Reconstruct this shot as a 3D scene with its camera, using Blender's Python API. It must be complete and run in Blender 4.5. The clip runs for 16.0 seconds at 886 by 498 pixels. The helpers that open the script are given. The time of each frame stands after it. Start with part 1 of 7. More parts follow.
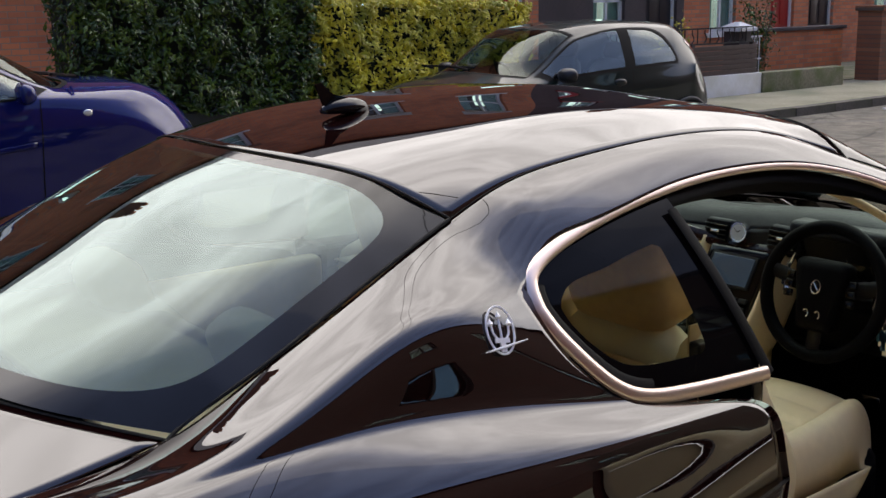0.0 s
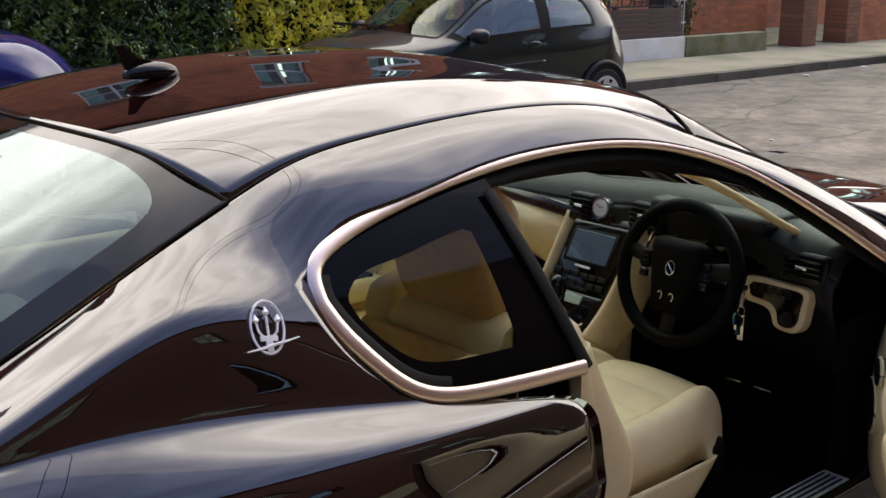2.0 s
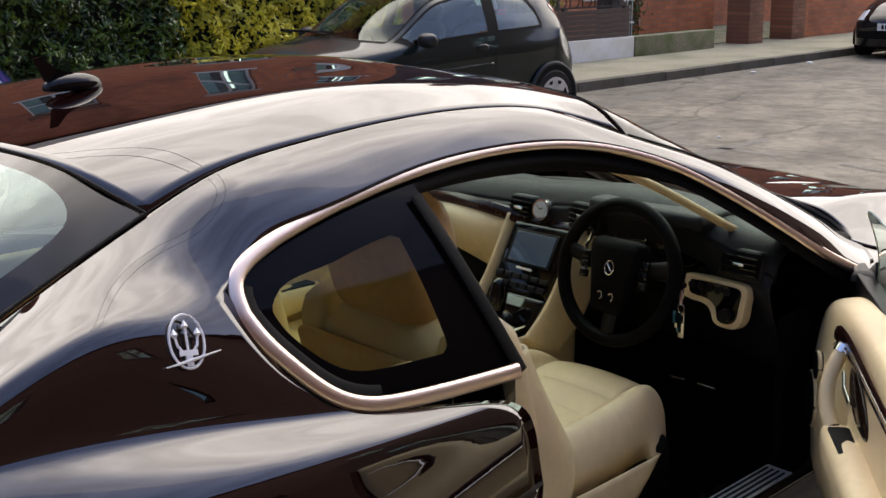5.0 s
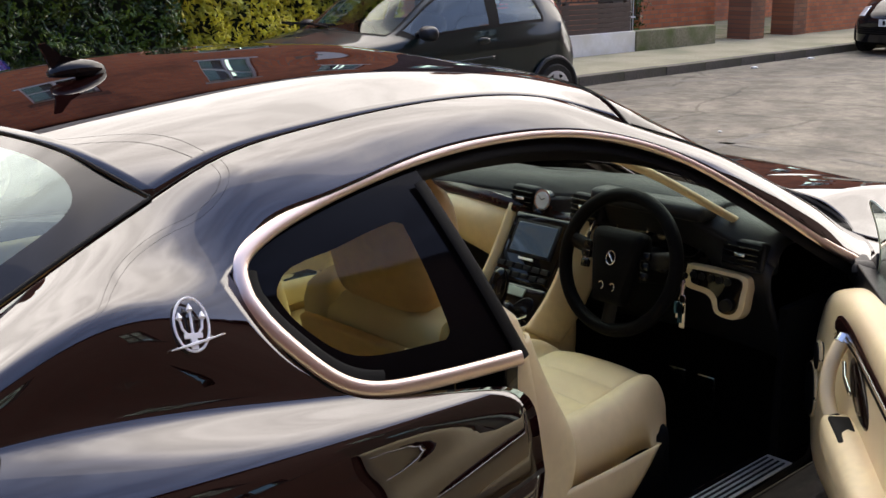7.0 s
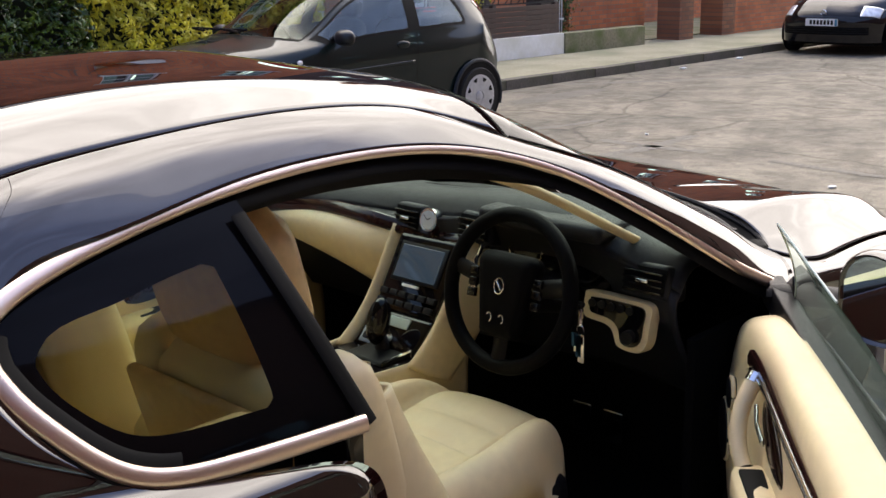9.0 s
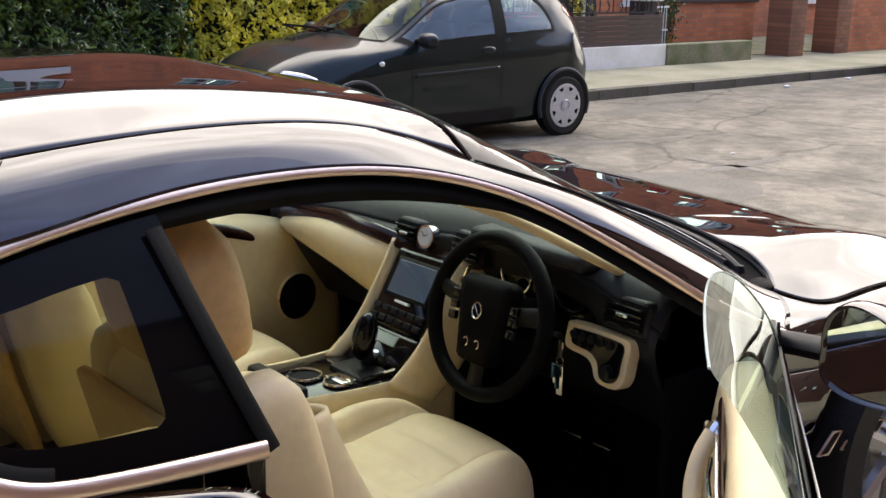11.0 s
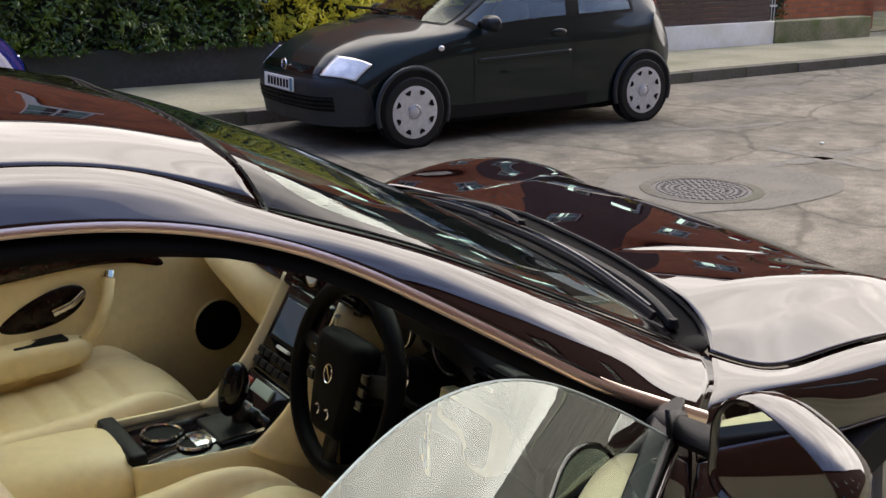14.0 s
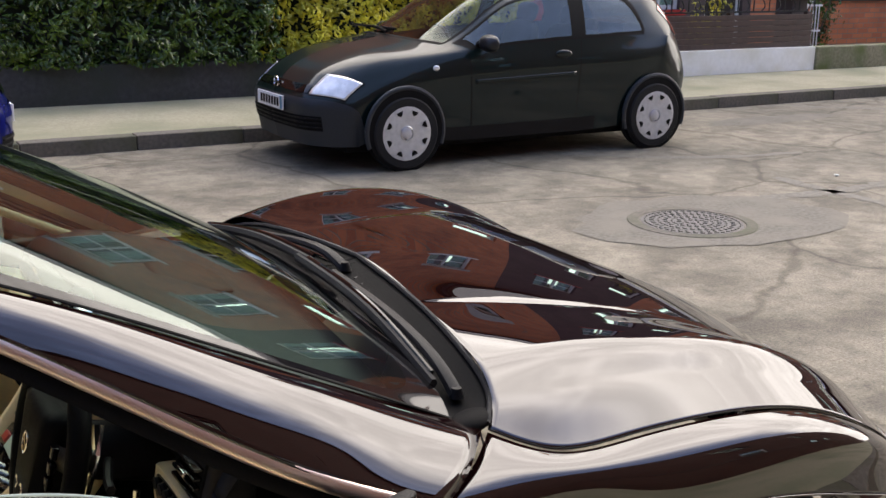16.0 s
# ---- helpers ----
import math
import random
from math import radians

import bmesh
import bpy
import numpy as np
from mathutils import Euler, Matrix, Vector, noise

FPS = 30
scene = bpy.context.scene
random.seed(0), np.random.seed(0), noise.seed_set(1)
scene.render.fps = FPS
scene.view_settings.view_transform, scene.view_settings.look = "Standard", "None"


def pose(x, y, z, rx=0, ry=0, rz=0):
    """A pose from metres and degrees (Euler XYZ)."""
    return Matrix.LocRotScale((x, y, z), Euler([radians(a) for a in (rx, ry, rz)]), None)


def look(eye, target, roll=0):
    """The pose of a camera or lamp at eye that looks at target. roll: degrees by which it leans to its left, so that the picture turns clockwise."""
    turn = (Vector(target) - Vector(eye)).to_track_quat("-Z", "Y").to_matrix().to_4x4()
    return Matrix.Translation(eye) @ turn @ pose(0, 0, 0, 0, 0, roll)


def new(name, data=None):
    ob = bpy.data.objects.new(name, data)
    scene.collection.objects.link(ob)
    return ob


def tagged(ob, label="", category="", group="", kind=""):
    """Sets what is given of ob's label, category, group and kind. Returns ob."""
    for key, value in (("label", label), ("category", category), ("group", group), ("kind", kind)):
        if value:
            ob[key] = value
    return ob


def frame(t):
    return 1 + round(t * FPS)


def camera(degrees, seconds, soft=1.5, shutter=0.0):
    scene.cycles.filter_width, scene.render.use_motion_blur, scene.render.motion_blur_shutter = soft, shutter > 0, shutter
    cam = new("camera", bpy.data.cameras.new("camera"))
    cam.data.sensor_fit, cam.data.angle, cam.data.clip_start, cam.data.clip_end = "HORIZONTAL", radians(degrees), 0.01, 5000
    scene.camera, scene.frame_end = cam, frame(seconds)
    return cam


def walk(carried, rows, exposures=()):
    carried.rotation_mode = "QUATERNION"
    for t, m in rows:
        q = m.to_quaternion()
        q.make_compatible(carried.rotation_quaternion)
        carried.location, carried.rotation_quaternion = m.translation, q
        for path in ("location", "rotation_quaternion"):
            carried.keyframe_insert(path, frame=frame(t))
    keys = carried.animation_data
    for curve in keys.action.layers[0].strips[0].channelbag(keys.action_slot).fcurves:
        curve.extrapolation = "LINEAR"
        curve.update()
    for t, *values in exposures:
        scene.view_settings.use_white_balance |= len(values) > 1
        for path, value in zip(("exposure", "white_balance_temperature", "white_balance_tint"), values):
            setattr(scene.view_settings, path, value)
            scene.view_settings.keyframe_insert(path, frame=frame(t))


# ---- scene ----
cam = camera(43.4, 16.0)
PATH = [
    (0, (-1.759, -2.139, 1.612), (-0.568, -0.592, 1.176), -1.1),
    (0.5, (-1.584, -2.102, 1.613), (-0.393, -0.546, 1.21), 0.3),
    (1, (-1.519, -2.11, 1.623), (-0.308, -0.573, 1.206), 1.1),
    (1.5, (-1.475, -2.132, 1.618), (-0.236, -0.631, 1.155), 0.8),
    (2, (-1.451, -2.161, 1.616), (-0.185, -0.699, 1.107), 0.3),
    (2.5, (-1.432, -2.176, 1.616), (-0.134, -0.747, 1.094), 0.0),
    (3, (-1.42, -2.177, 1.617), (-0.101, -0.768, 1.094), -0.1),
    (3.5, (-1.403, -2.177, 1.616), (-0.082, -0.77, 1.095), -0.5),
    (4, (-1.398, -2.18, 1.616), (-0.079, -0.769, 1.1), -0.8),
    (6.5, (-1.393, -2.183, 1.604), (-0.07, -0.765, 1.113), -0.6),
    (7, (-1.407, -2.185, 1.601), (-0.087, -0.772, 1.09), -0.5),
    (7.5, (-1.379, -2.208, 1.595), (-0.069, -0.794, 1.061), -1.2),
    (8, (-1.345, -2.236, 1.579), (-0.009, -0.848, 1.042), -1.8),
    (8.5, (-1.237, -2.187, 1.567), (0.136, -0.832, 1.041), -1.8),
    (9, (-1.041, -2.054, 1.567), (0.354, -0.712, 1.062), -1.0),
    (9.2, (-0.994, -2.02, 1.55), (0.418, -0.695, 1.048), -0.7),
    (11.3, (-0.739, -2.213, 1.598), (0.488, -0.714, 1.099), 0.4),
    (11.5, (-0.696, -2.209, 1.598), (0.52, -0.699, 1.105), -0.2),
    (12, (-0.614, -2.193, 1.604), (0.606, -0.683, 1.12), 0.3),
    (12.5, (-0.48, -2.158, 1.619), (0.732, -0.645, 1.127), 0.7),
    (13, (-0.333, -2.106, 1.615), (0.855, -0.589, 1.079), 0.3),
    (13.5, (-0.215, -2.096, 1.62), (0.92, -0.554, 1.043), -0.1),
    (14, (-0.096, -2.188, 1.64), (0.975, -0.59, 1.091), 0.3),
    (14.5, (0.031, -2.286, 1.648), (1.057, -0.65, 1.125), 0.4),
    (15, (0.138, -2.318, 1.643), (1.161, -0.678, 1.126), 0.7),
    (15.5, (0.298, -2.297, 1.636), (1.309, -0.652, 1.117), 0.9),
    (16, (0.55, -2.219, 1.619), (1.53, -0.552, 1.101), 1.0),
]
walk(cam, [(t, look(eye, target, roll)) for t, eye, target, roll in PATH], [(0.0, 0.74, 7300, 12), (1.5, 0.80, 7450, 12), (2.2, 1.14, 7650, 12), (3.0, 1.24, 7650, 12), (3.5, 0.98, 7650, 12), (4.2, 0.98, 7650, 12), (6.4, 1.14, 7650, 12), (8.5, 1.28, 7650, 12), (11.5, 1.55, 7650, 12), (12.5, 1.42, 7650, 12), (13.2, 1.13, 7650, 12), (15.0, 1.27, 7650, 12), (16.0, 1.38, 7650, 12)])

# ---- world, sun ----
world = bpy.data.worlds.new("world")
scene.world = world
world.use_nodes = True
wn, wl = world.node_tree.nodes, world.node_tree.links
sky = wn.new("ShaderNodeTexSky")
sky.sky_type, sky.sun_disc = "NISHITA", False
SUN_EL, SUN_AZ = radians(25), radians(42)
sky.sun_elevation, sky.sun_rotation = SUN_EL, SUN_AZ
sky.dust_density, sky.air_density = 3.0, 1.0
SUN_DIR = Vector((math.sin(SUN_AZ) * math.cos(SUN_EL), math.cos(SUN_AZ) * math.cos(SUN_EL), math.sin(SUN_EL)))
# broken cloud: white towards the hidden sun, slate blue away from it
way, toward, glow = wn.new("ShaderNodeTexCoord"), wn.new("ShaderNodeVectorMath"), wn.new("ShaderNodeValToRGB")
toward.operation = "DOT_PRODUCT"
toward.inputs[1].default_value = SUN_DIR
wl.new(way.outputs["Generated"], toward.inputs[0])
cloud = wn.new("ShaderNodeTexNoise")
cloud.inputs["Scale"].default_value, cloud.inputs["Detail"].default_value = 2.2, 6.0
cloud.inputs["Roughness"].default_value, cloud.inputs["Distortion"].default_value = 0.55, 0.4
flat = wn.new("ShaderNodeMapping")
flat.inputs["Scale"].default_value = (1.0, 1.0, 2.2)
wl.new(way.outputs["Generated"], flat.inputs["Vector"])
wl.new(flat.outputs["Vector"], cloud.inputs["Vector"])
stir = wn.new("ShaderNodeMath")
stir.operation = "MULTIPLY_ADD"
stir.inputs[1].default_value = 0.30
wl.new(cloud.outputs["Fac"], stir.inputs[0])
# cloud banks up towards the horizon
apart, low, bank = wn.new("ShaderNodeSeparateXYZ"), wn.new("ShaderNodeMath"), wn.new("ShaderNodeMath")
rise = wn.new("ShaderNodeMath")
low.operation, rise.operation, bank.operation = "SUBTRACT", "POWER", "MULTIPLY_ADD"
low.inputs[0].default_value, rise.inputs[1].default_value, bank.inputs[1].default_value = 1.0, 2.0, 0.40
low.use_clamp = True
wl.new(way.outputs["Generated"], apart.inputs[0])
wl.new(apart.outputs["Z"], low.inputs[1])
wl.new(low.outputs[0], rise.inputs[0])
wl.new(rise.outputs[0], bank.inputs[0])
wl.new(toward.outputs["Value"], bank.inputs[2])
wl.new(bank.outputs[0], stir.inputs[2])
half = wn.new("ShaderNodeMath")
half.operation = "MULTIPLY_ADD"
half.inputs[1].default_value, half.inputs[2].default_value = 0.5, 0.36
wl.new(stir.outputs[0], half.inputs[0])
ramp = glow.color_ramp
ramp.elements[0].position, ramp.elements[1].position = 0.25, 1.0
ramp.elements[0].color, ramp.elements[1].color = (1.15, 1.75, 3.6, 1), (11.5, 11.8, 12.8, 1)
for at, c in ((0.46, (1.3, 2.0, 4.2)), (0.60, (1.9, 2.7, 5.4)), (0.67, (3.2, 4.1, 7.0)), (0.72, (5.6, 6.4, 9.2)), (0.765, (14.5, 15.0, 16.8)), (0.82, (18.5, 18.9, 20.3)), (0.90, (14.5, 14.8, 16.0))):
    ramp.elements.new(at).color = (*c, 1)
wl.new(half.outputs[0], glow.inputs["Fac"])
cover = wn.new("ShaderNodeMapRange")
cover.inputs["From Min"].default_value, cover.inputs["From Max"].default_value = 0.1, 0.95
cover.inputs["To Min"].default_value = 0.85
wl.new(stir.outputs[0], cover.inputs["Value"])
blend = wn.new("ShaderNodeMix")
blend.data_type = "RGBA"
wl.new(cover.outputs["Result"], blend.inputs["Factor"])
wl.new(sky.outputs["Color"], blend.inputs["A"])
billow, shade, dapple = wn.new("ShaderNodeTexNoise"), wn.new("ShaderNodeMapRange"), wn.new("ShaderNodeMix")
billow.inputs["Scale"].default_value, billow.inputs["Detail"].default_value = 5.5, 7.0
billow.inputs["Distortion"].default_value = 0.6
shade.inputs["From Min"].default_value, shade.inputs["From Max"].default_value = 0.38, 0.62
shade.inputs["To Min"].default_value, shade.inputs["To Max"].default_value = 0.80, 1.08
dapple.data_type, dapple.blend_type = "RGBA", "MULTIPLY"
dapple.inputs["Factor"].default_value = 1.0
wl.new(flat.outputs["Vector"], billow.inputs["Vector"])
wl.new(billow.outputs["Fac"], shade.inputs["Value"])
wl.new(glow.outputs["Color"], dapple.inputs["A"])
wl.new(shade.outputs["Result"], dapple.inputs["B"])
wl.new(dapple.outputs["Result"], blend.inputs["B"])
wl.new(blend.outputs["Result"], wn["Background"].inputs["Color"])
wn["Background"].inputs["Strength"].default_value = 0.13
sun = new("sun", bpy.data.lights.new("sun", "SUN"))
sun.data.energy, sun.data.angle, sun.data.color = 0.5, radians(120), (1.0, 0.95, 0.88)
sun.matrix_world = look(SUN_DIR * 50, (0, 0, 0))


# ---- materials ----
def material(name, colour, rough=0.5, metal=0.0, vary=0.0, scale=30.0, bump=0.0, bump_scale=200.0, coat=0.0, second=None, second_scale=3.0, detail=4.0, spec=0.5):
    """A surface with its colour varied at two scales, a fine relief, and perhaps a clear coat."""
    m = bpy.data.materials.new(name)
    m.use_nodes = True
    n, l = m.node_tree.nodes, m.node_tree.links
    b = n["Principled BSDF"]
    b.inputs["Base Color"].default_value = (*colour, 1)
    b.inputs["Roughness"].default_value, b.inputs["Metallic"].default_value = rough, metal
    b.inputs["Coat Weight"].default_value, b.inputs["Coat Roughness"].default_value = coat, 0.02
    b.inputs["Specular IOR Level"].default_value = spec
    where = n.new("ShaderNodeTexCoord")
    if vary or second:
        fine = n.new("ShaderNodeTexNoise")
        fine.inputs["Scale"].default_value, fine.inputs["Detail"].default_value = scale, detail
        l.new(where.outputs["Object"], fine.inputs["Vector"])
        ramp = n.new("ShaderNodeValToRGB")
        ramp.color_ramp.elements[0].position, ramp.color_ramp.elements[1].position = 0.3, 0.7
        ramp.color_ramp.elements[0].color = (*[c * (1 - vary) for c in colour], 1)
        ramp.color_ramp.elements[1].color = (*[min(1, c * (1 + vary)) for c in colour], 1)
        l.new(fine.outputs["Fac"], ramp.inputs["Fac"])
        out = ramp.outputs["Color"]
        if second:
            big = n.new("ShaderNodeTexNoise")
            big.inputs["Scale"].default_value, big.inputs["Detail"].default_value = second_scale, 6
            l.new(where.outputs["Object"], big.inputs["Vector"])
            r2 = n.new("ShaderNodeValToRGB")
            r2.color_ramp.elements[0].position, r2.color_ramp.elements[1].position = 0.42, 0.66
            l.new(big.outputs["Fac"], r2.inputs["Fac"])
            mix = n.new("ShaderNodeMix")
            mix.data_type = "RGBA"
            l.new(r2.outputs["Color"], mix.inputs["Factor"])
            l.new(out, mix.inputs["A"])
            mix.inputs["B"].default_value = (*second, 1)
            out = mix.outputs["Result"]
        l.new(out, b.inputs["Base Color"])
    if bump:
        t = n.new("ShaderNodeTexNoise")
        t.inputs["Scale"].default_value, t.inputs["Detail"].default_value = bump_scale, 3
        l.new(where.outputs["Object"], t.inputs["Vector"])
        k = n.new("ShaderNodeBump")
        k.inputs["Strength"].default_value, k.inputs["Distance"].default_value = bump, 0.003
        l.new(t.outputs["Fac"], k.inputs["Height"])
        l.new(k.outputs["Normal"], b.inputs["Normal"])
    return m


def glass(name, tint, base=0.05, power=4.0, image=(0.78, 0.84, 0.79)):
    """A thin pane: what is behind it, tinted, and a mirror image that grows towards grazing sight."""
    m = bpy.data.materials.new(name)
    m.use_nodes = True
    n, l = m.node_tree.nodes, m.node_tree.links
    n.remove(n["Principled BSDF"])
    see, shine, mix = n.new("ShaderNodeBsdfTransparent"), n.new("ShaderNodeBsdfGlossy"), n.new("ShaderNodeMixShader")
    see.inputs["Color"].default_value = (*tint, 1)
    shine.inputs["Roughness"].default_value = 0.0
    shine.inputs["Color"].default_value = (*image, 1)
    lw, pw, sc = n.new("ShaderNodeLayerWeight"), n.new("ShaderNodeMath"), n.new("ShaderNodeMath")
    pw.operation, sc.operation = "POWER", "MULTIPLY_ADD"
    pw.inputs[1].default_value, sc.inputs[1].default_value, sc.inputs[2].default_value = power, 1 - base, base
    lw.inputs["Blend"].default_value = 0.5
    l.new(lw.outputs["Facing"], pw.inputs[0])
    l.new(pw.outputs[0], sc.inputs[0])
    l.new(sc.outputs[0], mix.inputs["Fac"])
    l.new(see.outputs[0], mix.inputs[1])
    l.new(shine.outputs[0], mix.inputs[2])
    l.new(mix.outputs[0], n["Material Output"].inputs["Surface"])
    return m


def brick_material(name, a, b, mortar, scale=1.0, stain=(0.10, 0.06, 0.05)):
    """Coursed brickwork with stains; one brick is 0.22 x 0.075 m with its joint."""
    m = bpy.data.materials.new(name)
    m.use_nodes = True
    n, l = m.node_tree.nodes, m.node_tree.links
    p = n["Principled BSDF"]
    p.inputs["Roughness"].default_value = 0.85
    where, turn = n.new("ShaderNodeTexCoord"), n.new("ShaderNodeMapping")
    turn.inputs["Rotation"].default_value = (radians(-90), 0, 0)
    l.new(where.outputs["Object"], turn.inputs["Vector"])
    t = n.new("ShaderNodeTexBrick")
    t.inputs["Color1"].default_value, t.inputs["Color2"].default_value, t.inputs["Mortar"].default_value = (*a, 1), (*b, 1), (*mortar, 1)
    t.inputs["Scale"].default_value, t.inputs["Mortar Size"].default_value = scale, 0.006
    t.inputs["Brick Width"].default_value, t.inputs["Row Height"].default_value = 0.22, 0.075
    t.inputs["Bias"].default_value = -0.1
    l.new(turn.outputs[0], t.inputs["Vector"])
    big = n.new("ShaderNodeTexNoise")
    big.inputs["Scale"].default_value, big.inputs["Detail"].default_value = 1.3, 8
    l.new(where.outputs["Object"], big.inputs["Vector"])
    r = n.new("ShaderNodeValToRGB")
    r.color_ramp.elements[0].position, r.color_ramp.elements[1].position = 0.48, 0.75
    r.color_ramp.elements[1].color = (0.55, 0.55, 0.55, 1)
    l.new(big.outputs["Fac"], r.inputs["Fac"])
    mix = n.new("ShaderNodeMix")
    mix.data_type = "RGBA"
    l.new(r.outputs["Color"], mix.inputs["Factor"])
    l.new(t.outputs["Color"], mix.inputs["A"])
    mix.inputs["B"].default_value = (*stain, 1)
    l.new(mix.outputs["Result"], p.inputs["Base Color"])
    k = n.new("ShaderNodeBump")
    k.inputs["Strength"].default_value, k.inputs["Distance"].default_value = 0.5, 0.006
    k.invert = True
    l.new(t.outputs["Fac"], k.inputs["Height"])
    l.new(k.outputs["Normal"], p.inputs["Normal"])
    return m


def road_material():
    """Worn pale tarmac: stones, stains, patches and a net of cracks."""
    m = bpy.data.materials.new("worn_road")
    m.use_nodes = True
    n, l = m.node_tree.nodes, m.node_tree.links
    p = n["Principled BSDF"]
    p.inputs["Roughness"].default_value = 0.8
    where = n.new("ShaderNodeTexCoord")

    def tex(scale, lo, hi, c0, c1, detail=8):
        t, r = n.new("ShaderNodeTexNoise"), n.new("ShaderNodeValToRGB")
        t.inputs["Scale"].default_value, t.inputs["Detail"].default_value = scale, detail
        t.inputs["Roughness"].default_value = 0.62
        l.new(where.outputs["Object"], t.inputs["Vector"])
        r.color_ramp.elements[0].position, r.color_ramp.elements[1].position = lo, hi
        r.color_ramp.elements[0].color, r.color_ramp.elements[1].color = (*c0, 1), (*c1, 1)
        l.new(t.outputs["Fac"], r.inputs["Fac"])
        return t, r.outputs["Color"]

    def times(a, b):
        x = n.new("ShaderNodeMix")
        x.data_type, x.blend_type = "RGBA", "MULTIPLY"
        x.inputs["Factor"].default_value = 1.0
        l.new(a, x.inputs["A"])
        l.new(b, x.inputs["B"])
        return x.outputs["Result"]

    _, base = tex(0.55, 0.35, 0.65, (0.165, 0.146, 0.112), (0.280, 0.246, 0.188))
    grain, stones = tex(75, 0.32, 0.68, (0.62, 0.62, 0.61), (1.3, 1.3, 1.3), 5)
    _, stains = tex(2.3, 0.40, 0.56, (0.60, 0.59, 0.575), (1, 1, 1), 12)
    _, worn = tex(8.0, 0.36, 0.62, (0.80, 0.79, 0.78), (1.14, 1.13, 1.10), 10)
    _, pits = tex(26.0, 0.30, 0.42, (0.62, 0.60, 0.58), (1, 1, 1), 6)
    v, r = n.new("ShaderNodeTexVoronoi"), n.new("ShaderNodeValToRGB")
    v.feature = "DISTANCE_TO_EDGE"
    v.inputs["Scale"].default_value, v.inputs["Randomness"].default_value = 0.42, 1.0
    wob, add = n.new("ShaderNodeTexNoise"), n.new("ShaderNodeMix")
    wob.inputs["Scale"].default_value, wob.inputs["Detail"].default_value = 1.3, 9
    add.data_type, add.blend_type = "RGBA", "ADD"
    add.inputs["Factor"].default_value = 0.5
    l.new(where.outputs["Object"], wob.inputs["Vector"])
    l.new(where.outputs["Object"], add.inputs["A"])
    l.new(wob.outputs["Color"], add.inputs["B"])
    l.new(add.outputs["Result"], v.inputs["Vector"])
    r.color_ramp.elements[0].position, r.color_ramp.elements[1].position = 0.002, 0.012
    r.color_ramp.elements[0].color, r.color_ramp.elements[1].color = (0.55, 0.53, 0.50, 1), (1, 1, 1, 1)
    l.new(v.outputs["Distance"], r.inputs["Fac"])
    l.new(times(times(times(times(times(base, stones), stains), worn), pits), r.outputs["Color"]), p.inputs["Base Color"])
    k = n.new("ShaderNodeBump")
    k.inputs["Strength"].default_value, k.inputs["Distance"].default_value = 0.5, 0.006
    l.new(grain.outputs["Fac"], k.inputs["Height"])
    l.new(k.outputs["Normal"], p.inputs["Normal"])
    return m


PAINT = material("dark_cherry_paint", (0.007, 0.0018, 0.0018), 0.35, 0.0, 0.15, 900, coat=1.0, spec=0.0)
PAINT.node_tree.nodes["Principled BSDF"].inputs["Coat IOR"].default_value = 1.85
PAINT.node_tree.nodes["Principled BSDF"].inputs["Coat Roughness"].default_value = 0.004
# the pink of mirrored brick is put into the chrome's own colour
CHROME = material("satin_chrome", (0.82, 0.65, 0.56), 0.33, 1.0)
BRIGHT = material("bright_metal", (0.85, 0.85, 0.86), 0.12, 1.0)
BLACK = material("black_plastic", (0.007, 0.007, 0.008), 0.42, 0, 0.3, 300, 0.2, 900, spec=0.18)
GLOSS = material("black_gloss", (0.004, 0.0035, 0.004), 0.08, coat=0.5, spec=0.1)
FRIT = material("black_glass_border", (0.004, 0.0035, 0.004), 0.06, coat=0.12, spec=0.03)
SCUTTLE = material("black_scuttle", (0.004, 0.004, 0.0045), 0.6, 0, 0.3, 200, 0.2, 300, spec=0.05)
BRUSHED = material("brushed_metal", (0.66, 0.66, 0.67), 0.42, 0.7, 0.1, 90)
GLASS_EDGE = material("ground_glass_edge", (0.30, 0.38, 0.36), 0.35)
RUBBER = material("black_rubber", (0.012, 0.012, 0.013), 0.65, 0, 0.3, 120, 0.3, 500, spec=0.25)
SEAL = material("dark_seal", (0.004, 0.004, 0.004), 0.7, spec=0.15)
CREAM = material("cream_leather", (0.80, 0.64, 0.375), 0.42, 0, 0.05, 45, 0.3, 700, second=(0.74, 0.57, 0.345), second_scale=5)
TAN = material("tan_leather", (0.69, 0.45, 0.21), 0.45, 0, 0.08, 45, 0.35, 700)
BLACK_LEATHER = material("black_leather", (0.012, 0.013, 0.016), 0.42, 0, 0.2, 90, 0.35, 600, spec=0.3)
CARPET = material("black_carpet", (0.005, 0.005, 0.005), 0.95, 0, 0.4, 300, 0.6, 900, spec=0.03)
WOOD = material("dark_burr_wood", (0.024, 0.007, 0.006), 0.22, 0, 0.5, 60, coat=0.35, second=(0.014, 0.006, 0.005), second_scale=25, spec=0.2)
WOOD_BLACK = material("black_burr_wood", (0.010, 0.004, 0.003), 0.2, 0, 0.5, 60, coat=0.2, spec=0.1)
WINDOW = glass("clear_glass", (0.74, 0.90, 0.86), 0.06, 3.2)
SCREEN_GLASS = glass("green_tinted_glass", (0.60, 0.76, 0.68), 0.06, 3.6)
REAR_GLASS = glass("dark_tinted_glass", (0.26, 0.34, 0.33), 0.10, 2.9, (0.60, 0.71, 0.70))
TINTED = glass("smoked_glass", (0.76, 0.78, 0.55), 0.022, 6)
MIRROR = material("mirror_silver", (0.92, 0.93, 0.93), 0.0, 1.0)
ROAD = road_material()
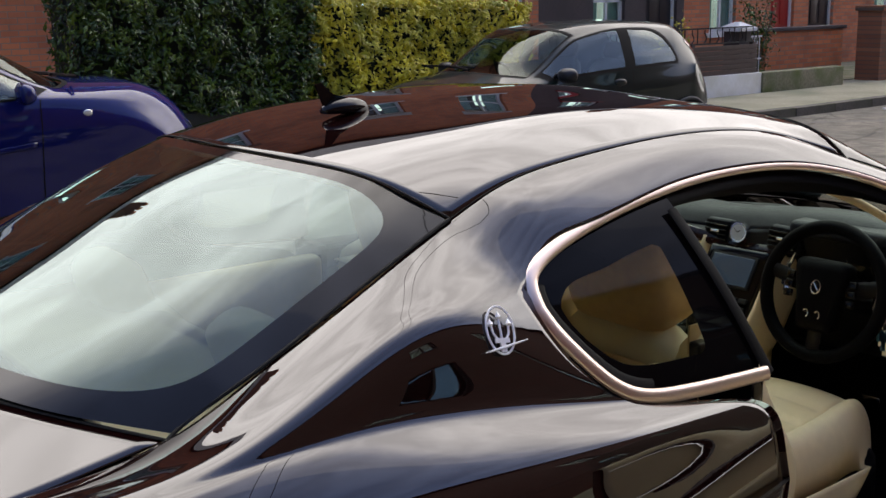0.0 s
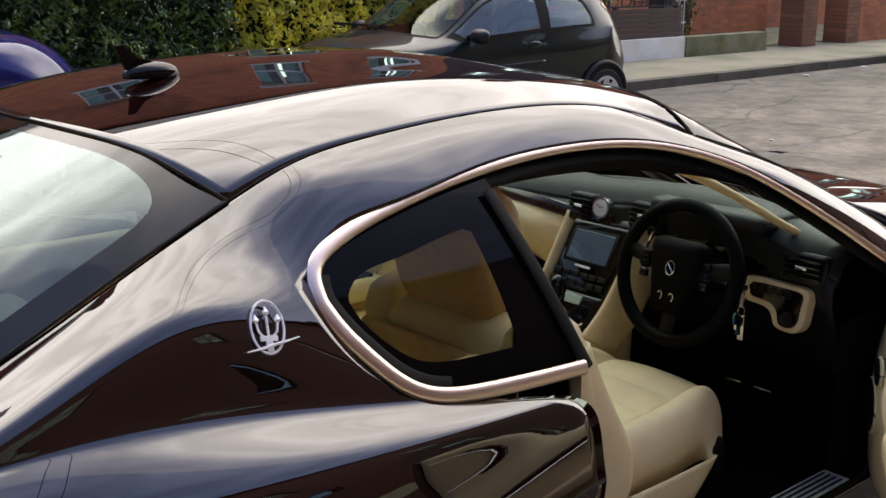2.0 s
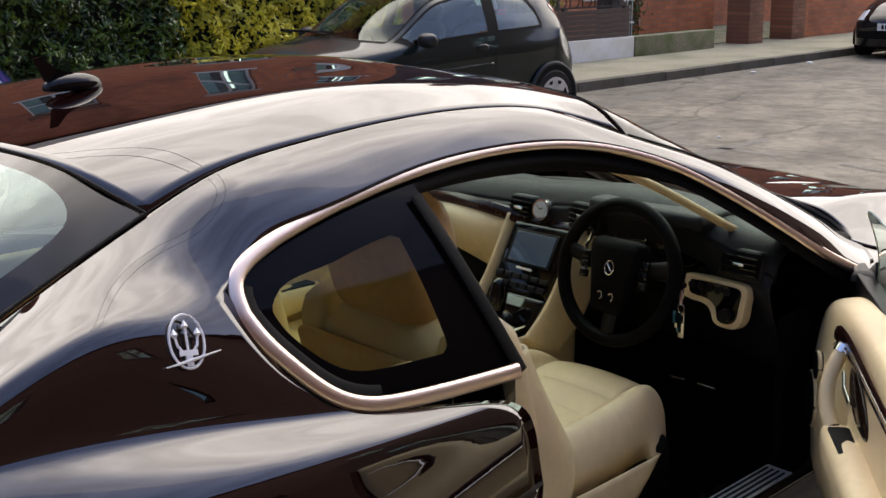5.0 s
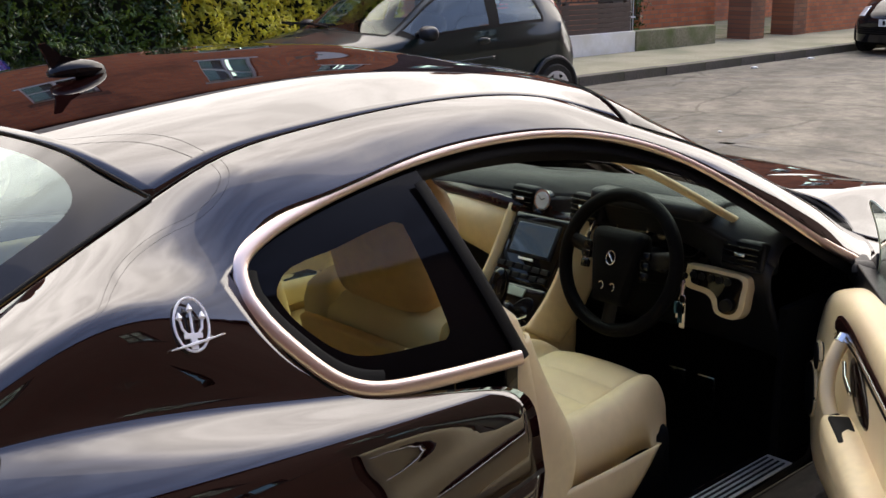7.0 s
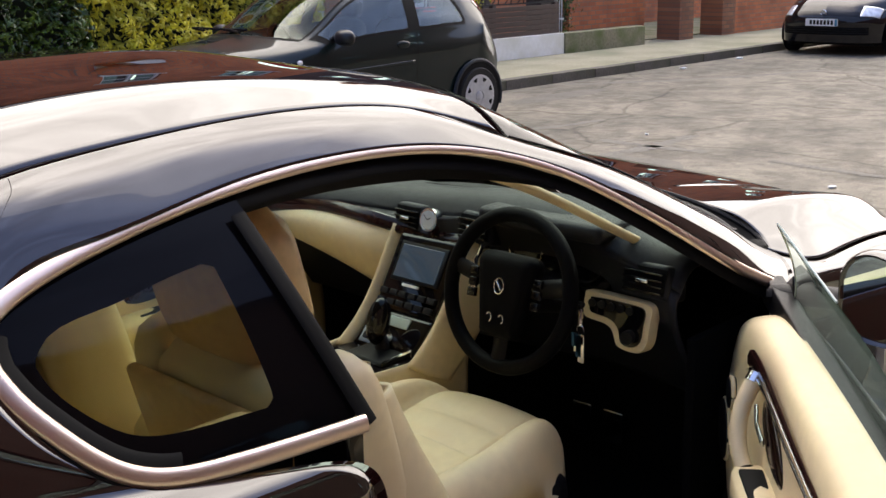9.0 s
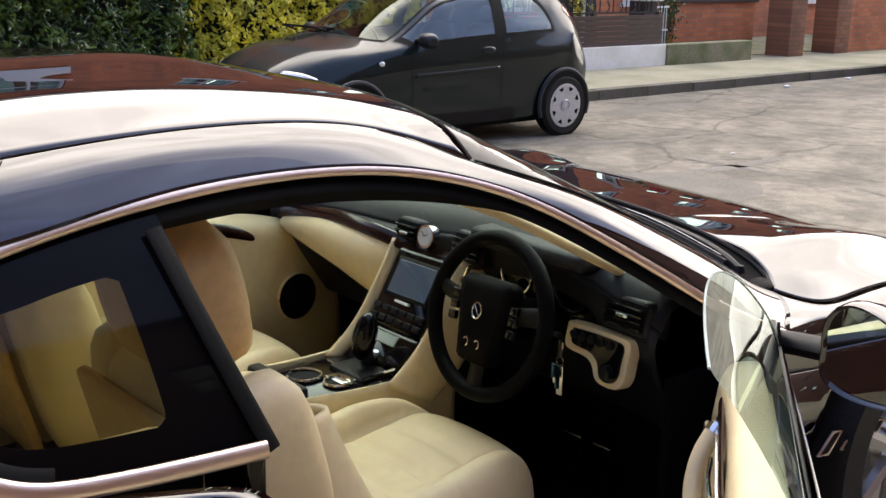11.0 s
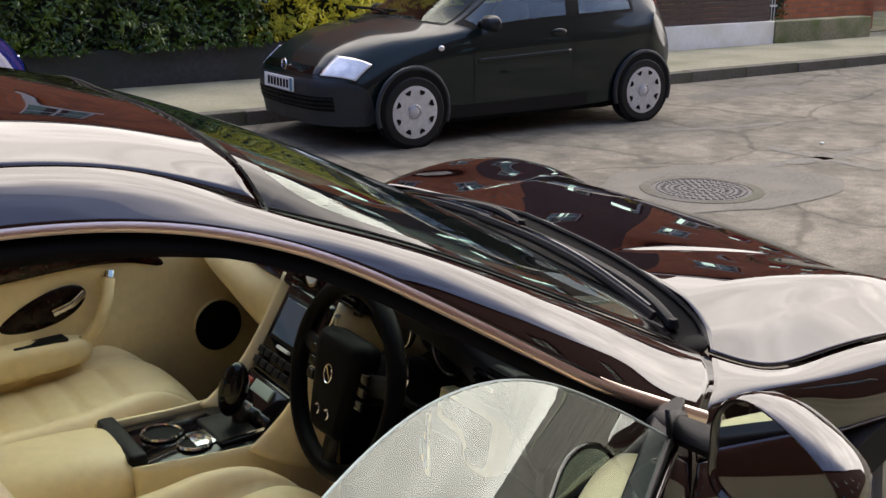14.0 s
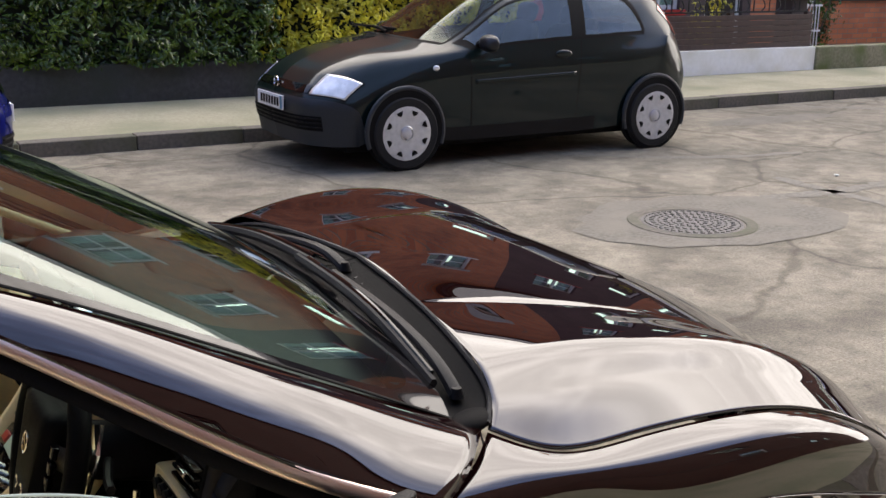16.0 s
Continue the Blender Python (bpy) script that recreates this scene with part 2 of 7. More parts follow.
PAVE = material("pale_concrete_pavement", (0.365, 0.328, 0.222), 0.9, 0, 0.16, 40, 0.5, 150, second=(0.235, 0.235, 0.145), second_scale=1.1)
KERB = material("weathered_kerb", (0.15, 0.13, 0.105), 0.9, 0, 0.25, 30, 0.5, 120, second=(0.10, 0.098, 0.06), second_scale=1.6)
BRICK = brick_material("red_brick", (0.70, 0.225, 0.095), (0.52, 0.150, 0.068), (0.32, 0.22, 0.16), stain=(0.14, 0.065, 0.045))
# ordinary red brick of the near side, its shade put into the colour
BRICK_NEAR = brick_material("shaded_brick", (0.085, 0.027, 0.018), (0.056, 0.021, 0.015), (0.048, 0.038, 0.032))
BRICK_DARK = brick_material("dark_red_brick", (0.36, 0.145, 0.075), (0.24, 0.095, 0.052), (0.13, 0.10, 0.075))
RENDER_DARK = material("dark_painted_render", (0.075, 0.055, 0.055), 0.8, 0, 0.15, 25, 0.3, 90, second=(0.06, 0.045, 0.045), second_scale=2)
WALL_DARK = material("dark_grey_render", (0.045, 0.043, 0.045), 0.85, 0, 0.3, 20, 0.5, 70, second=(0.03, 0.035, 0.025), second_scale=1.7)
WHITE_WALL = material("white_painted_render", (0.86, 0.855, 0.83), 0.8, 0, 0.04, 20, 0.3, 60, second=(0.72, 0.70, 0.60), second_scale=1.6)
MOSSY = material("mossy_concrete", (0.26, 0.235, 0.15), 0.9, 0, 0.25, 25, 0.6, 60, second=(0.13, 0.15, 0.05), second_scale=2.2)
FENCE = material("brown_stained_wood", (0.06, 0.032, 0.025), 0.6, 0, 0.25, 18, 0.3, 80)
IRON = material("black_iron", (0.02, 0.02, 0.02), 0.5, 0.3)
WHITE = material("white_paint", (0.80, 0.80, 0.78), 0.35, 0, 0.04, 20)
RED_DOOR = material("red_gloss_paint", (0.42, 0.02, 0.02), 0.3, 0, 0.1, 15)
DARK_DOOR = material("black_gloss_door", (0.03, 0.028, 0.03), 0.3)
SLATE = material("grey_slate", (0.09, 0.09, 0.10), 0.7, 0, 0.3, 6, 0.5, 40)
CURTAIN = material("net_curtain", (0.62, 0.62, 0.60), 0.9, 0, 0.1, 14)
ROOM = material("dim_room", (0.05, 0.045, 0.04), 0.9)
LEAF = material("dark_green_leaf", (0.020, 0.046, 0.006), 0.27, 0, 0.6, 9, second=(0.095, 0.155, 0.016), second_scale=4, spec=0.4)
LEAF_GOLD = material("golden_privet_leaf", (0.66, 0.56, 0.03), 0.42, 0, 0.35, 9, second=(0.26, 0.27, 0.020), second_scale=3)
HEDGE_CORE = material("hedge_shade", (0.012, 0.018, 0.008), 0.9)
TWIG = material("bark", (0.07, 0.05, 0.035), 0.85)


# ---- shaping ----
def thing(name, label, category, m=None, group="", kind=""):
    ob = new(name)
    ob.empty_display_size = 0.2
    if m is not None:
        ob.matrix_basis = m
    return tagged(ob, label, category, group, kind)


def link_mesh(name, me, mats, parent, label=""):
    for m in mats if isinstance(mats, (list, tuple)) else [mats]:
        me.materials.append(m)
    ob = new(name, me)
    ob.parent = parent
    return tagged(ob, label) if label else ob


def part(name, bm, mat, parent, label="", smooth=False, sharp=40):
    me = bpy.data.meshes.new(name)
    bm.to_mesh(me)
    bm.free()
    if smooth:
        for f in me.polygons:
            f.use_smooth = True
        me.set_sharp_from_angle(angle=radians(sharp))
    return link_mesh(name, me, mat, parent, label)


def box(bm, x0, x1, y0, y1, z0, z1, bevel=0.0, m=None):
    r = bmesh.ops.create_cube(bm, size=1.0)
    for v in r["verts"]:
        v.co = Vector(((x0 + x1) / 2 + v.co.x * (x1 - x0), (y0 + y1) / 2 + v.co.y * (y1 - y0), (z0 + z1) / 2 + v.co.z * (z1 - z0)))
    vs = r["verts"]
    if bevel:
        es = list({e for v in vs for e in v.link_edges})
        g = bmesh.ops.bevel(bm, geom=es, offset=bevel, segments=3, affect="EDGES", profile=0.6)
        vs = list({v for f in g["faces"] for v in f.verts} | {v for v in vs if v.is_valid})
    if m is not None:
        bmesh.ops.transform(bm, matrix=m, verts=[v for v in vs if v.is_valid])
    return bm


def boxed(name, mat, parent, x0, x1, y0, y1, z0, z1, bevel=0.0, label="", m=None, smooth=None):
    bm = box(bmesh.new(), x0, x1, y0, y1, z0, z1, bevel, m)
    return part(name, bm, mat, parent, label, smooth=bevel > 0 if smooth is None else smooth, sharp=50)


def spline(pts, n, joint=None, after=0):
    """n points of a smooth curve through pts (a natural cubic by chord length); with a joint, n up to that point and after beyond it."""
    p = np.array(pts, float)
    d = np.maximum(np.linalg.norm(np.diff(p, axis=0), axis=1), 1e-6) ** 0.75
    t = np.concatenate([[0], np.cumsum(d)])
    k = len(p)
    if k == 2:
        return p[0] + np.linspace(0, 1, n)[:, None] * (p[1] - p[0])
    a, b = np.zeros((k, k)), np.zeros((k, p.shape[1]))
    a[0, 0] = a[-1, -1] = 1
    for i in range(1, k - 1):
        h0, h1 = t[i] - t[i - 1], t[i + 1] - t[i]
        a[i, i - 1], a[i, i], a[i, i + 1] = h0, 2 * (h0 + h1), h1
        b[i] = 6 * ((p[i + 1] - p[i]) / h1 - (p[i] - p[i - 1]) / h0)
    s = np.linalg.solve(a, b)
    q = np.linspace(0, t[-1], n) if joint is None else np.concatenate([np.linspace(0, t[joint], n), np.linspace(t[joint], t[-1], after + 1)[1:]])
    i = np.clip(np.searchsorted(t, q, "right") - 1, 0, k - 2)
    h = (t[i + 1] - t[i])[:, None]
    u, w = (q - t[i])[:, None], (t[i + 1] - q)[:, None]
    return s[i] * w ** 3 / (6 * h) + s[i + 1] * u ** 3 / (6 * h) + (p[i] / h - s[i] * h / 6) * w + (p[i + 1] / h - s[i + 1] * h / 6) * u


def loft(rows, n, m):
    """A grid n x m of points: along each row, and smoothly across the rows."""
    lines = [spline(r, n) for r in rows]
    return np.array([spline([ln[i] for ln in lines], m) for i in range(n)])


def ridged(rows, n, m):
    """Like loft, but across the rows each height follows the width without overshoot, so that creases stay crisp."""
    lines, grid = [spline(r, n) for r in rows], []
    for i in range(n):
        p = np.array([ln[i] for ln in lines])
        p = p[np.argsort(p[:, 1])]
        y, q = p[:, 1], np.linspace(p[0, 1], p[-1, 1], m)
        h = np.diff(y)
        k = np.clip(np.searchsorted(y, q, "right") - 1, 0, len(h) - 1)
        u = (q - y[k]) / h[k]
        cols = []
        for c in (0, 2):
            d = np.diff(p[:, c]) / h
            g = np.zeros(len(y))
            for j in range(1, len(y) - 1):
                if d[j - 1] * d[j] > 0:
                    g[j] = 3 * (h[j - 1] + h[j]) / ((2 * h[j] + h[j - 1]) / d[j - 1] + (h[j] + 2 * h[j - 1]) / d[j])
            g[0], g[-1] = d[0], d[-1]
            a, b = p[k, c], p[k + 1, c]
            cols.append((2 * u ** 3 - 3 * u ** 2 + 1) * a + (u ** 3 - 2 * u ** 2 + u) * h[k] * g[k] + (3 * u ** 2 - 2 * u ** 3) * b + (u ** 3 - u ** 2) * h[k] * g[k + 1])
        grid.append(np.stack([cols[0], q, cols[1]], axis=1))
    return np.array(grid)


def both(half):
    """Rows from the middle outwards to the right, completed on the left."""
    right = [[(x, -w, z) for x, w, z in r] for r in half]
    left = [[(x, w, z) for x, w, z in r] for r in half[1:]]
    return right[::-1] + left


def sheet(name, grid, mats, parent, out, thick=0.004, label="", skip=None):
    """A panel over a grid of points, facing away from the point out, with thickness; skip(i, j) leaves a cell open."""
    n, m = grid.shape[:2]
    v = grid.reshape(-1, 3)
    f = [(i * m + j, i * m + j + 1, (i + 1) * m + j + 1, (i + 1) * m + j) for i in range(n - 1) for j in range(m - 1) if not (skip and skip(i, j))]
    c = grid[n // 2, m // 2]
    nrm = np.cross(grid[n // 2, min(m // 2 + 1, m - 1)] - grid[n // 2, m // 2 - 1], grid[min(n // 2 + 1, n - 1), m // 2] - grid[n // 2 - 1, m // 2])
    if np.dot(nrm, c - np.array(out)) < 0:
        f = [q[::-1] for q in f]
    me = bpy.data.meshes.new(name)
    me.from_pydata(v.tolist(), [], f)
    me.update()
    for p in me.polygons:
        p.use_smooth = True
    ob = link_mesh(name, me, mats, parent, label)
    if thick:
        s = ob.modifiers.new("thickness", "SOLIDIFY")
        s.thickness, s.offset = thick, -1
    return ob


def welded(name, grids, mat, parent, out, thick=0.004, label=""):
    """One smooth panel out of grids that share an edge."""
    bm = bmesh.new()
    for g in grids:
        n, m = g.shape[:2]
        vs = [[bm.verts.new(p) for p in row] for row in g]
        for i in range(n - 1):
            for j in range(m - 1):
                bm.faces.new((vs[i][j], vs[i][j + 1], vs[i + 1][j + 1], vs[i + 1][j]))
    bmesh.ops.remove_doubles(bm, verts=bm.verts, dist=2e-4)
    bmesh.ops.recalc_face_normals(bm, faces=bm.faces)
    bm.faces.ensure_lookup_table()
    if sum(f.normal.dot(f.calc_center_median() - Vector(out)) for f in bm.faces) < 0:
        bmesh.ops.reverse_faces(bm, faces=bm.faces)
    ob = part(name, bm, mat, parent, label, smooth=True, sharp=120)
    md = ob.modifiers.new("thickness", "SOLIDIFY")
    md.thickness, md.offset = thick, -1
    return ob


def tube(pts, r, segs=8, flat=1.0, up=(0, 0, 1), taper=None, closed=False):
    """A bmesh tube along points; flat squeezes it along up."""
    bm = bmesh.new()
    p = [Vector(q) for q in pts]
    rings = []
    for i, c in enumerate(p):
        a = p[i - 1] if (i or closed) else p[0]
        b = p[(i + 1) % len(p)] if (i < len(p) - 1 or closed) else p[-1]
        d = (b - a).normalized()
        s = d.cross(Vector(up))
        s = s.normalized() if s.length > 1e-4 else d.orthogonal().normalized()
        w = s.cross(d).normalized()
        rr = r * (taper(i / (len(p) - 1)) if taper else 1)
        rings.append([bm.verts.new(c + s * rr * math.cos(2 * math.pi * k / segs) + w * rr * flat * math.sin(2 * math.pi * k / segs)) for k in range(segs)])
    for i in range(len(rings) - (0 if closed else 1)):
        a, b = rings[i], rings[(i + 1) % len(rings)]
        for k in range(segs):
            bm.faces.new((a[k], a[(k + 1) % segs], b[(k + 1) % segs], b[k]))
    if not closed:
        bm.faces.new(rings[0][::-1])
        bm.faces.new(rings[-1])
    bmesh.ops.recalc_face_normals(bm, faces=bm.faces)
    return bm


def ribbon(pts, normals, width, height, shape=5):
    """A moulded strip along points with its own outward normals: a shallow rounded section."""
    bm = bmesh.new()
    p, nn = [Vector(q) for q in pts], [Vector(q).normalized() for q in normals]
    rings = []
    for i, c in enumerate(p):
        d = (p[min(i + 1, len(p) - 1)] - p[max(i - 1, 0)]).normalized()
        s = d.cross(nn[i]).normalized()
        ring = [bm.verts.new(c + s * width / 2 * math.cos(math.pi * k / shape) + nn[i] * height * math.sin(math.pi * k / shape) ** 0.7) for k in range(shape + 1)]
        rings.append(ring)
    for a, b in zip(rings, rings[1:]):
        for k in range(shape):
            bm.faces.new((a[k], a[k + 1], b[k + 1], b[k]))
        bm.faces.new((a[shape], a[0], b[0], b[shape]))
    bm.faces.new(rings[0])
    bm.faces.new(rings[-1][::-1])
    bmesh.ops.recalc_face_normals(bm, faces=bm.faces)
    return bm


def disc(bm, r, y0, y1, segs=32, m=None):
    """A flat cylinder along y."""
    g = bmesh.ops.create_cone(bm, cap_ends=True, segments=segs, radius1=r, radius2=r, depth=abs(y1 - y0))
    mm = Matrix.Translation((0, (y0 + y1) / 2, 0)) @ Matrix.Rotation(radians(90), 4, "X")
    bmesh.ops.transform(bm, matrix=(m or Matrix()) @ mm, verts=g["verts"])
    return bm


def lathe(profile, segs=40):
    """A bmesh turned about the y axis from (radius, y) pairs."""
    bm = bmesh.new()
    rings = [[bm.verts.new((r * math.cos(2 * math.pi * k / segs), y, r * math.sin(2 * math.pi * k / segs))) for k in range(segs)] for r, y in profile]
    for a, b in zip(rings, rings[1:]):
        for k in range(segs):
            bm.faces.new((a[k], a[(k + 1) % segs], b[(k + 1) % segs], b[k]))
    bmesh.ops.recalc_face_normals(bm, faces=bm.faces)
    return bm


def cushion(name, mat, parent, x0, x1, y0, y1, z0, z1, puff=0.03, m=None, label="", waist=0.0):
    """A padded block: soft edges and a swelling top."""
    bm = box(bmesh.new(), -1, 1, -1, 1, -1, 1)
    bmesh.ops.subdivide_edges(bm, edges=bm.edges, cuts=5, use_grid_fill=True)
    a, b, c = (x1 - x0) / 2, (y1 - y0) / 2, (z1 - z0) / 2
    for v in bm.verts:
        p = v.co.copy()
        q = Vector([math.copysign(abs(k) ** 0.9, k) for k in p])
        r = (abs(p.x) ** 5 + abs(p.y) ** 5 + abs(p.z) ** 5) ** 0.2
        q = p / max(r, 1e-6) * max(abs(p.x), abs(p.y), abs(p.z))
        w = 1 - waist * (1 - q.z) / 2
        v.co = Vector((q.x * a, q.y * b * w, q.z * c))
        if p.z > 0.99:
            v.co.z += puff * (1 - p.x ** 2) * (1 - p.y ** 2)
        if abs(p.x) > 0.99:
            v.co.x += math.copysign(puff * 0.5 * (1 - p.z ** 2) * (1 - p.y ** 2), p.x)
    bmesh.ops.translate(bm, vec=((x0 + x1) / 2, (y0 + y1) / 2, (z0 + z1) / 2), verts=bm.verts)
    if m is not None:
        bmesh.ops.transform(bm, matrix=m, verts=bm.verts)
    return part(name, bm, mat, parent, label, smooth=True, sharp=80)


# ---- ground and street ----
bm = bmesh.new()
bmesh.ops.create_grid(bm, x_segments=8, y_segments=8, size=400)
ground = tagged(part("ground", bm, ROAD, None), "worn pale grey tarmac road with cracks and stains", "road", kind="structure")


def slab_row(name, y0, y1, x0, x1, z, label):
    """A raised pavement with its kerb stones."""
    p = boxed(name, PAVE, None, x0, x1, y0, y1, -0.1, z)
    tagged(p, label, "pavement", kind="structure")
    return p


slab_row("pavement", 6.97, 9.4, -40, 80, 0.115, "pale mossy concrete pavement beside the garden walls")
slab_row("pavement", -6.9, -1.45, -40, 80, 0.10, "pale concrete pavement beside the parked car")
kerb_mesh = bpy.data.meshes.new("kerb_stone")
bm = box(bmesh.new(), 0, 0.905, 0, 0.166, -0.1, 0.12, 0.012)
bm.to_mesh(kerb_mesh)
bm.free()
kerb_mesh.materials.append(KERB)
kerb = thing("kerb", "weathered grey stone kerb along the road", "kerb", kind="structure")
for i in range(48):
    k = new("kerb_stone", kerb_mesh)
    k.parent, k.location = kerb, (-8 + i * 0.912, 6.80 + 0.004 * math.sin(i * 2.3), 0.003 * math.sin(i * 1.7))
near_kerb = thing("kerb", "grey stone kerb beside the parked sports car", "kerb", kind="structure")
for i in range(30):
    k = new("kerb_stone", kerb_mesh)
    k.parent, k.location = near_kerb, (-14 + i * 0.912, -1.455, -0.015)

# manhole with its cast pattern and the patch round it
manhole = thing("manhole_cover", "worn round iron manhole cover set in the road", "manhole cover", Matrix.Translation((5.33, 2.84, 0)))
IRON_WORN = material("worn_cast_iron", (0.155, 0.143, 0.125), 0.8, 0.0, 0.3, 60, 0.4, 200)
PATCH = material("dark_tarmac_patch", (0.150, 0.135, 0.108), 0.85, 0, 0.3, 40, 0.5, 160, second=(0.190, 0.170, 0.134), second_scale=3)
bm = lathe([(0.0, 0.006), (0.315, 0.006), (0.322, 0.0), (0.325, -0.02)], 48)
bmesh.ops.rotate(bm, cent=(0, 0, 0), matrix=Matrix.Rotation(radians(90), 3, "X"), verts=bm.verts)
part("cover", bm, IRON_WORN, manhole)
bm = lathe([(0.33, 0.004), (0.335, 0.009), (0.40, 0.009), (0.41, 0.0)], 48)
bmesh.ops.rotate(bm, cent=(0, 0, 0), matrix=Matrix.Rotation(radians(90), 3, "X"), verts=bm.verts)
part("rim", bm, KERB, manhole)
stud = bpy.data.meshes.new("stud")
bm = box(bmesh.new(), -0.014, 0.014, -0.005, 0.005, 0, 0.006)
bm.to_mesh(stud)
bm.free()
stud.materials.append(IRON_WORN)
for ring in range(1, 8):
    for k in range(ring * 6):
        a = 2 * math.pi * k / (ring * 6)
        o = new("stud", stud)
        o.parent, o.location, o.rotation_euler = manhole, (0.042 * ring * math.cos(a), 0.042 * ring * math.sin(a), 0.005), (0, 0, a + (ring % 2) * 1.57)


def road_patch(cx, cy, rx, ry, seed, mat, label):
    """A thin uneven patch of newer tarmac."""
    bm = bmesh.new()
    rr = random.Random(seed)
    ring = [bm.verts.new((cx + rx * math.cos(a) * rr.uniform(0.86, 1.1), cy + ry * math.sin(a) * rr.uniform(0.86, 1.1), 0.004)) for a in [2 * math.pi * k / 28 for k in range(28)]]
    bm.faces.new(ring)
    ob = part("road_patch", bm, mat, None)
    return tagged(ob, label, "road patch", kind="structure")


road_patch(5.50, 2.86, 0.95, 0.66, 3, PATCH, "dark tarmac patch round the manhole cover")
# strip along the gutter, darker than the road round it
road_patch(9.2, 5.9, 0.9, 0.22, 5, PATCH, "dark strip in the gutter")

SEAM_LINES = (
    ([(6.24, 3.18), (6.88, 3.11), (7.63, 3.15)], 0.14),
    ([(6.92, 3.67), (6.9, 3.07), (6.92, 2.61)], 0.12),
    ([(6.06, 5.21), (6.84, 4.63), (7.95, 4.37)], 0.10),
    ([(6.89, 2.04), (6.82, 1.55), (6.78, 1.07)], 0.10),
    ([(10.24, 6.61), (11.81, 5.51), (13.6, 4.83)], 0.16),
)
SEAM = material("old_tar_seam", (0.172, 0.156, 0.126), 0.85, 0, 0.35, 25, 0.5, 160, second=(0.20, 0.182, 0.148), second_scale=4)


def road_seam(points, width, seed):
    """A worn filled seam across the tarmac, uneven in width."""
    rr = random.Random(seed)
    line = spline([(x, y, 0) for x, y in points], 30)
    bm = bmesh.new()
    rows = []
    for i, p in enumerate(line):
        d = line[min(i + 1, 29)] - line[max(i - 1, 0)]
        n = np.array((-d[1], d[0], 0)) / max(np.hypot(d[0], d[1]), 1e-6)
        w, o = width * rr.uniform(0.35, 0.65), rr.uniform(-0.02, 0.02)
        rows.append([bm.verts.new((*(p + n * (o + k))[:2], 0.0035)) for k in (-w, w)])
    for a, b in zip(rows, rows[1:]):
        bm.faces.new((a[0], a[1], b[1], b[0]))
    return tagged(part("road_seam", bm, SEAM, None), "dark worn tar seam in the road", "road seam", kind="structure")


for k, (pts, w) in enumerate(SEAM_LINES):
    road_seam(pts, w, 40 + k)

LITTER_WHITE = material("white_paper", (0.8, 0.8, 0.78), 0.7, 0, 0.1, 60)
for x, y, s, a in ((12.77, 6.45, 0.05, 0.4), (14.6, 6.6, 0.05, 1.2), (6.2, 1.2, 0.03, 2.0), (7.4, 3.5, 0.02, 0.2)):
    bm = bmesh.new()
    bmesh.ops.create_icosphere(bm, subdivisions=2, radius=s)
    for v in bm.verts:
        v.co *= 1 + 0.35 * noise.noise(v.co * 30)
        v.co.z = max(v.co.z * 0.35, -0.01)
    bmesh.ops.rotate(bm, cent=(0, 0, 0), matrix=Matrix.Rotation(a, 3, "Z"), verts=bm.verts)
    bmesh.ops.translate(bm, vec=(x, y, 0.01), verts=bm.verts)
    tagged(part("litter", bm, LITTER_WHITE, None, smooth=True), "crumpled scrap of white paper on the road", "litter", group="scraps of litter on the road")


# ---- garden fronts across the street ----
def simple(name, mat, x0, x1, y0, y1, z0, z1, bevel, label, category, kind="structure"):
    ob = boxed(name, mat, None, x0, x1, y0, y1, z0, z1, bevel)
    return tagged(ob, label, category, kind=kind)


simple("garden_wall", WALL_DARK, 1.75, 8.25, 8.85, 9.1, 0.1, 0.50, 0.02, "low dark grey rendered wall under the hedge", "garden wall")
simple("garden_wall", WALL_DARK, -12, 0.9, 8.85, 9.1, 0.1, 0.75, 0.02, "low dark grey rendered garden wall", "garden wall")
simple("garden_wall", WHITE_WALL, 8.25, 12.83, 8.62, 8.85, 0.1, 0.43, 0.012, "low white painted wall under a wooden fence", "garden wall")
simple("garden_wall", MOSSY, 12.84, 15.02, 8.60, 8.82, 0.1, 0.425, 0.02, "low mossy concrete garden wall", "garden wall")
# never in direct view; the shade is put into its brick colour
simple("garden_wall", BRICK_NEAR, -40, 62, -3.93, -3.70, 0.1, 1.10, 0.006, "low brick garden wall beside the near pavement, coloured dark for shade", "garden wall")
simple("coping", RENDER_DARK, -40, 62, -3.97, -3.66, 1.10, 1.16, 0.01, "dark coping on the near garden wall", "coping")
simple("ground_garden", MOSSY, -40, 60, 9.1, 12.0, -0.1, 0.13, 0.0, "paved front gardens behind the walls", "garden")

fence = thing("fence", "brown stained wooden plank fence on the white wall", "fence")
for i in range(6):
    boxed("plank", FENCE, fence, 8.3, 12.78, 8.68, 8.705, 0.435 + i * 0.073, 0.435 + i * 0.073 + 0.068, 0.004)
for x in (8.35, 9.8, 11.3, 12.74):
    boxed("post", FENCE, fence, x - 0.04, x + 0.04, 8.71, 8.78, 0.43, 0.9, 0.004)

railing = thing("railing", "black iron scrolled railing above the plank fence", "railing")
for z in (0.895, 1.12):
    boxed("rail", IRON, railing, 8.3, 12.72, 8.72, 8.745, z, z + 0.022)
for i in range(16):
    x = 8.4 + i * 0.285
    part("scroll", tube([(x + 0.05 * math.sin(t * 5) + 0.10 * t, 8.733, 0.90 + 0.21 * t) for t in np.linspace(0, 1, 12)], 0.009, 6), IRON, railing)
    boxed("bar", IRON, railing, x + 0.16, x + 0.172, 8.727, 8.739, 0.91, 1.12)

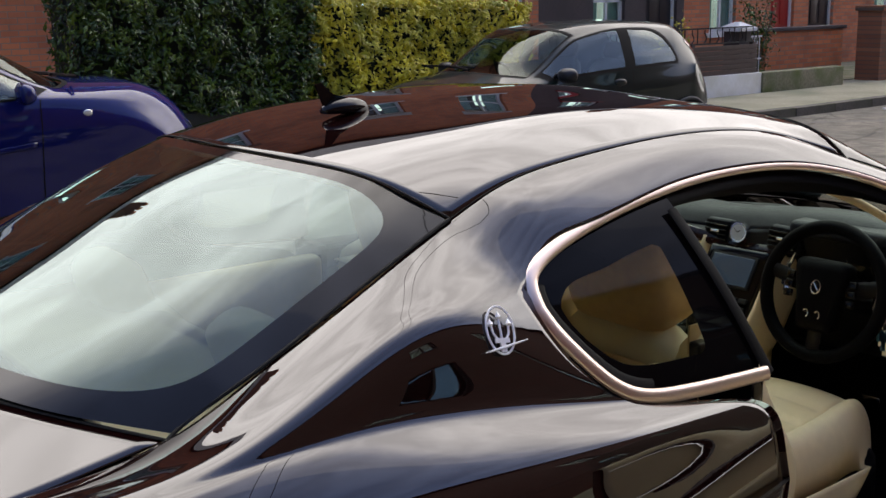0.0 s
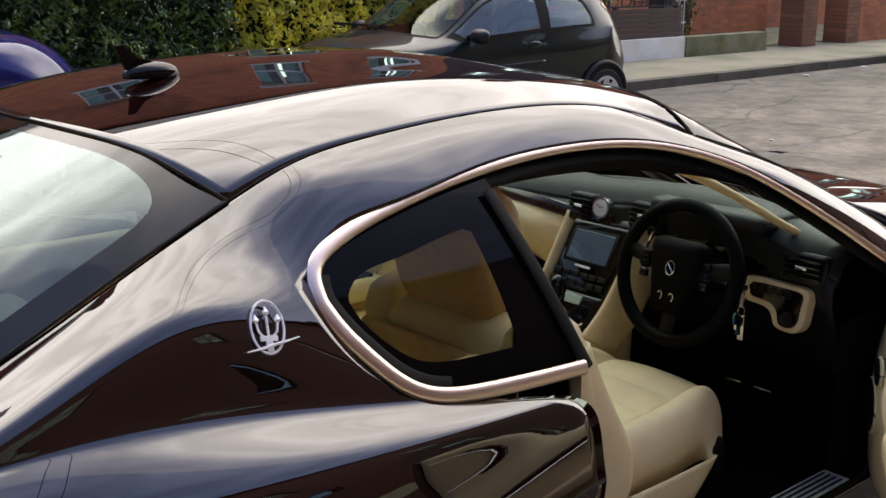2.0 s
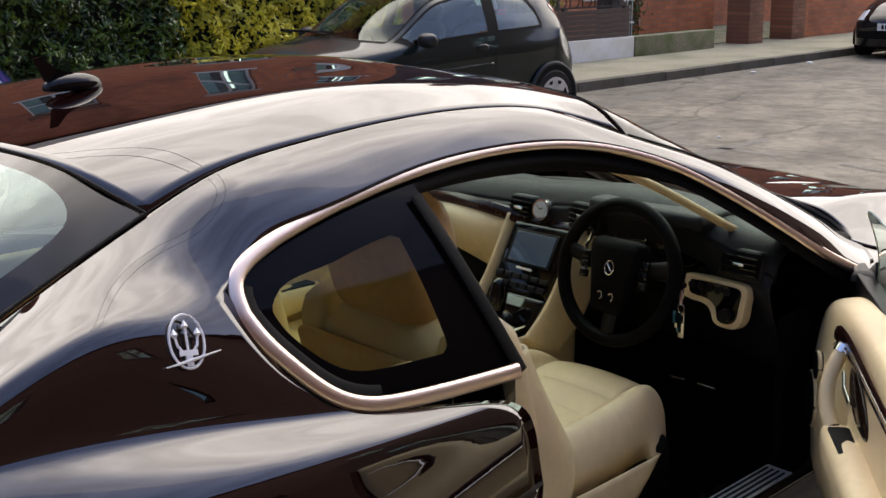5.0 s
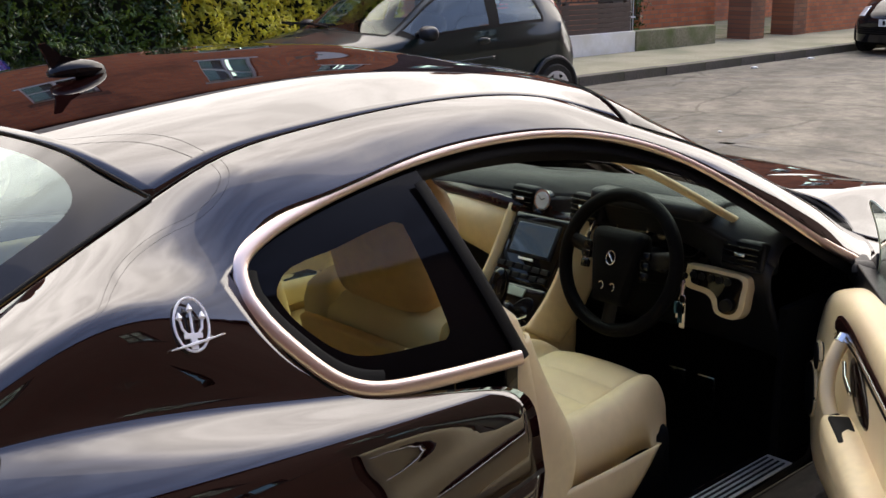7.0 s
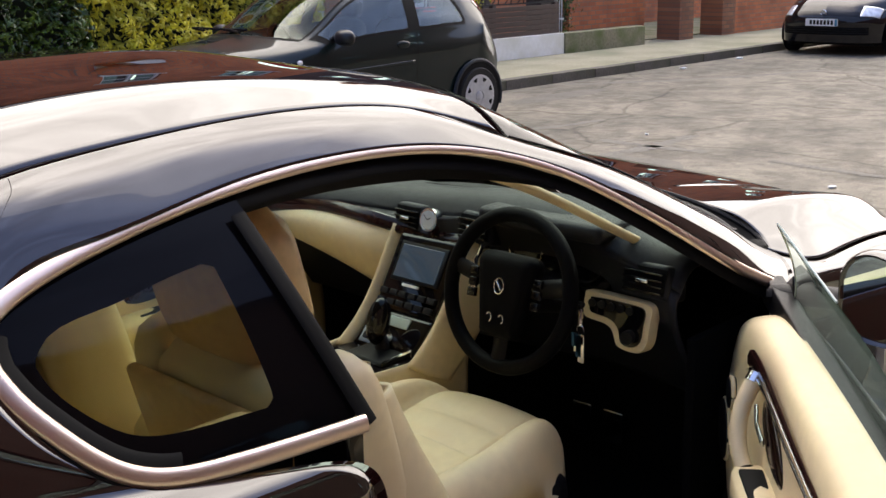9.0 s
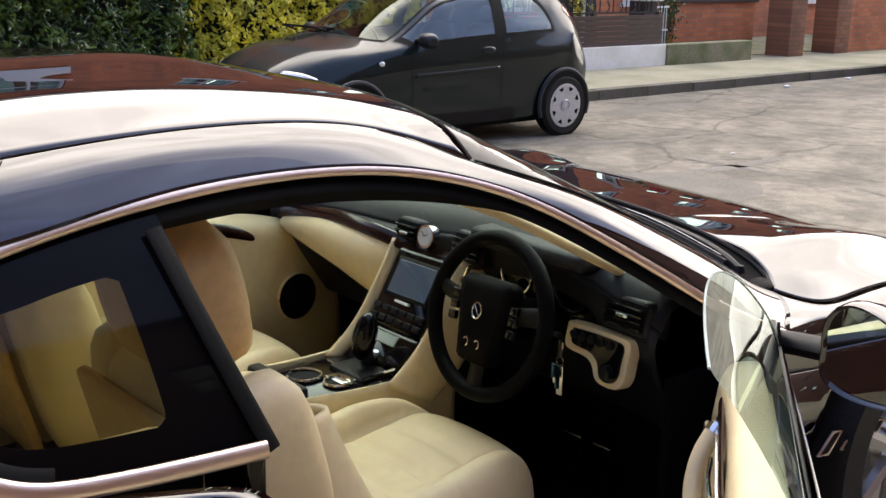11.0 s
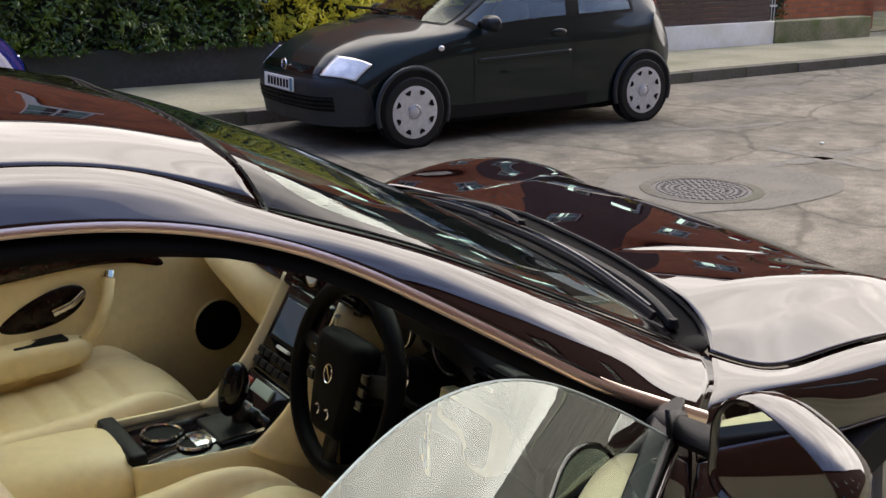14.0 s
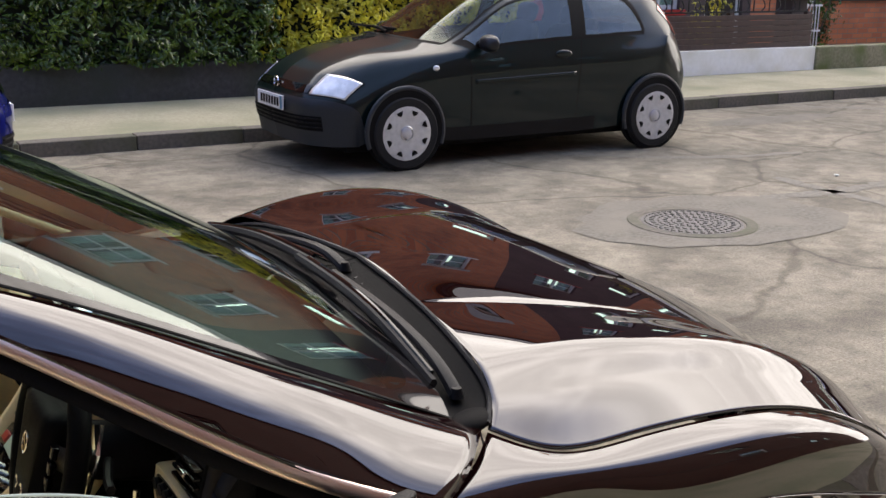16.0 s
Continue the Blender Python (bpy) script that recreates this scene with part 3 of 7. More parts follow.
pier = thing("gate_pier", "dark gate pier with a white pyramid cap", "gate pier")
boxed("shaft", RENDER_DARK, pier, 12.55, 12.85, 8.86, 9.16, 0.1, 1.06, 0.01)
bm = box(bmesh.new(), 12.48, 12.92, 8.79, 9.23, 1.06, 1.11)
top = bmesh.ops.create_cone(bm, cap_ends=True, segments=4, radius1=0.30, radius2=0.05, depth=0.09, matrix=Matrix.Translation((12.7, 9.01, 1.155)) @ Matrix.Rotation(radians(45), 4, "Z"))
part("cap", bm, WHITE, pier)

gate = thing("garden_gate", "white painted iron gate beside the gate pier", "gate")
for i in range(6):
    part("bar", tube([(12.95 + i * 0.06, 9.0, 0.15), (12.95 + i * 0.06, 9.0, 0.98)], 0.009, 6), WHITE, gate)
for z in (0.2, 0.6, 0.95):
    boxed("rail", WHITE, gate, 12.92, 13.30, 8.99, 9.01, z, z + 0.025)

simple("garden_wall", BRICK, 13.9, 16.1, 9.35, 9.58, 0.1, 1.0, 0.006, "orange-red brick garden wall with a dark coping", "garden wall")
simple("coping", RENDER_DARK, 13.85, 16.15, 9.31, 9.62, 1.0, 1.06, 0.01, "dark coping on the brick wall", "coping")
for x, h in ((16.1, 1.30), (17.55, 1.35), (21.2, 1.3)):
    g = thing("gate_pier", "square weathered dark red brick gate pier", "gate pier", group="brick gate piers")
    boxed("shaft", BRICK_DARK, g, x, x + 0.46, 8.62, 9.08, 0.1, h, 0.006)
    boxed("cap", BRICK_DARK, g, x - 0.04, x + 0.50, 8.58, 9.12, h, h + 0.09, 0.01)
simple("garden_wall", BRICK, 18.01, 21.2, 8.70, 8.93, 0.1, 1.05, 0.006, "red brick garden wall between piers", "garden wall")
simple("garden_wall", BRICK, 21.66, 40, 8.70, 8.93, 0.1, 1.05, 0.006, "red brick garden wall along the pavement", "garden wall")


def leafy(name, mat, spots, size, seed, label, category):
    """Foliage of many small bent leaves at spots (place, outward normal)."""
    rr = random.Random(seed)
    v, f = [], []
    for p, nrm in spots:
        nn = Vector(nrm) + Vector((rr.gauss(0, 0.55), rr.gauss(0, 0.55), rr.gauss(0.15, 0.5)))
        nn.normalize()
        a = nn.orthogonal().normalized()
        a.rotate(Matrix.Rotation(rr.uniform(0, 6.28), 3, nn))
        b = nn.cross(a)
        s = size * rr.uniform(0.6, 1.35)
        c, k = Vector(p), len(v)
        v += [c - a * s, c + b * s * 0.42 - nn * s * 0.1, c + a * s - nn * s * 0.25, c - b * s * 0.42 - nn * s * 0.1, c + nn * s * 0.08]
        f += [(k, k + 1, k + 4), (k + 1, k + 2, k + 4), (k + 2, k + 3, k + 4), (k + 3, k, k + 4)]
    me = bpy.data.meshes.new(name)
    me.from_pydata([tuple(q) for q in v], [], f)
    me.update()
    me.materials.append(mat)
    ob = new(name, me)
    return tagged(ob, label, category, kind="stuff")


def hedge(x0, x1, y0, y1, z0, zt, mat, seed, label, per=1350, size=0.046):
    """A clipped hedge: uneven faces full of leaves over a core coloured dark for shade."""
    rr = random.Random(seed)
    spots = []
    top = zt if callable(zt) else (lambda x: zt)
    for _ in range(int((x1 - x0) * (top((x0 + x1) / 2) - z0) * per)):
        x = rr.uniform(x0, x1)
        z = rr.uniform(z0, top(x) + 0.02)
        d = noise.noise((x * 1.7, z * 1.7, seed)) * 0.10 + noise.noise((x * 4.5, z * 4.5, seed)) * 0.13
        if noise.noise((x * 5.5, z * 5.5, seed + 9)) > 0.30 and rr.random() < 0.75:
            continue
        spots.append(((x, y0 + d - 0.04 + rr.random() ** 2 * 0.14, z), (0, -1, 0.35)))
    for _ in range(int((x1 - x0) * (y1 - y0) * per * 0.6)):
        x, y = rr.uniform(x0, x1), rr.uniform(y0, y1)
        d = noise.noise((x * 1.9, y * 1.9, seed + 5)) * 0.09
        spots.append(((x, y, top(x) + d + rr.random() ** 3 * 0.10 - 0.03), (0, -0.2, 1)))
    for xe, s in ((x0, -1), (x1, 1)):
        for _ in range(int((y1 - y0) * (top(xe) - z0) * per * 0.5)):
            y, z = rr.uniform(y0, y1), rr.uniform(z0, top(xe))
            spots.append(((xe + s * rr.uniform(-0.05, 0.08), y, z), (s, -0.2, 0.2)))
    ob = leafy("hedge", mat, spots, size, seed, label, "hedge")
    # core boxes coloured near-black for the shade between the leaves
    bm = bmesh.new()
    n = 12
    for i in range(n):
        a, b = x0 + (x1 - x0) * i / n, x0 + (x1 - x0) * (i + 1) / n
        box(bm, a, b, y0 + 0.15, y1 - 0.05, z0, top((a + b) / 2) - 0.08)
    part("shade_core", bm, HEDGE_CORE, ob, "near-black core standing in for the shade inside the hedge")
    return ob


hedge(2.25, 5.0, 8.80, 9.7, 0.47, 1.86, LEAF, 11, "tall clipped dark green hedge above a low wall")
hedge(4.9, 8.15, 8.82, 9.5, 0.47, lambda x: 1.66 - 0.035 * (x - 4.9), LEAF_GOLD, 12, "clipped golden privet hedge above a low wall")


def shrub(cx, cy, r, h, n, seed, mat, label):
    rr = random.Random(seed)
    root = thing("shrub", label, "shrub", group="front garden shrubs")
    spots = []
    for k in range(7):
        a = rr.uniform(0, 6.28)
        tip = Vector((cx + r * 0.8 * math.cos(a), cy + r * 0.5 * math.sin(a), 0.15 + h * rr.uniform(0.6, 1)))
        pts = [Vector((cx, cy, 0.12)).lerp(tip, t) + Vector((0.05 * math.sin(4 * t + k), 0, 0.08 * t * (1 - t))) for t in np.linspace(0, 1, 6)]
        part("stem", tube(pts, 0.012, 5, taper=lambda t: 1 - 0.7 * t), TWIG, root)
        for _ in range(n // 7):
            t = rr.uniform(0.25, 1.0)
            p = Vector((cx, cy, 0.12)).lerp(tip, t) + Vector((rr.gauss(0, r * 0.25), rr.gauss(0, r * 0.2), rr.gauss(0, 0.10)))
            spots.append((tuple(p), (rr.gauss(0, 1), -0.5, 0.6)))
    ob = leafy("leaves", mat, spots, 0.035, seed, "", "")
    ob.parent = root
    del ob["kind"]
    return root


shrub(13.5, 9.25, 0.35, 1.45, 700, 21, LEAF, "leggy green shrub behind the low wall")
shrub(14.3, 9.9, 0.4, 1.5, 500, 22, LEAF, "straggling green climbing shrub by the door")
shrub(11.4, 9.3, 0.3, 1.15, 350, 23, LEAF_GOLD, "small yellow-green shrub behind the railing")


# ---- houses ----
def pierced(bm, x0, x1, z0, z1, y0, y1, holes):
    """A wall of boxes round its openings (x0, x1, z0, z1)."""
    xs = sorted({x0, x1, *[h[0] for h in holes], *[h[1] for h in holes]})
    for a, b in zip(xs, xs[1:]):
        col = sorted((h[2], h[3]) for h in holes if h[0] <= a + 1e-6 and h[1] >= b - 1e-6)
        z = z0
        for lo, hi in col:
            if lo > z + 1e-6:
                box(bm, a, b, y0, y1, z, lo)
            z = hi
        if z1 > z + 1e-6:
            box(bm, a, b, y0, y1, z, z1)
    bmesh.ops.remove_doubles(bm, verts=bm.verts, dist=1e-5)
    return bm


def house(x0, x1, wall, holes, doors, y=12.0, face=-1, eaves=7.0, label="", frame=None, sill=None, chimney=True, lintel=None):
    """A two-storey terraced house: wall, windows, doors, roof, chimney; y is the face, towards the street."""
    h = thing("terraced_house", label, "house", group="terraced houses along the street")
    back = y - face * 0.3
    ya, yb = min(y, back), max(y, back)
    part("wall", pierced(bmesh.new(), x0, x1, 0.0, eaves, ya, yb, holes + [d[:4] for d in doors]), wall, h)
    frame, sill = frame or WHITE, sill or WHITE
    for a, b, lo, hi in holes:
        w = boxed("window_frame", frame, h, a, b, y - face * 0.10 - 0.02, y - face * 0.10 + 0.02, lo, lo + 0.07)
        w.name = "window"
        f0 = y - face * 0.10
        for p in ((a, a + 0.06, lo, hi), (b - 0.06, b, lo, hi), (a, b, hi - 0.06, hi), (a, b, (lo + hi) / 2 - 0.03, (lo + hi) / 2 + 0.03), ((a + b) / 2 - 0.025, (a + b) / 2 + 0.025, lo, hi)):
            boxed("frame", frame, w, p[0], p[1], f0 - 0.025, f0 + 0.025, p[2], p[3])
        g = boxed("pane", WINDOW, w, a, b, f0 + face * -0.03 - 0.003, f0 + face * -0.03 + 0.003, lo, hi)
        g.visible_shadow = False
        for c0, c1 in () if frame is IRON else ((a, a + (b - a) * 0.33), (b - (b - a) * 0.33, b)):
            boxed("curtain", CURTAIN, w, c0, c1, f0 - face * 0.09 - 0.01, f0 - face * 0.09 + 0.01, lo, hi)
        boxed("room", ROOM, w, a - 0.05, b + 0.05, f0 - face * 0.9 - 0.02, f0 - face * 0.9 + 0.02, lo - 0.05, hi + 0.05)
        boxed("sill", sill, w, a - 0.08, b + 0.08, min(y - face * 0.1, y + face * 0.06), max(y - face * 0.1, y + face * 0.06), lo - 0.09, lo)
        if lintel:
            boxed("lintel", lintel, w, a - 0.1, b + 0.1, min(y - face * 0.02, y + face * 0.012), max(y - face * 0.02, y + face * 0.012), hi, hi + 0.2)
    for a, b, lo, hi, leaf in doors:
        f0 = y - face * 0.12
        d = boxed("door", leaf, h, a + 0.07, b - 0.07, f0 - 0.025, f0 + 0.025, lo, hi - 0.35, 0.004)
        for p in ((a, a + 0.07, lo, hi), (b - 0.07, b, lo, hi), (a, b, hi - 0.06, hi), (a, b, hi - 0.37, hi - 0.31)):
            boxed("frame", WHITE, d, p[0], p[1], f0 - 0.05, f0 + 0.05, p[2], p[3])
        boxed("fanlight", WINDOW, d, a + 0.07, b - 0.07, f0 - 0.004, f0 + 0.004, hi - 0.31, hi - 0.06)
        for px in (0.16, 0.56):
            for lo2, hi2 in ((0.2, 0.8), (1.0, 1.75)):
                boxed("panel", leaf, d, a + 0.07 + px * (b - a - 0.14), a + 0.07 + (px + 0.28) * (b - a - 0.14), f0 + face * 0.03 - 0.008, f0 + face * 0.03 + 0.008, lo + lo2 - 0.1, lo + hi2 - 0.1, 0.004)
    boxed("gutter", IRON, h, x0, x1, min(y + face * 0.14, y), max(y + face * 0.14, y), eaves - 0.12, eaves, 0.02)
    bm = bmesh.new()
    ridge, depth = eaves + 2.3, 7.0
    q = [(x0, y + face * 0.25, eaves - 0.05), (x1, y + face * 0.25, eaves - 0.05), (x1, y - face * depth / 2, ridge), (x0, y - face * depth / 2, ridge), (x1, y - face * depth, eaves), (x0, y - face * depth, eaves)]
    vs = [bm.verts.new(p) for p in q]
    bm.faces.new((vs[0], vs[1], vs[2], vs[3]))
    bm.faces.new((vs[3], vs[2], vs[4], vs[5]))
    bm.faces.new((vs[0], vs[3], vs[5]))
    bm.faces.new((vs[1], vs[4], vs[2]))
    bm.faces.new((vs[0], vs[5], vs[4], vs[1]))
    bmesh.ops.recalc_face_normals(bm, faces=bm.faces)
    part("roof", bm, SLATE, h)
    if chimney:
        c = boxed("chimney", BRICK_DARK, h, x1 - 0.55, x1 + 0.25, y - face * 3.2, y - face * 3.9, ridge - 0.6, ridge + 1.1, 0.01)
        for k in range(3):
            bm = bmesh.new()
            bmesh.ops.create_cone(bm, cap_ends=True, segments=12, radius1=0.12, radius2=0.09, depth=0.45, matrix=Matrix.Translation((x1 - 0.4 + k * 0.26, y - face * 3.55, ridge + 1.32)))
            part("chimney_pot", bm, BRICK, c)
    return h


STONE_SILL = material("granite_sill", (0.45, 0.43, 0.40), 0.8, 0, 0.15, 40)
UP = 4.0
house(-14, -5.2, BRICK, [(-12.6, -11.4, 0.9, 2.3), (-8.4, -7.2, 0.9, 2.3), (-12.6, -11.5, UP, UP + 1.4), (-8.4, -7.3, UP, UP + 1.4)], [(-6.7, -5.7, 0.1, 2.5, DARK_DOOR)], chimney=False, label="red brick terraced house with white windows")
house(-5.2, 0.4, BRICK, [(-4.4, -3.2, 0.9, 2.3), (-4.4, -3.3, UP, UP + 1.4), (-1.4, -0.3, UP, UP + 1.4)], [(-1.6, -0.6, 0.1, 2.5, RED_DOOR)], label="red brick terraced house with a red door")
house(0.4, 5.9, BRICK, [(3.6, 5.0, 0.9, 2.3), (1.0, 2.1, UP, UP + 1.4), (3.8, 4.9, UP, UP + 1.4)], [(1.35, 2.35, 0.1, 2.5, WHITE)], chimney=False, label="red brick terraced house behind the tall hedge", lintel=BRICK_DARK)
house(5.9, 11.25, BRICK, [(7.0, 8.3, 0.95, 2.3), (6.9, 8.0, UP, UP + 1.4), (9.4, 10.5, UP, UP + 1.4)], [(9.9, 10.95, 0.1, 2.5, RED_DOOR)], chimney=False, label="red brick terraced house with a red door behind the privet hedge", lintel=STONE_SILL)
house(11.25, 14.95, RENDER_DARK, [(12.55, 13.35, 0.75, 2.35), (12.0, 13.1, UP, UP + 1.4)], [(13.9, 14.75, 0.1, 2.5, DARK_DOOR)], chimney=False, label="terraced house with a dark brown painted front", sill=RED_DOOR)
house(14.95, 18.6, BRICK, [(15.7, 16.5, 0.9, 2.4), (15.6, 16.6, UP, UP + 1.4)], [(17.6, 18.4, 0.1, 2.5, RED_DOOR)], label="red brick terraced house with a red door and a stone-silled window", lintel=STONE_SILL)
house(18.6, 24, BRICK, [(21.35, 22.6, 0.9, 2.4), (19.3, 20.3, UP, UP + 1.4), (21.6, 22.6, UP, UP + 1.4)], [(18.9, 19.8, 0.1, 2.5, DARK_DOOR)], chimney=False, label="red brick terraced house with a black door")
house(24, 30, BRICK, [(25, 26.2, 0.9, 2.4), (25, 26, UP, UP + 1.4), (28, 29, UP, UP + 1.4)], [(28, 28.9, 0.1, 2.5, DARK_DOOR)], label="red brick terraced house further along the street")
house(30, 44, BRICK_DARK, [(31, 32.2, 0.9, 2.4), (36, 37.2, 0.9, 2.4), (31, 32, UP, UP + 1.4), (36, 37, UP, UP + 1.4), (41, 42, UP, UP + 1.4)], [(34, 35, 0.1, 2.5, RED_DOOR)], label="dark brick terraced houses at the far end")
# near fronts, met only in reflections: shade in the brick, black frames, no curtains
house(-16, -6, BRICK_NEAR, [(-14, -12.8, 0.9, 2.3), (-14, -12.9, UP, UP + 1.4), (-9, -7.9, UP, UP + 1.4)], [(-10.4, -9.4, 0.1, 2.5, DARK_DOOR)], y=-6.9, face=1, eaves=7.7, frame=IRON, sill=IRON, label="red brick terraced house beside the near pavement, coloured dark for shade")
house(-6, 2, BRICK_NEAR, [(-4.6, -3.4, 0.9, 2.3), (-4.6, -3.5, UP, UP + 1.4), (-0.4, 0.7, UP, UP + 1.4)], [(-0.6, 0.4, 0.1, 2.5, DARK_DOOR)], y=-6.9, face=1, eaves=7.7, frame=IRON, sill=IRON, label="red brick terraced house beside the parked car, coloured dark for shade")
house(2, 10, BRICK_NEAR, [(3.2, 4.4, 0.9, 2.3), (3.2, 4.3, UP, UP + 1.4), (7.4, 8.5, UP, UP + 1.4)], [(7.2, 8.2, 0.1, 2.5, DARK_DOOR)], y=-6.9, face=1, eaves=7.7, frame=IRON, sill=IRON, label="brick terraced house beside the near pavement, its brick coloured dark for shade")
house(10, 24, BRICK_NEAR, [(12, 13.2, 0.9, 2.3), (12, 13.1, UP, UP + 1.4), (18, 19.1, UP, UP + 1.4)], [(15, 16, 0.1, 2.5, DARK_DOOR)], y=-6.9, face=1, eaves=7.7, frame=IRON, sill=IRON, label="red brick terraced houses further along the near pavement, coloured dark for shade")
house(24, 62, BRICK_NEAR, [(27, 28.2, 0.9, 2.3), (27, 28.1, UP, UP + 1.4), (35, 36.1, UP, UP + 1.4), (44, 45.1, UP, UP + 1.4)], [(31, 32, 0.1, 2.5, DARK_DOOR)], y=-6.9, face=1, eaves=7.7, frame=IRON, sill=IRON, label="brick terraced houses far along the near pavement, coloured dark for shade")
house(-40, -16, BRICK_NEAR, [(-20, -18.8, 0.9, 2.3), (-20, -18.9, UP, UP + 1.4), (-27, -25.9, UP, UP + 1.4)], [(-23, -22, 0.1, 2.5, DARK_DOOR)], y=-6.9, face=1, eaves=7.7, frame=IRON, sill=IRON, label="brick terraced houses behind along the near pavement, coloured dark for shade")


# ---- cables strung across the street ----
for xa, xb, za, zb in ((-0.1, 2.3, 7.0, 6.6), (0.25, 2.55, 6.9, 6.5)):
    pts = [(xa + (xb - xa) * t, -6.9 + 18.9 * t, za + (zb - za) * t - 1.3 * t * (1 - t)) for t in np.linspace(0, 1, 30)]
    tagged(part("overhead_cable", tube(pts, 0.007, 6), RUBBER, None, smooth=True), "black telephone cable strung between the houses", "cable", group="cables across the street")


# ---- the sports car: x forward from the door's rear edge, y to its left, z up ----
car = thing("sports_car", "dark cherry black two-door sports coupe with its driver's door wide open", "car")
MID = (0.3, 0.0, 0.55)


def side_w(z):
    """Half width of the side glass at height z."""
    d = z - 0.86
    return 0.885 - 0.25 * d - (0.95 * d * d if d > 0 else 0)


# roof: right edge, half way, middle
R1 = [(-0.572, 0.620, 1.236), (-0.44, 0.606, 1.2815), (-0.25, 0.589, 1.308), (0.0, 0.574, 1.323), (0.27, 0.570, 1.318), (0.45, 0.590, 1.289), (0.60, 0.645, 1.230)]
R12 = [(-0.603, 0.555, 1.268), (-0.43, 0.542, 1.312), (-0.22, 0.524, 1.3345), (0.03, 0.515, 1.344), (0.28, 0.518, 1.338), (0.455, 0.542, 1.312), (0.593, 0.590, 1.277)]
R15 = [(-0.625, 0.475, 1.294), (-0.42, 0.460, 1.337), (-0.18, 0.445, 1.361), (0.07, 0.444, 1.370), (0.29, 0.450, 1.3635), (0.46, 0.480, 1.337), (0.584, 0.530, 1.3005)]
R2 = [(-0.655, 0.30, 1.312), (-0.40, 0.285, 1.355), (-0.15, 0.26, 1.379), (0.10, 0.25, 1.386), (0.30, 0.255, 1.380), (0.575, 0.33, 1.330)]
R3 = [(-0.69, 0.0, 1.319), (-0.40, 0.0, 1.363), (-0.15, 0.0, 1.387), (0.10, 0.0, 1.394), (0.30, 0.0, 1.388), (0.555, 0.0, 1.340)]
# towards the windscreen the kerb side lies lower, by the road's camber
R12_NEAR = R12[:3] + [(0.03, 0.515, 1.342), (0.28, 0.518, 1.3335), (0.455, 0.542, 1.309), (0.593, 0.590, 1.277)]
R15_NEAR = R15[:3] + [(0.07, 0.444, 1.365), (0.29, 0.450, 1.353), (0.46, 0.480, 1.330), (0.584, 0.530, 1.3005)]
R2_NEAR = R2[:3] + [(0.10, 0.25, 1.3825), (0.30, 0.255, 1.3725), (0.575, 0.33, 1.330)]
roof_rows = [[(x, -w, z) for x, w, z in r] for r in (R1, R12_NEAR, R15_NEAR, R2_NEAR)] + [R3, R2, R15, R12, R1]
sheet("roof", loft(roof_rows, 60, 41), PAINT, car, MID)

# windscreen and rear window, each with a dark printed border
W1 = [(0.61, 0.648, 1.227), (0.82, 0.704, 1.154), (1.05, 0.731, 1.052), (1.28, 0.735, 0.941), (1.45, 0.720, 0.854)]
W15 = [(0.597, 0.585, 1.282), (0.82, 0.652, 1.193), (1.05, 0.680, 1.088), (1.28, 0.687, 0.976), (1.460, 0.676, 0.878)]
W2 = [(0.585, 0.33, 1.326), (0.82, 0.36, 1.238), (1.05, 0.39, 1.132), (1.28, 0.41, 1.020), (1.475, 0.42, 0.915)]
W3 = [(0.565, 0.0, 1.339), (0.82, 0.0, 1.251), (1.05, 0.0, 1.147), (1.28, 0.0, 1.035), (1.49, 0.0, 0.930)]
def framed_glass(name, rows, u0, u1, v0, power, label, clear, near=None):
    """A curved pane with rounded corners inside a dark printed border; u runs down the pane, v0 is the border's share at each side."""
    full = both(rows)
    if near:
        full = [[(x, -w, z) for x, w, z in r] for r in near] + [r for r in full if r[0][1] >= 0]
    fine = loft(full, 121, 121)

    def at(s, t):
        x, y = min(max(s, 0), 0.99999) * 120, min(max(t, 0), 0.99999) * 120
        i, j = int(x), int(y)
        x, y = x - i, y - j
        return (fine[i, j] * (1 - x) + fine[i + 1, j] * x) * (1 - y) + (fine[i, j + 1] * (1 - x) + fine[i + 1, j + 1] * x) * y

    def inside(a, b):
        r = max(abs(a), abs(b), 1e-9)
        k = r / (abs(a) ** power + abs(b) ** power) ** (1 / power) if r > 1e-8 else 0
        return (u0 + u1) / 2 + (u1 - u0) / 2 * a * k, 0.5 + (0.5 - v0) * b * k

    g = np.linspace(-1, 1, 45)
    pane = sheet(name, np.array([[at(*inside(a, b)) for b in g] for a in g]), clear, car, MID, 0.0, label=label)
    pane.visible_shadow = False
    loop = [(-1, b) for b in g] + [(a, 1) for a in g[1:]] + [(1, b) for b in g[-2::-1]] + [(a, -1) for a in g[-2::-1]]
    ring = [[at(*[p * (1 - k) + q * k for p, q in zip(inside(a, b), (0.5 + 0.5 * a, 0.5 + 0.5 * b))]) for a, b in loop] for k in np.linspace(0, 1, 7)]
    sheet("border", np.array(ring), GLOSS, pane, MID, 0.0, label="black printed border round the glass")
    return pane


# the kerb side of the windscreen lies lower, by the road's camber
W2_NEAR = [(0.585, 0.33, 1.326), (0.82, 0.36, 1.229), (1.05, 0.39, 1.121), (1.28, 0.41, 1.009), (1.475, 0.42, 0.911)]
W15_NEAR = [(0.597, 0.585, 1.282), (0.82, 0.652, 1.175), (1.05, 0.680, 1.067), (1.28, 0.687, 0.955), (1.460, 0.676, 0.871)]
framed_glass("windscreen", [W3, W2, W15, W1], 0.035, 0.95, 0.03, 9, "raked green-tinted windscreen", SCREEN_GLASS, [W1, W15_NEAR, W2_NEAR])
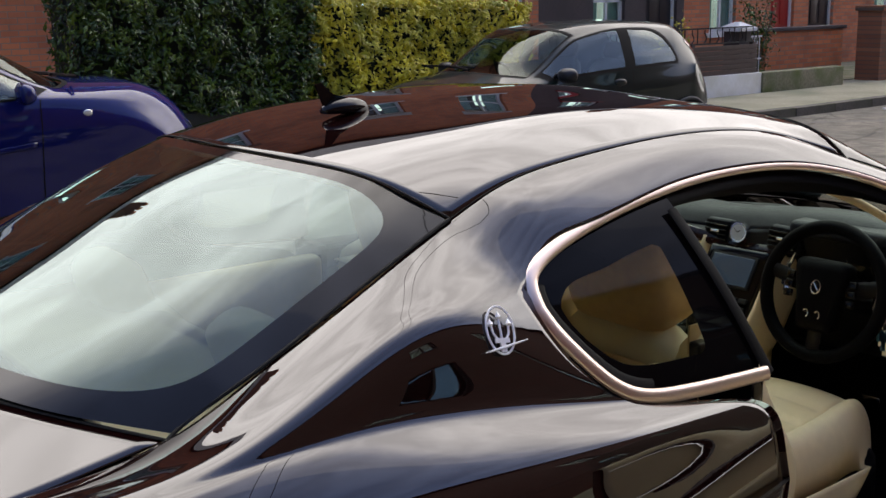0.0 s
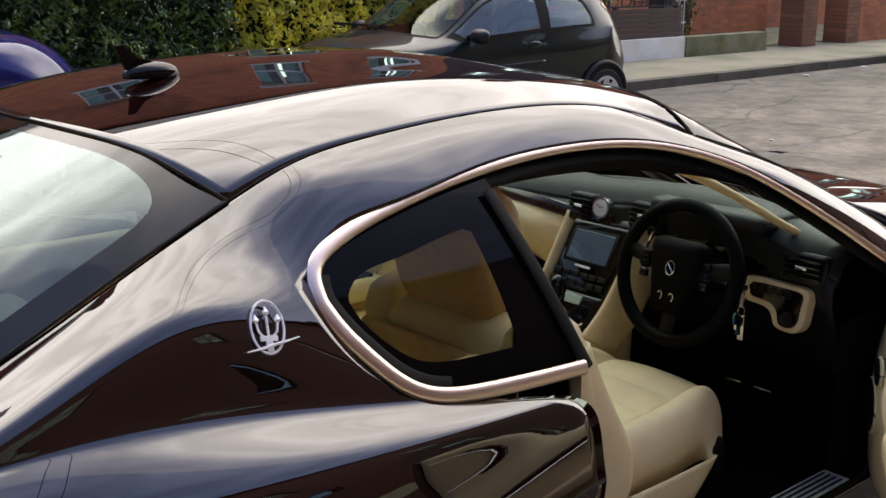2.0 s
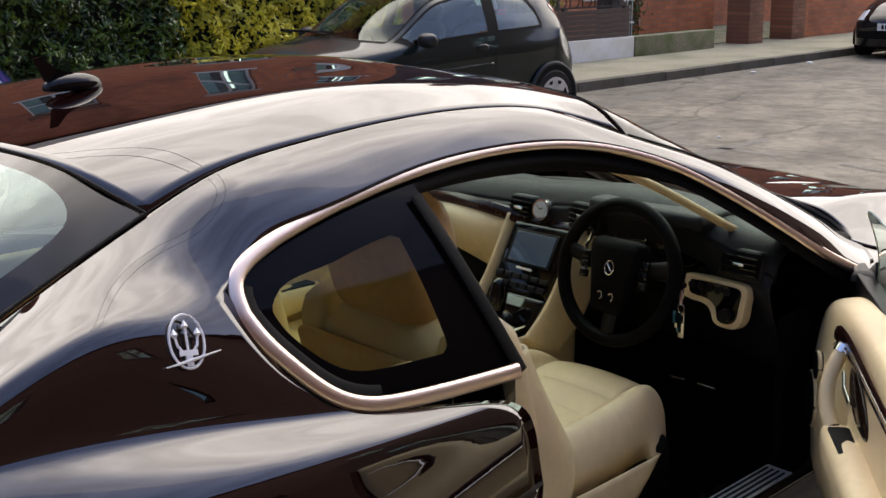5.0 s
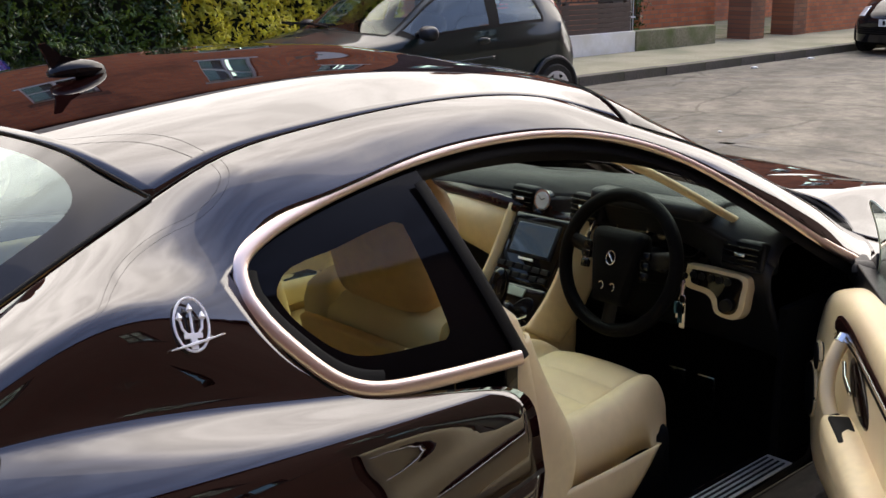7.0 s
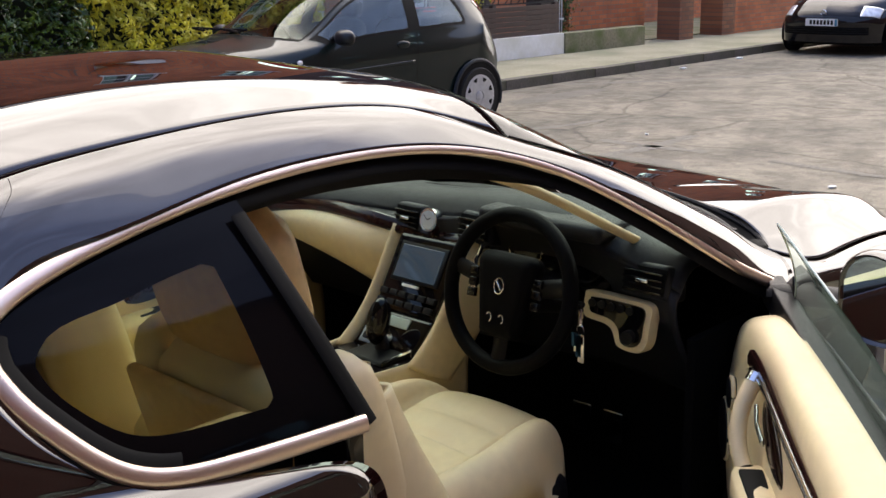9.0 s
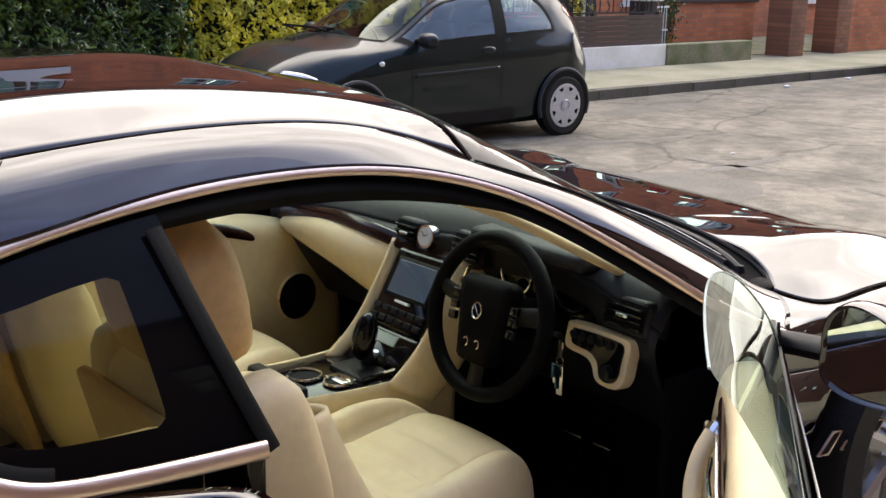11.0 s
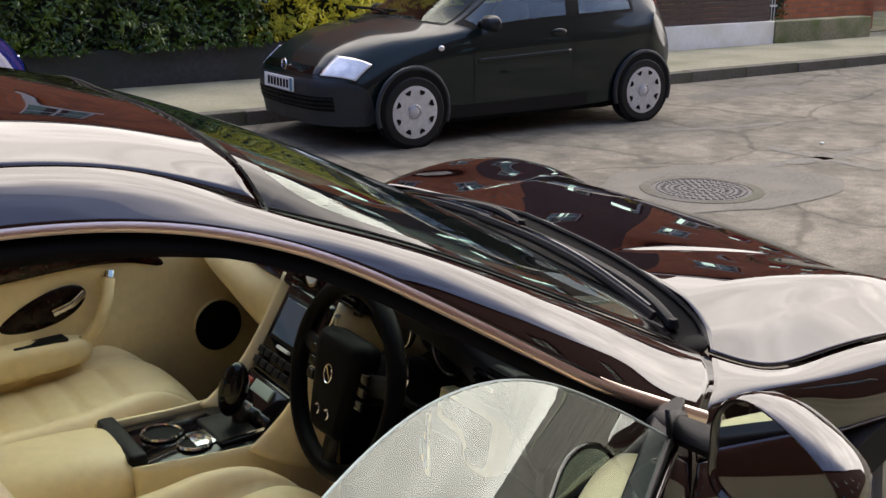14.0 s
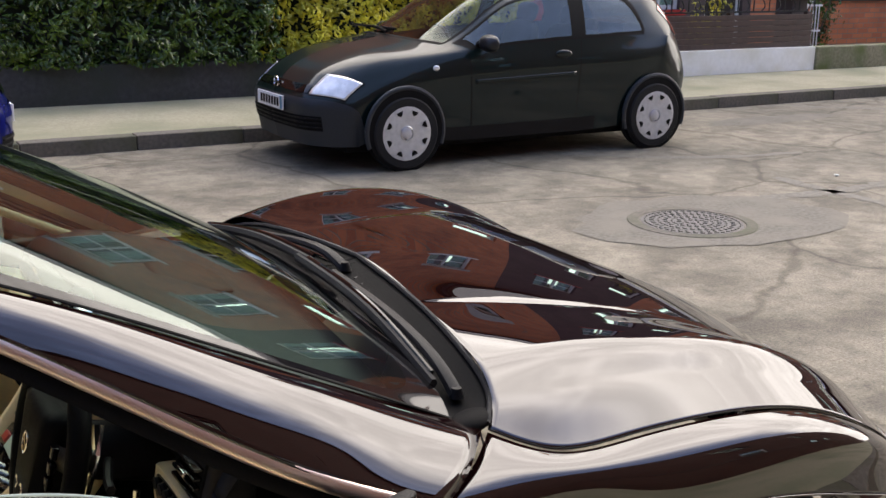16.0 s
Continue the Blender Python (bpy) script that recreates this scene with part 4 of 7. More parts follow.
G1 = [(-0.580, 0.620, 1.234), (-0.72, 0.642, 1.180), (-0.86, 0.658, 1.120), (-1.02, 0.664, 1.046), (-1.13, 0.655, 0.990)]
G15 = [(-0.632, 0.475, 1.290), (-0.79, 0.498, 1.226), (-0.94, 0.510, 1.157), (-1.11, 0.512, 1.075), (-1.245, 0.50, 1.005)]
G2 = [(-0.665, 0.30, 1.308), (-0.84, 0.325, 1.238), (-1.0, 0.335, 1.165), (-1.18, 0.335, 1.082), (-1.32, 0.33, 1.015)]
G3 = [(-0.70, 0.0, 1.316), (-0.88, 0.0, 1.255), (-1.05, 0.0, 1.178), (-1.24, 0.0, 1.092), (-1.38, 0.0, 1.022)]
framed_glass("rear_window", [G3, G2, G15, G1], 0.04, 0.92, 0.045, 7, "sloping green-tinted rear window", REAR_GLASS)

# window line: top of the side glass from the front corner to the rear tip, then the lower edge back to the door
TOP_XZ = [(1.335, 0.792), (1.12, 0.893), (1.0, 0.963), (0.79, 1.092), (0.64, 1.169), (0.42, 1.228), (0.16, 1.244), (-0.069, 1.231), (-0.311, 1.196), (-0.451, 1.161), (-0.503, 1.130), (-0.510, 1.088)]
LOW_XZ = [(-0.510, 1.088), (-0.495, 1.053), (-0.461, 1.006), (-0.399, 0.9455), (-0.335, 0.917), (-0.25, 0.904), (-0.13, 0.895), (0.0, 0.888)]
TOP = [(x, side_w(z), z) for x, z in TOP_XZ]
LOW = [(x, side_w(z), z) for x, z in LOW_XZ]


def mirrored(pts, s):
    return [(x, s * w, z) for x, w, z in pts]


def cambered(pts, share=1.0):
    """The front of the car leans with the road's camber, its kerb side lower."""
    return [(x, y, z + share * 0.036 * y * min(1.0, max(0.0, (x - 1.5) / 0.3))) for x, y, z in pts]


def side_normal(y, z):
    return (0, math.copysign(1, y), 0.25 + 1.9 * max(z - 0.86, 0))


EDGE_TOP = [(1.50, 0.745, 0.836), (1.44, 0.720, 0.860)] + [(x, w + 0.006, z - 0.004) for x, w, z in W1[3:0:-1]] + [(0.60, 0.648, 1.229)] + R1[-2::-1]
for s in (-1, 1):
    # rear quarter and haunch
    q0 = [(-0.572, 0.625, 1.234), (-0.72, 0.648, 1.178), (-0.86, 0.664, 1.117), (-1.02, 0.671, 1.044), (-1.14, 0.668, 0.990), (-1.5, 0.64, 0.945), (-1.95, 0.56, 0.905)]
    q2 = [(-0.528, 0.764, 1.130), (-0.72, 0.799, 1.130), (-0.93, 0.822, 1.074), (-1.12, 0.836, 1.008), (-1.35, 0.79, 0.975), (-1.65, 0.74, 0.94), (-2.0, 0.65, 0.89)]
    q3 = [(-0.460, 0.840, 0.996), (-0.72, 0.842, 1.045), (-0.93, 0.848, 1.030), (-1.12, 0.848, 0.998), (-1.35, 0.815, 0.972), (-1.65, 0.76, 0.93), (-2.02, 0.67, 0.875)]
    q4 = [(-0.33, 0.874, 0.915), (-0.55, 0.873, 0.950), (-0.75, 0.872, 0.980), (-0.95, 0.870, 0.996), (-1.17, 0.864, 0.986), (-1.42, 0.845, 0.955), (-1.7, 0.79, 0.915), (-2.03, 0.70, 0.85)]
    q5 = [(-0.12, 0.893, 0.868), (-0.35, 0.935, 0.877), (-0.60, 0.962, 0.886), (-0.90, 0.972, 0.896), (-1.15, 0.960, 0.896), (-1.4, 0.912, 0.892), (-1.72, 0.84, 0.855), (-2.04, 0.715, 0.79)]
    q6 = [(-0.005, 0.914, 0.818), (-0.35, 0.957, 0.806), (-0.65, 0.985, 0.808), (-0.95, 0.995, 0.812), (-1.2, 0.982, 0.806), (-1.45, 0.93, 0.82), (-1.74, 0.87, 0.77), (-2.05, 0.73, 0.71)]
    q65 = [(-0.005, 0.941, 0.742), (-0.35, 0.985, 0.730), (-0.68, 1.008, 0.752), (-1.0, 1.016, 0.754), (-1.3, 0.990, 0.75), (-1.73, 0.876, 0.71), (-2.05, 0.735, 0.655)]
    q7 = [(-0.005, 0.952, 0.69), (-0.35, 0.997, 0.68), (-0.70, 1.025, 0.685), (-1.05, 1.031, 0.685), (-1.4, 0.990, 0.68), (-1.72, 0.88, 0.65), (-2.05, 0.74, 0.60)]
    top_row = EDGE_TOP + q0[1:]
    low_row = [(x, w + 0.012, z + 0.010) for x, w, z in TOP[:9]] + [(-0.436, 0.722, 1.181)] + q2
    e = spline(mirrored(top_row, s), 70, len(EDGE_TOP) - 1, 50)
    t = spline(mirrored(low_row, s), 70, 10, 50)
    out = np.array((0.0, s * 0.75, 0.66))
    rows = [spline(mirrored(q, s), 51) for q in (q3, q4, q5, q6, q65, q7)]
    rail, quarter = [], []
    for i, (a, b) in enumerate(zip(e, t)):
        d, k = np.linalg.norm(a - b), 1.0 - 0.3 * min(1.0, max(0.0, (i - 45) / 24)) - 0.4 * min(1.0, max(0.0, (i - 69) / 25))
        v = min(1.0, max(0.0, (i - 16) / 18)) * min(1.0, max(0.35, (69 - i) / 14))
        f = max(0.0, 1 - i / 28)
        m1, m2 = a * 0.66 + b * 0.34 + out * (0.155 * k - 0.075 * v - 0.06 * f) * d, a * 0.3 + b * 0.7 + out * (0.14 * k - 0.085 * v - 0.05 * f) * d
        m1[2] += 0.02 * d * max(0.0, 1 - i / 40) ** 0.5
        if i <= 69:
            w = min(1.0, i / 69)
            lay = min(1.0, max(0.0, (i - 18) / 22))
            beyond = b + np.array((0.057 * w ** 3, s * (0.072 + 0.030 * lay), -0.123 + 0.020 * lay))
            rail.append(spline([a, m1, m2, b, beyond], 20, 3, 2)[:20])
        if i >= 69:
            quarter.append(spline([a, m1, m2, b, *[r[i - 69] for r in rows]], 20, 3, 56))
    rail, quarter = np.array(rail), np.array(quarter)
    step = quarter[0, :20] - rail[69]
    for i in range(35, 70):
        w = (i - 34) / 35
        rail[i] += step * w * w * (3 - 2 * w)
    welded("side_panel", [rail, quarter], PAINT, car, MID)
    # lower flank with the wheel arch cut into it
    low = []
    for i in range(61):
        x = -0.005 - 2.045 * i / 60
        a = np.array(spline(mirrored(q7, s), 61)[i])
        arch = max(0.24, math.sqrt(max(0.0, 0.375 ** 2 - (a[0] + 0.99) ** 2)) + 0.335)
        b = np.array((a[0], a[1] - s * 0.05, min(arch, a[2] - 0.01)))
        low.append([a, a * 0.6 + b * 0.4 + np.array((0, s * 0.008, 0)), b])
    sheet("rear_flank", np.array(low), PAINT, car, MID)
    # front wing below the bonnet line
    f0 = [(1.503, 0.757, 0.832), (1.60, 0.821, 0.811), (1.75, 0.834, 0.823), (1.95, 0.839, 0.829), (2.2, 0.838, 0.791), (2.5, 0.80, 0.648), (2.70, 0.69, 0.505)]
    f1 = [(1.42, 0.838, 0.816), (1.58, 0.876, 0.801), (1.75, 0.893, 0.806), (1.95, 0.902, 0.809), (2.2, 0.896, 0.775), (2.5, 0.84, 0.62), (2.72, 0.70, 0.47)]
    f2 = [(1.335, 0.895, 0.780), (1.55, 0.890, 0.735), (1.75, 0.914, 0.722), (1.95, 0.928, 0.712), (2.2, 0.918, 0.68), (2.5, 0.85, 0.57), (2.76, 0.70, 0.43)]
    f3 = [(1.335, 0.900, 0.70), (1.55, 0.892, 0.67), (1.75, 0.915, 0.67), (1.95, 0.930, 0.67), (2.2, 0.918, 0.62), (2.5, 0.86, 0.52), (2.79, 0.70, 0.40)]
    wing = loft([cambered(mirrored(q, s), k) for q, k in ((f0, 1.0), (f1, 1.0), (f2, 0.5), (f3, 0.0))], 60, 24)
    sheet("front_wing", wing, PAINT, car, MID)
    low = []
    for i in range(60):
        a = wing[i, 23]
        arch = max(0.20, math.sqrt(max(0.0, 0.375 ** 2 - (a[0] - 1.95) ** 2)) + 0.335)
        b = np.array((a[0], a[1] - s * 0.05, min(arch, a[2] - 0.01)))
        low.append([a, a * 0.5 + b * 0.5 + np.array((0, s * 0.006, 0)), b])
    sheet("front_flank", np.array(low), PAINT, car, MID)
    # sill under the door
    boxed("sill", GLOSS, car, -0.02, 1.36, min(s * 0.78, s * 0.90), max(s * 0.78, s * 0.90), 0.20, 0.335, 0.02)
    # chrome round the windows
    ct = spline(mirrored(TOP, s), 90)
    cl = spline(mirrored(LOW, s), 40)
    path = np.concatenate([ct, cl[1:]])
    nr = [side_normal(p[1], p[2]) for p in path]
    part("window_trim", ribbon([Vector(p) + Vector(q).normalized() * 0.006 for p, q in zip(path, nr)], nr, 0.0285, 0.009, 7), CHROME, car, "satin chrome strip round the side windows", smooth=True, sharp=60)
    inner = [Vector(p) for p in ct[:80]]
    part("window_seal", ribbon([p - Vector((0, s * 0.001, 0.022)) for p in inner], nr[:80], 0.036, 0.006, 4), SEAL, car, "black rubber seal under the chrome strip", smooth=True)
    # quarter window
    qt = spline(mirrored(TOP, s), 140)
    ql = spline(mirrored(LOW, s), 60)
    ring_top = [p for p in qt if p[0] < -0.055]
    loop = ring_top[::1] + list(ql[1:])
    cx, cz = -0.28, 1.045
    clear = spline([(-0.452, 0, 1.085), (-0.425, 0, 1.108), (-0.326, 0, 1.125), (-0.242, 0, 1.138), (-0.165, 0, 1.147)], 14)
    clear = [(p[0], p[2]) for p in clear] + [(-0.149, 1.140), (-0.137, 0.965), (-0.150, 0.953)]
    clear += [(p[0], p[2]) for p in spline([(-0.235, 0, 0.957), (-0.319, 0, 0.965), (-0.365, 0, 0.980), (-0.410, 0, 1.015), (-0.445, 0, 1.060), (-0.452, 0, 1.085)], 14)[:-1]]

    def reach(poly, a):
        """How far the outline lies from the middle in the direction a."""
        c, d, best = math.cos(a), math.sin(a), 0.0
        for (x0, z0), (x1, z1) in zip(poly, poly[1:] + poly[:1]):
            ex, ez = x1 - x0, z1 - z0
            det = -c * ez + d * ex
            if abs(det) > 1e-12:
                k = (-(x0 - cx) * ez + (z0 - cz) * ex) / det
                u = (c * (z0 - cz) - d * (x0 - cx)) / det
                if -1e-6 <= u <= 1 + 1e-6 and k > best:
                    best = k
        return best

    edge = [(p[0], p[2]) for p in loop]
    turns = [2 * math.pi * k / 120 for k in range(121)]
    inner_r, outer_r = [reach(clear, a) for a in turns], [reach(edge, a) for a in turns]

    def band(ks):
        rings = []
        for k in ks:
            row = []
            for a, r0, r1 in zip(turns, inner_r, outer_r):
                r = r0 * k if k <= 1 else r0 + (r1 - r0) * (k - 1)
                x, z = cx + r * math.cos(a), cz + r * math.sin(a)
                row.append((x, s * (side_w(z) - 0.006), z))
            rings.append(row)
        return np.array(rings)

    shade = sheet("quarter_window", band((1.0, 0.8, 0.55, 0.3, 0.1, 0.001)), TINTED, car, MID, 0.0, label="smoked rear quarter window")
    shade.visible_shadow = False
    sheet("border", band((2.0, 1.75, 1.5, 1.25, 1.0)), FRIT, shade, MID, 0.0, label="black border of the quarter window")
    lining = spline(mirrored([(0.40, 0.575, 1.205), (0.55, 0.595, 1.165), (0.72, 0.620, 1.100), (0.95, 0.648, 0.985), (1.17, 0.678, 0.872)], s), 40)
    part("pillar_lining", tube(lining, 0.011, 10, 0.6, up=(0, 1, 0)), CREAM, car, "cream lining of the windscreen pillar", smooth=True)
    # filler between the rear end of the chrome strip and the body
    rear = [i for i, p in enumerate(path) if p[0] < -0.30 and i > 60 and p[2] < 1.13]
    part("trim_bed", ribbon([Vector(path[i]) + Vector(nr[i]).normalized() * 0.003 for i in rear], [nr[i] for i in rear], 0.064, 0.005, 5), SEAL, car, smooth=True)
    # door pillar
    pts = [(-0.075, side_w(1.197) + 0.004, 1.200), (-0.045, side_w(1.06) + 0.004, 1.06), (0.012, side_w(0.885) + 0.004, 0.885)]
    pp = spline(mirrored(pts, s), 20)
    part("door_pillar", ribbon(pp, [side_normal(p[1], p[2]) for p in pp], 0.029, 0.002, 5), SEAL, car, "black door pillar", smooth=True)
    boxed("door_jamb", GLOSS, car, -0.03, 0.005, min(s * 0.74, s * 0.875), max(s * 0.74, s * 0.875), 0.26, 0.885, 0.006)

# bonnet with its raised crests, scuttle
B0 = [(1.632, 0.0, 0.939), (1.8, 0.0, 0.930), (2.05, 0.0, 0.898), (2.3, 0.0, 0.838), (2.6, 0.0, 0.708), (2.84, 0.0, 0.57)]
BC = [(1.606, 0.30, 0.928), (1.8, 0.335, 0.919), (2.05, 0.42, 0.892), (2.3, 0.49, 0.818), (2.6, 0.50, 0.650), (2.80, 0.44, 0.52)]
BD = [(1.603, 0.322, 0.9265), (1.8, 0.358, 0.9165), (2.05, 0.444, 0.889), (2.3, 0.514, 0.8135), (2.6, 0.533, 0.640), (2.79, 0.468, 0.515)]
B2 = [(1.572, 0.60, 0.907), (1.75, 0.615, 0.927), (1.95, 0.655, 0.921), (2.2, 0.675, 0.872), (2.5, 0.64, 0.722), (2.75, 0.55, 0.53)]
B3 = [(1.545, 0.705, 0.868), (1.70, 0.715, 0.886), (1.95, 0.745, 0.878), (2.2, 0.755, 0.832), (2.5, 0.725, 0.685), (2.71, 0.635, 0.53)]
B4 = [(1.508, 0.752, 0.836), (1.60, 0.815, 0.815), (1.75, 0.828, 0.827), (1.95, 0.833, 0.833), (2.2, 0.832, 0.795), (2.5, 0.795, 0.652), (2.70, 0.685, 0.505)]
sheet("bonnet", ridged([cambered(r) for r in both([B0, BC, BD, B2, B3, B4])], 90, 221), PAINT, car, MID)
N0 = [(2.84, 0.0, 0.57), (2.82, 0.31, 0.55), (2.72, 0.63, 0.515), (2.70, 0.69, 0.505)]
N1 = [(2.90, 0.0, 0.45), (2.89, 0.33, 0.45), (2.80, 0.66, 0.44), (2.78, 0.70, 0.44)]
N2 = [(2.86, 0.0, 0.22), (2.85, 0.33, 0.22), (2.78, 0.66, 0.22), (2.76, 0.70, 0.22)]
for s in (-1, 1):
    sheet("front_bumper", loft([mirrored(n, s) for n in (N0, N1, N2)], 24, 12), PAINT, car, MID)
C0 = [(1.625, 0.0, 0.936), (1.60, 0.31, 0.924), (1.570, 0.57, 0.892), (1.545, 0.69, 0.857), (1.505, 0.745, 0.838)]
C1 = [(1.56, 0.0, 0.925), (1.535, 0.31, 0.905), (1.51, 0.56, 0.872), (1.49, 0.68, 0.846), (1.47, 0.735, 0.842)]
C2 = [(1.485, 0.0, 0.932), (1.475, 0.31, 0.918), (1.465, 0.52, 0.890), (1.455, 0.65, 0.862), (1.435, 0.722, 0.856)]
for s in (-1, 1):
    sheet("scuttle", loft([mirrored(n, s) for n in (C0, C1, C2)], 50, 12), SCUTTLE, car, MID, 0.004, label="black plastic scuttle panel under the wipers")
    part("bonnet_seal", tube(spline(mirrored([(x + 0.004, w, z + 0.004) for x, w, z in C0], s), 40), 0.006, 6), RUBBER, car, "black rubber bonnet seal", smooth=True)
def trough(y, back=0.0, up=0.0):
    """A point of the wiper trough at y; back goes towards the glass."""
    a, b = [np.array([np.interp(abs(y), [c[1] for c in C], [c[n] for c in C]) for n in (0, 2)]) for C in (C1, C2)]
    p = a + (b - a) * back
    return (p[0], y, p[1] + up)


for k in range(2):
    y0 = -0.655 + k * 0.60
    w = part("wiper", tube(spline([trough(y0, -0.2, 0.012), trough(y0 + 0.06, 0.0, 0.028), trough(y0 + 0.28, 0.35, 0.034), trough(y0 + 0.52, 0.65, 0.032)], 22), 0.012, 8, 0.75, taper=lambda t: 1.25 - 0.6 * t), BLACK, car, "black wiper arm", smooth=True)
    part("blade", tube(spline([trough(y0 + 0.02, 0.75, 0.020), trough(y0 + 0.30, 0.95, 0.026), trough(min(y0 + 0.66, 0.62), 1.05, 0.022)], 18), 0.008, 6, 1.4), RUBBER, w)
    part("blade_spring", tube(spline([trough(y0 + 0.04, 0.62, 0.030), trough(y0 + 0.30, 0.80, 0.038), trough(min(y0 + 0.62, 0.60), 0.92, 0.032)], 18), 0.005, 6), GLOSS, w, smooth=True)
    part("washer_pipe", tube(spline([trough(y0 + 0.02, -0.3, 0.006), trough(y0 + 0.2, -0.25, 0.012), trough(y0 + 0.45, 0.1, 0.016)], 14), 0.004, 6), GLOSS, w, smooth=True)
    bm = bmesh.new()
    bmesh.ops.create_cone(bm, cap_ends=True, segments=16, radius1=0.014, radius2=0.009, depth=0.018, matrix=Matrix.Translation(trough(y0, -0.2, 0.018)))
    part("pivot", bm, BLACK, w, smooth=True)
for s in (-1, 1):
    bm = bmesh.new()
    bmesh.ops.create_uvsphere(bm, u_segments=24, v_segments=14, radius=1)
    for v in bm.verts:
        v.co = Vector((1.492 + 0.050 * v.co.x, s * (0.722 + 0.032 * v.co.y - 0.25 * 0.05 * v.co.x), 0.842 + 0.016 * v.co.z))
    part("scuttle_end", bm, SCUTTLE, car, "rounded black end of the scuttle", smooth=True)
    for k in range(15):
        a, b = trough(s * (0.04 + k * 0.042), -0.85, 0.008), trough(s * (0.06 + k * 0.042), -0.25, 0.004)
        part("louvre", tube([a, b], 0.0035, 5), BLACK, car)

# three slanted air outlets with bright rims behind each front wheel
for s in (-1, 1):
    for k in range(3):
        x = 1.515 + 0.105 * k
        q = [(x, 0.452), (x + 0.060, 0.500), (x + 0.098, 0.494), (x + 0.046, 0.446)]
        ring = [(a, s * 0.912, b - 0.012 * k) for a, b in q]
        v = part("wing_vent", tube(ring, 0.0035, 6, closed=True), CHROME, car, "bright-rimmed slanted air outlet in the wing", smooth=True)
        bm = bmesh.new()
        f = bm.faces.new([bm.verts.new((a, s * 0.904, b)) for a, _, b in ring])
        e = bmesh.ops.extrude_face_region(bm, geom=[f])
        bmesh.ops.translate(bm, vec=(0, s * 0.006, 0), verts=[g for g in e["geom"] if isinstance(g, bmesh.types.BMVert)])
        bmesh.ops.recalc_face_normals(bm, faces=bm.faces)
        part("opening", bm, SEAL, v)

# boot lid and tail
T0 = [(-1.385, 0.0, 1.018), (-1.325, 0.33, 1.010), (-1.145, 0.655, 0.984)]
T1 = [(-1.6, 0.0, 0.965), (-1.58, 0.33, 0.957), (-1.5, 0.632, 0.928)]
T2 = [(-1.85, 0.0, 0.935), (-1.84, 0.33, 0.928), (-1.78, 0.585, 0.908)]
T3 = [(-2.08, 0.0, 0.945), (-2.06, 0.32, 0.935), (-1.96, 0.552, 0.90)]
for s in (-1, 1):
    sheet("boot_lid", loft([mirrored(n, s) for n in (T0, T1, T2, T3)], 30, 30), PAINT, car, MID)
    L0 = [(-2.08, 0.0, 0.945), (-2.06, 0.32, 0.935), (-1.96, 0.56, 0.90), (-2.05, 0.735, 0.70)]
    L1 = [(-2.13, 0.0, 0.70), (-2.11, 0.36, 0.70), (-2.08, 0.60, 0.68), (-2.05, 0.74, 0.60)]
    L2 = [(-2.08, 0.0, 0.25), (-2.07, 0.36, 0.25), (-2.03, 0.60, 0.25), (-1.98, 0.70, 0.25)]
    sheet("rear_bumper", loft([mirrored(n, s) for n in (L0, L1, L2)], 24, 16), PAINT, car, MID)

# dark gaps between the panels
def gap(pts, r=0.0035, name="panel_gap"):
    for s in (-1, 1):
        part(name, tube(spline(mirrored(pts, s), 50), r, 6, 0.6), SEAL, car, smooth=True)


gap(R1, 0.0013)
gap([(-0.576, 0.622, 1.236)] + G1[1:] + [(-1.15, 0.665, 0.982), (-1.22, 0.672, 0.966), (-1.5, 0.636, 0.930), (-1.9, 0.565, 0.905)], 0.005)
gap([(-0.573, 0.620, 1.237), (-0.606, 0.555, 1.269), (-0.628, 0.475, 1.294), (-0.658, 0.30, 1.312), (-0.694, 0.0, 1.320)], 0.003, "rear_window_seal")
gap([(0.604, 0.645, 1.230), (0.595, 0.590, 1.277), (0.587, 0.530, 1.300), (0.579, 0.33, 1.3285), (0.559, 0.0, 1.340)], 0.0025)
gap([(x, w + 0.003, z + 0.001) for x, w, z in W1], 0.004, "windscreen_seal")
for s in (-1, 1):
    part("panel_gap", tube(spline(cambered(mirrored(B4, s)), 50), 0.0016, 6, 0.6), SEAL, car, smooth=True)
gap([(1.49, 0.752, 0.838), (1.475, 0.80, 0.815), (1.455, 0.86, 0.78), (1.44, 0.885, 0.70)], 0.002)
gap(T0[::-1], 0.004)

# roof aerial
bm = bmesh.new()
bmesh.ops.create_uvsphere(bm, u_segments=24, v_segments=12, radius=1)
for v in bm.verts:
    v.co = Vector((-0.385 + v.co.x * 0.064, v.co.y * 0.027 * (1 - 0.35 * v.co.x), 1.376 + max(v.co.z, -0.3) * 0.026))
aerial = part("aerial", bm, GLOSS, car, "black shark-fin roof aerial", smooth=True)
bm = bmesh.new()
prof = [(-0.440, 1.384), (-0.462, 1.436), (-0.446, 1.438), (-0.418, 1.412), (-0.375, 1.400)]
for yy in (-0.006, 0.006):
    bm.faces.new([bm.verts.new((x, yy * (0.4 if z > 1.43 else 1), z)) for x, z in prof])
bm.verts.ensure_lookup_table()
for k in range(5):
    bm.faces.new((bm.verts[k], bm.verts[(k + 1) % 5], bm.verts[5 + (k + 1) % 5], bm.verts[5 + k]))
bmesh.ops.recalc_face_normals(bm, faces=bm.faces)
part("fin", bm, GLOSS, aerial)

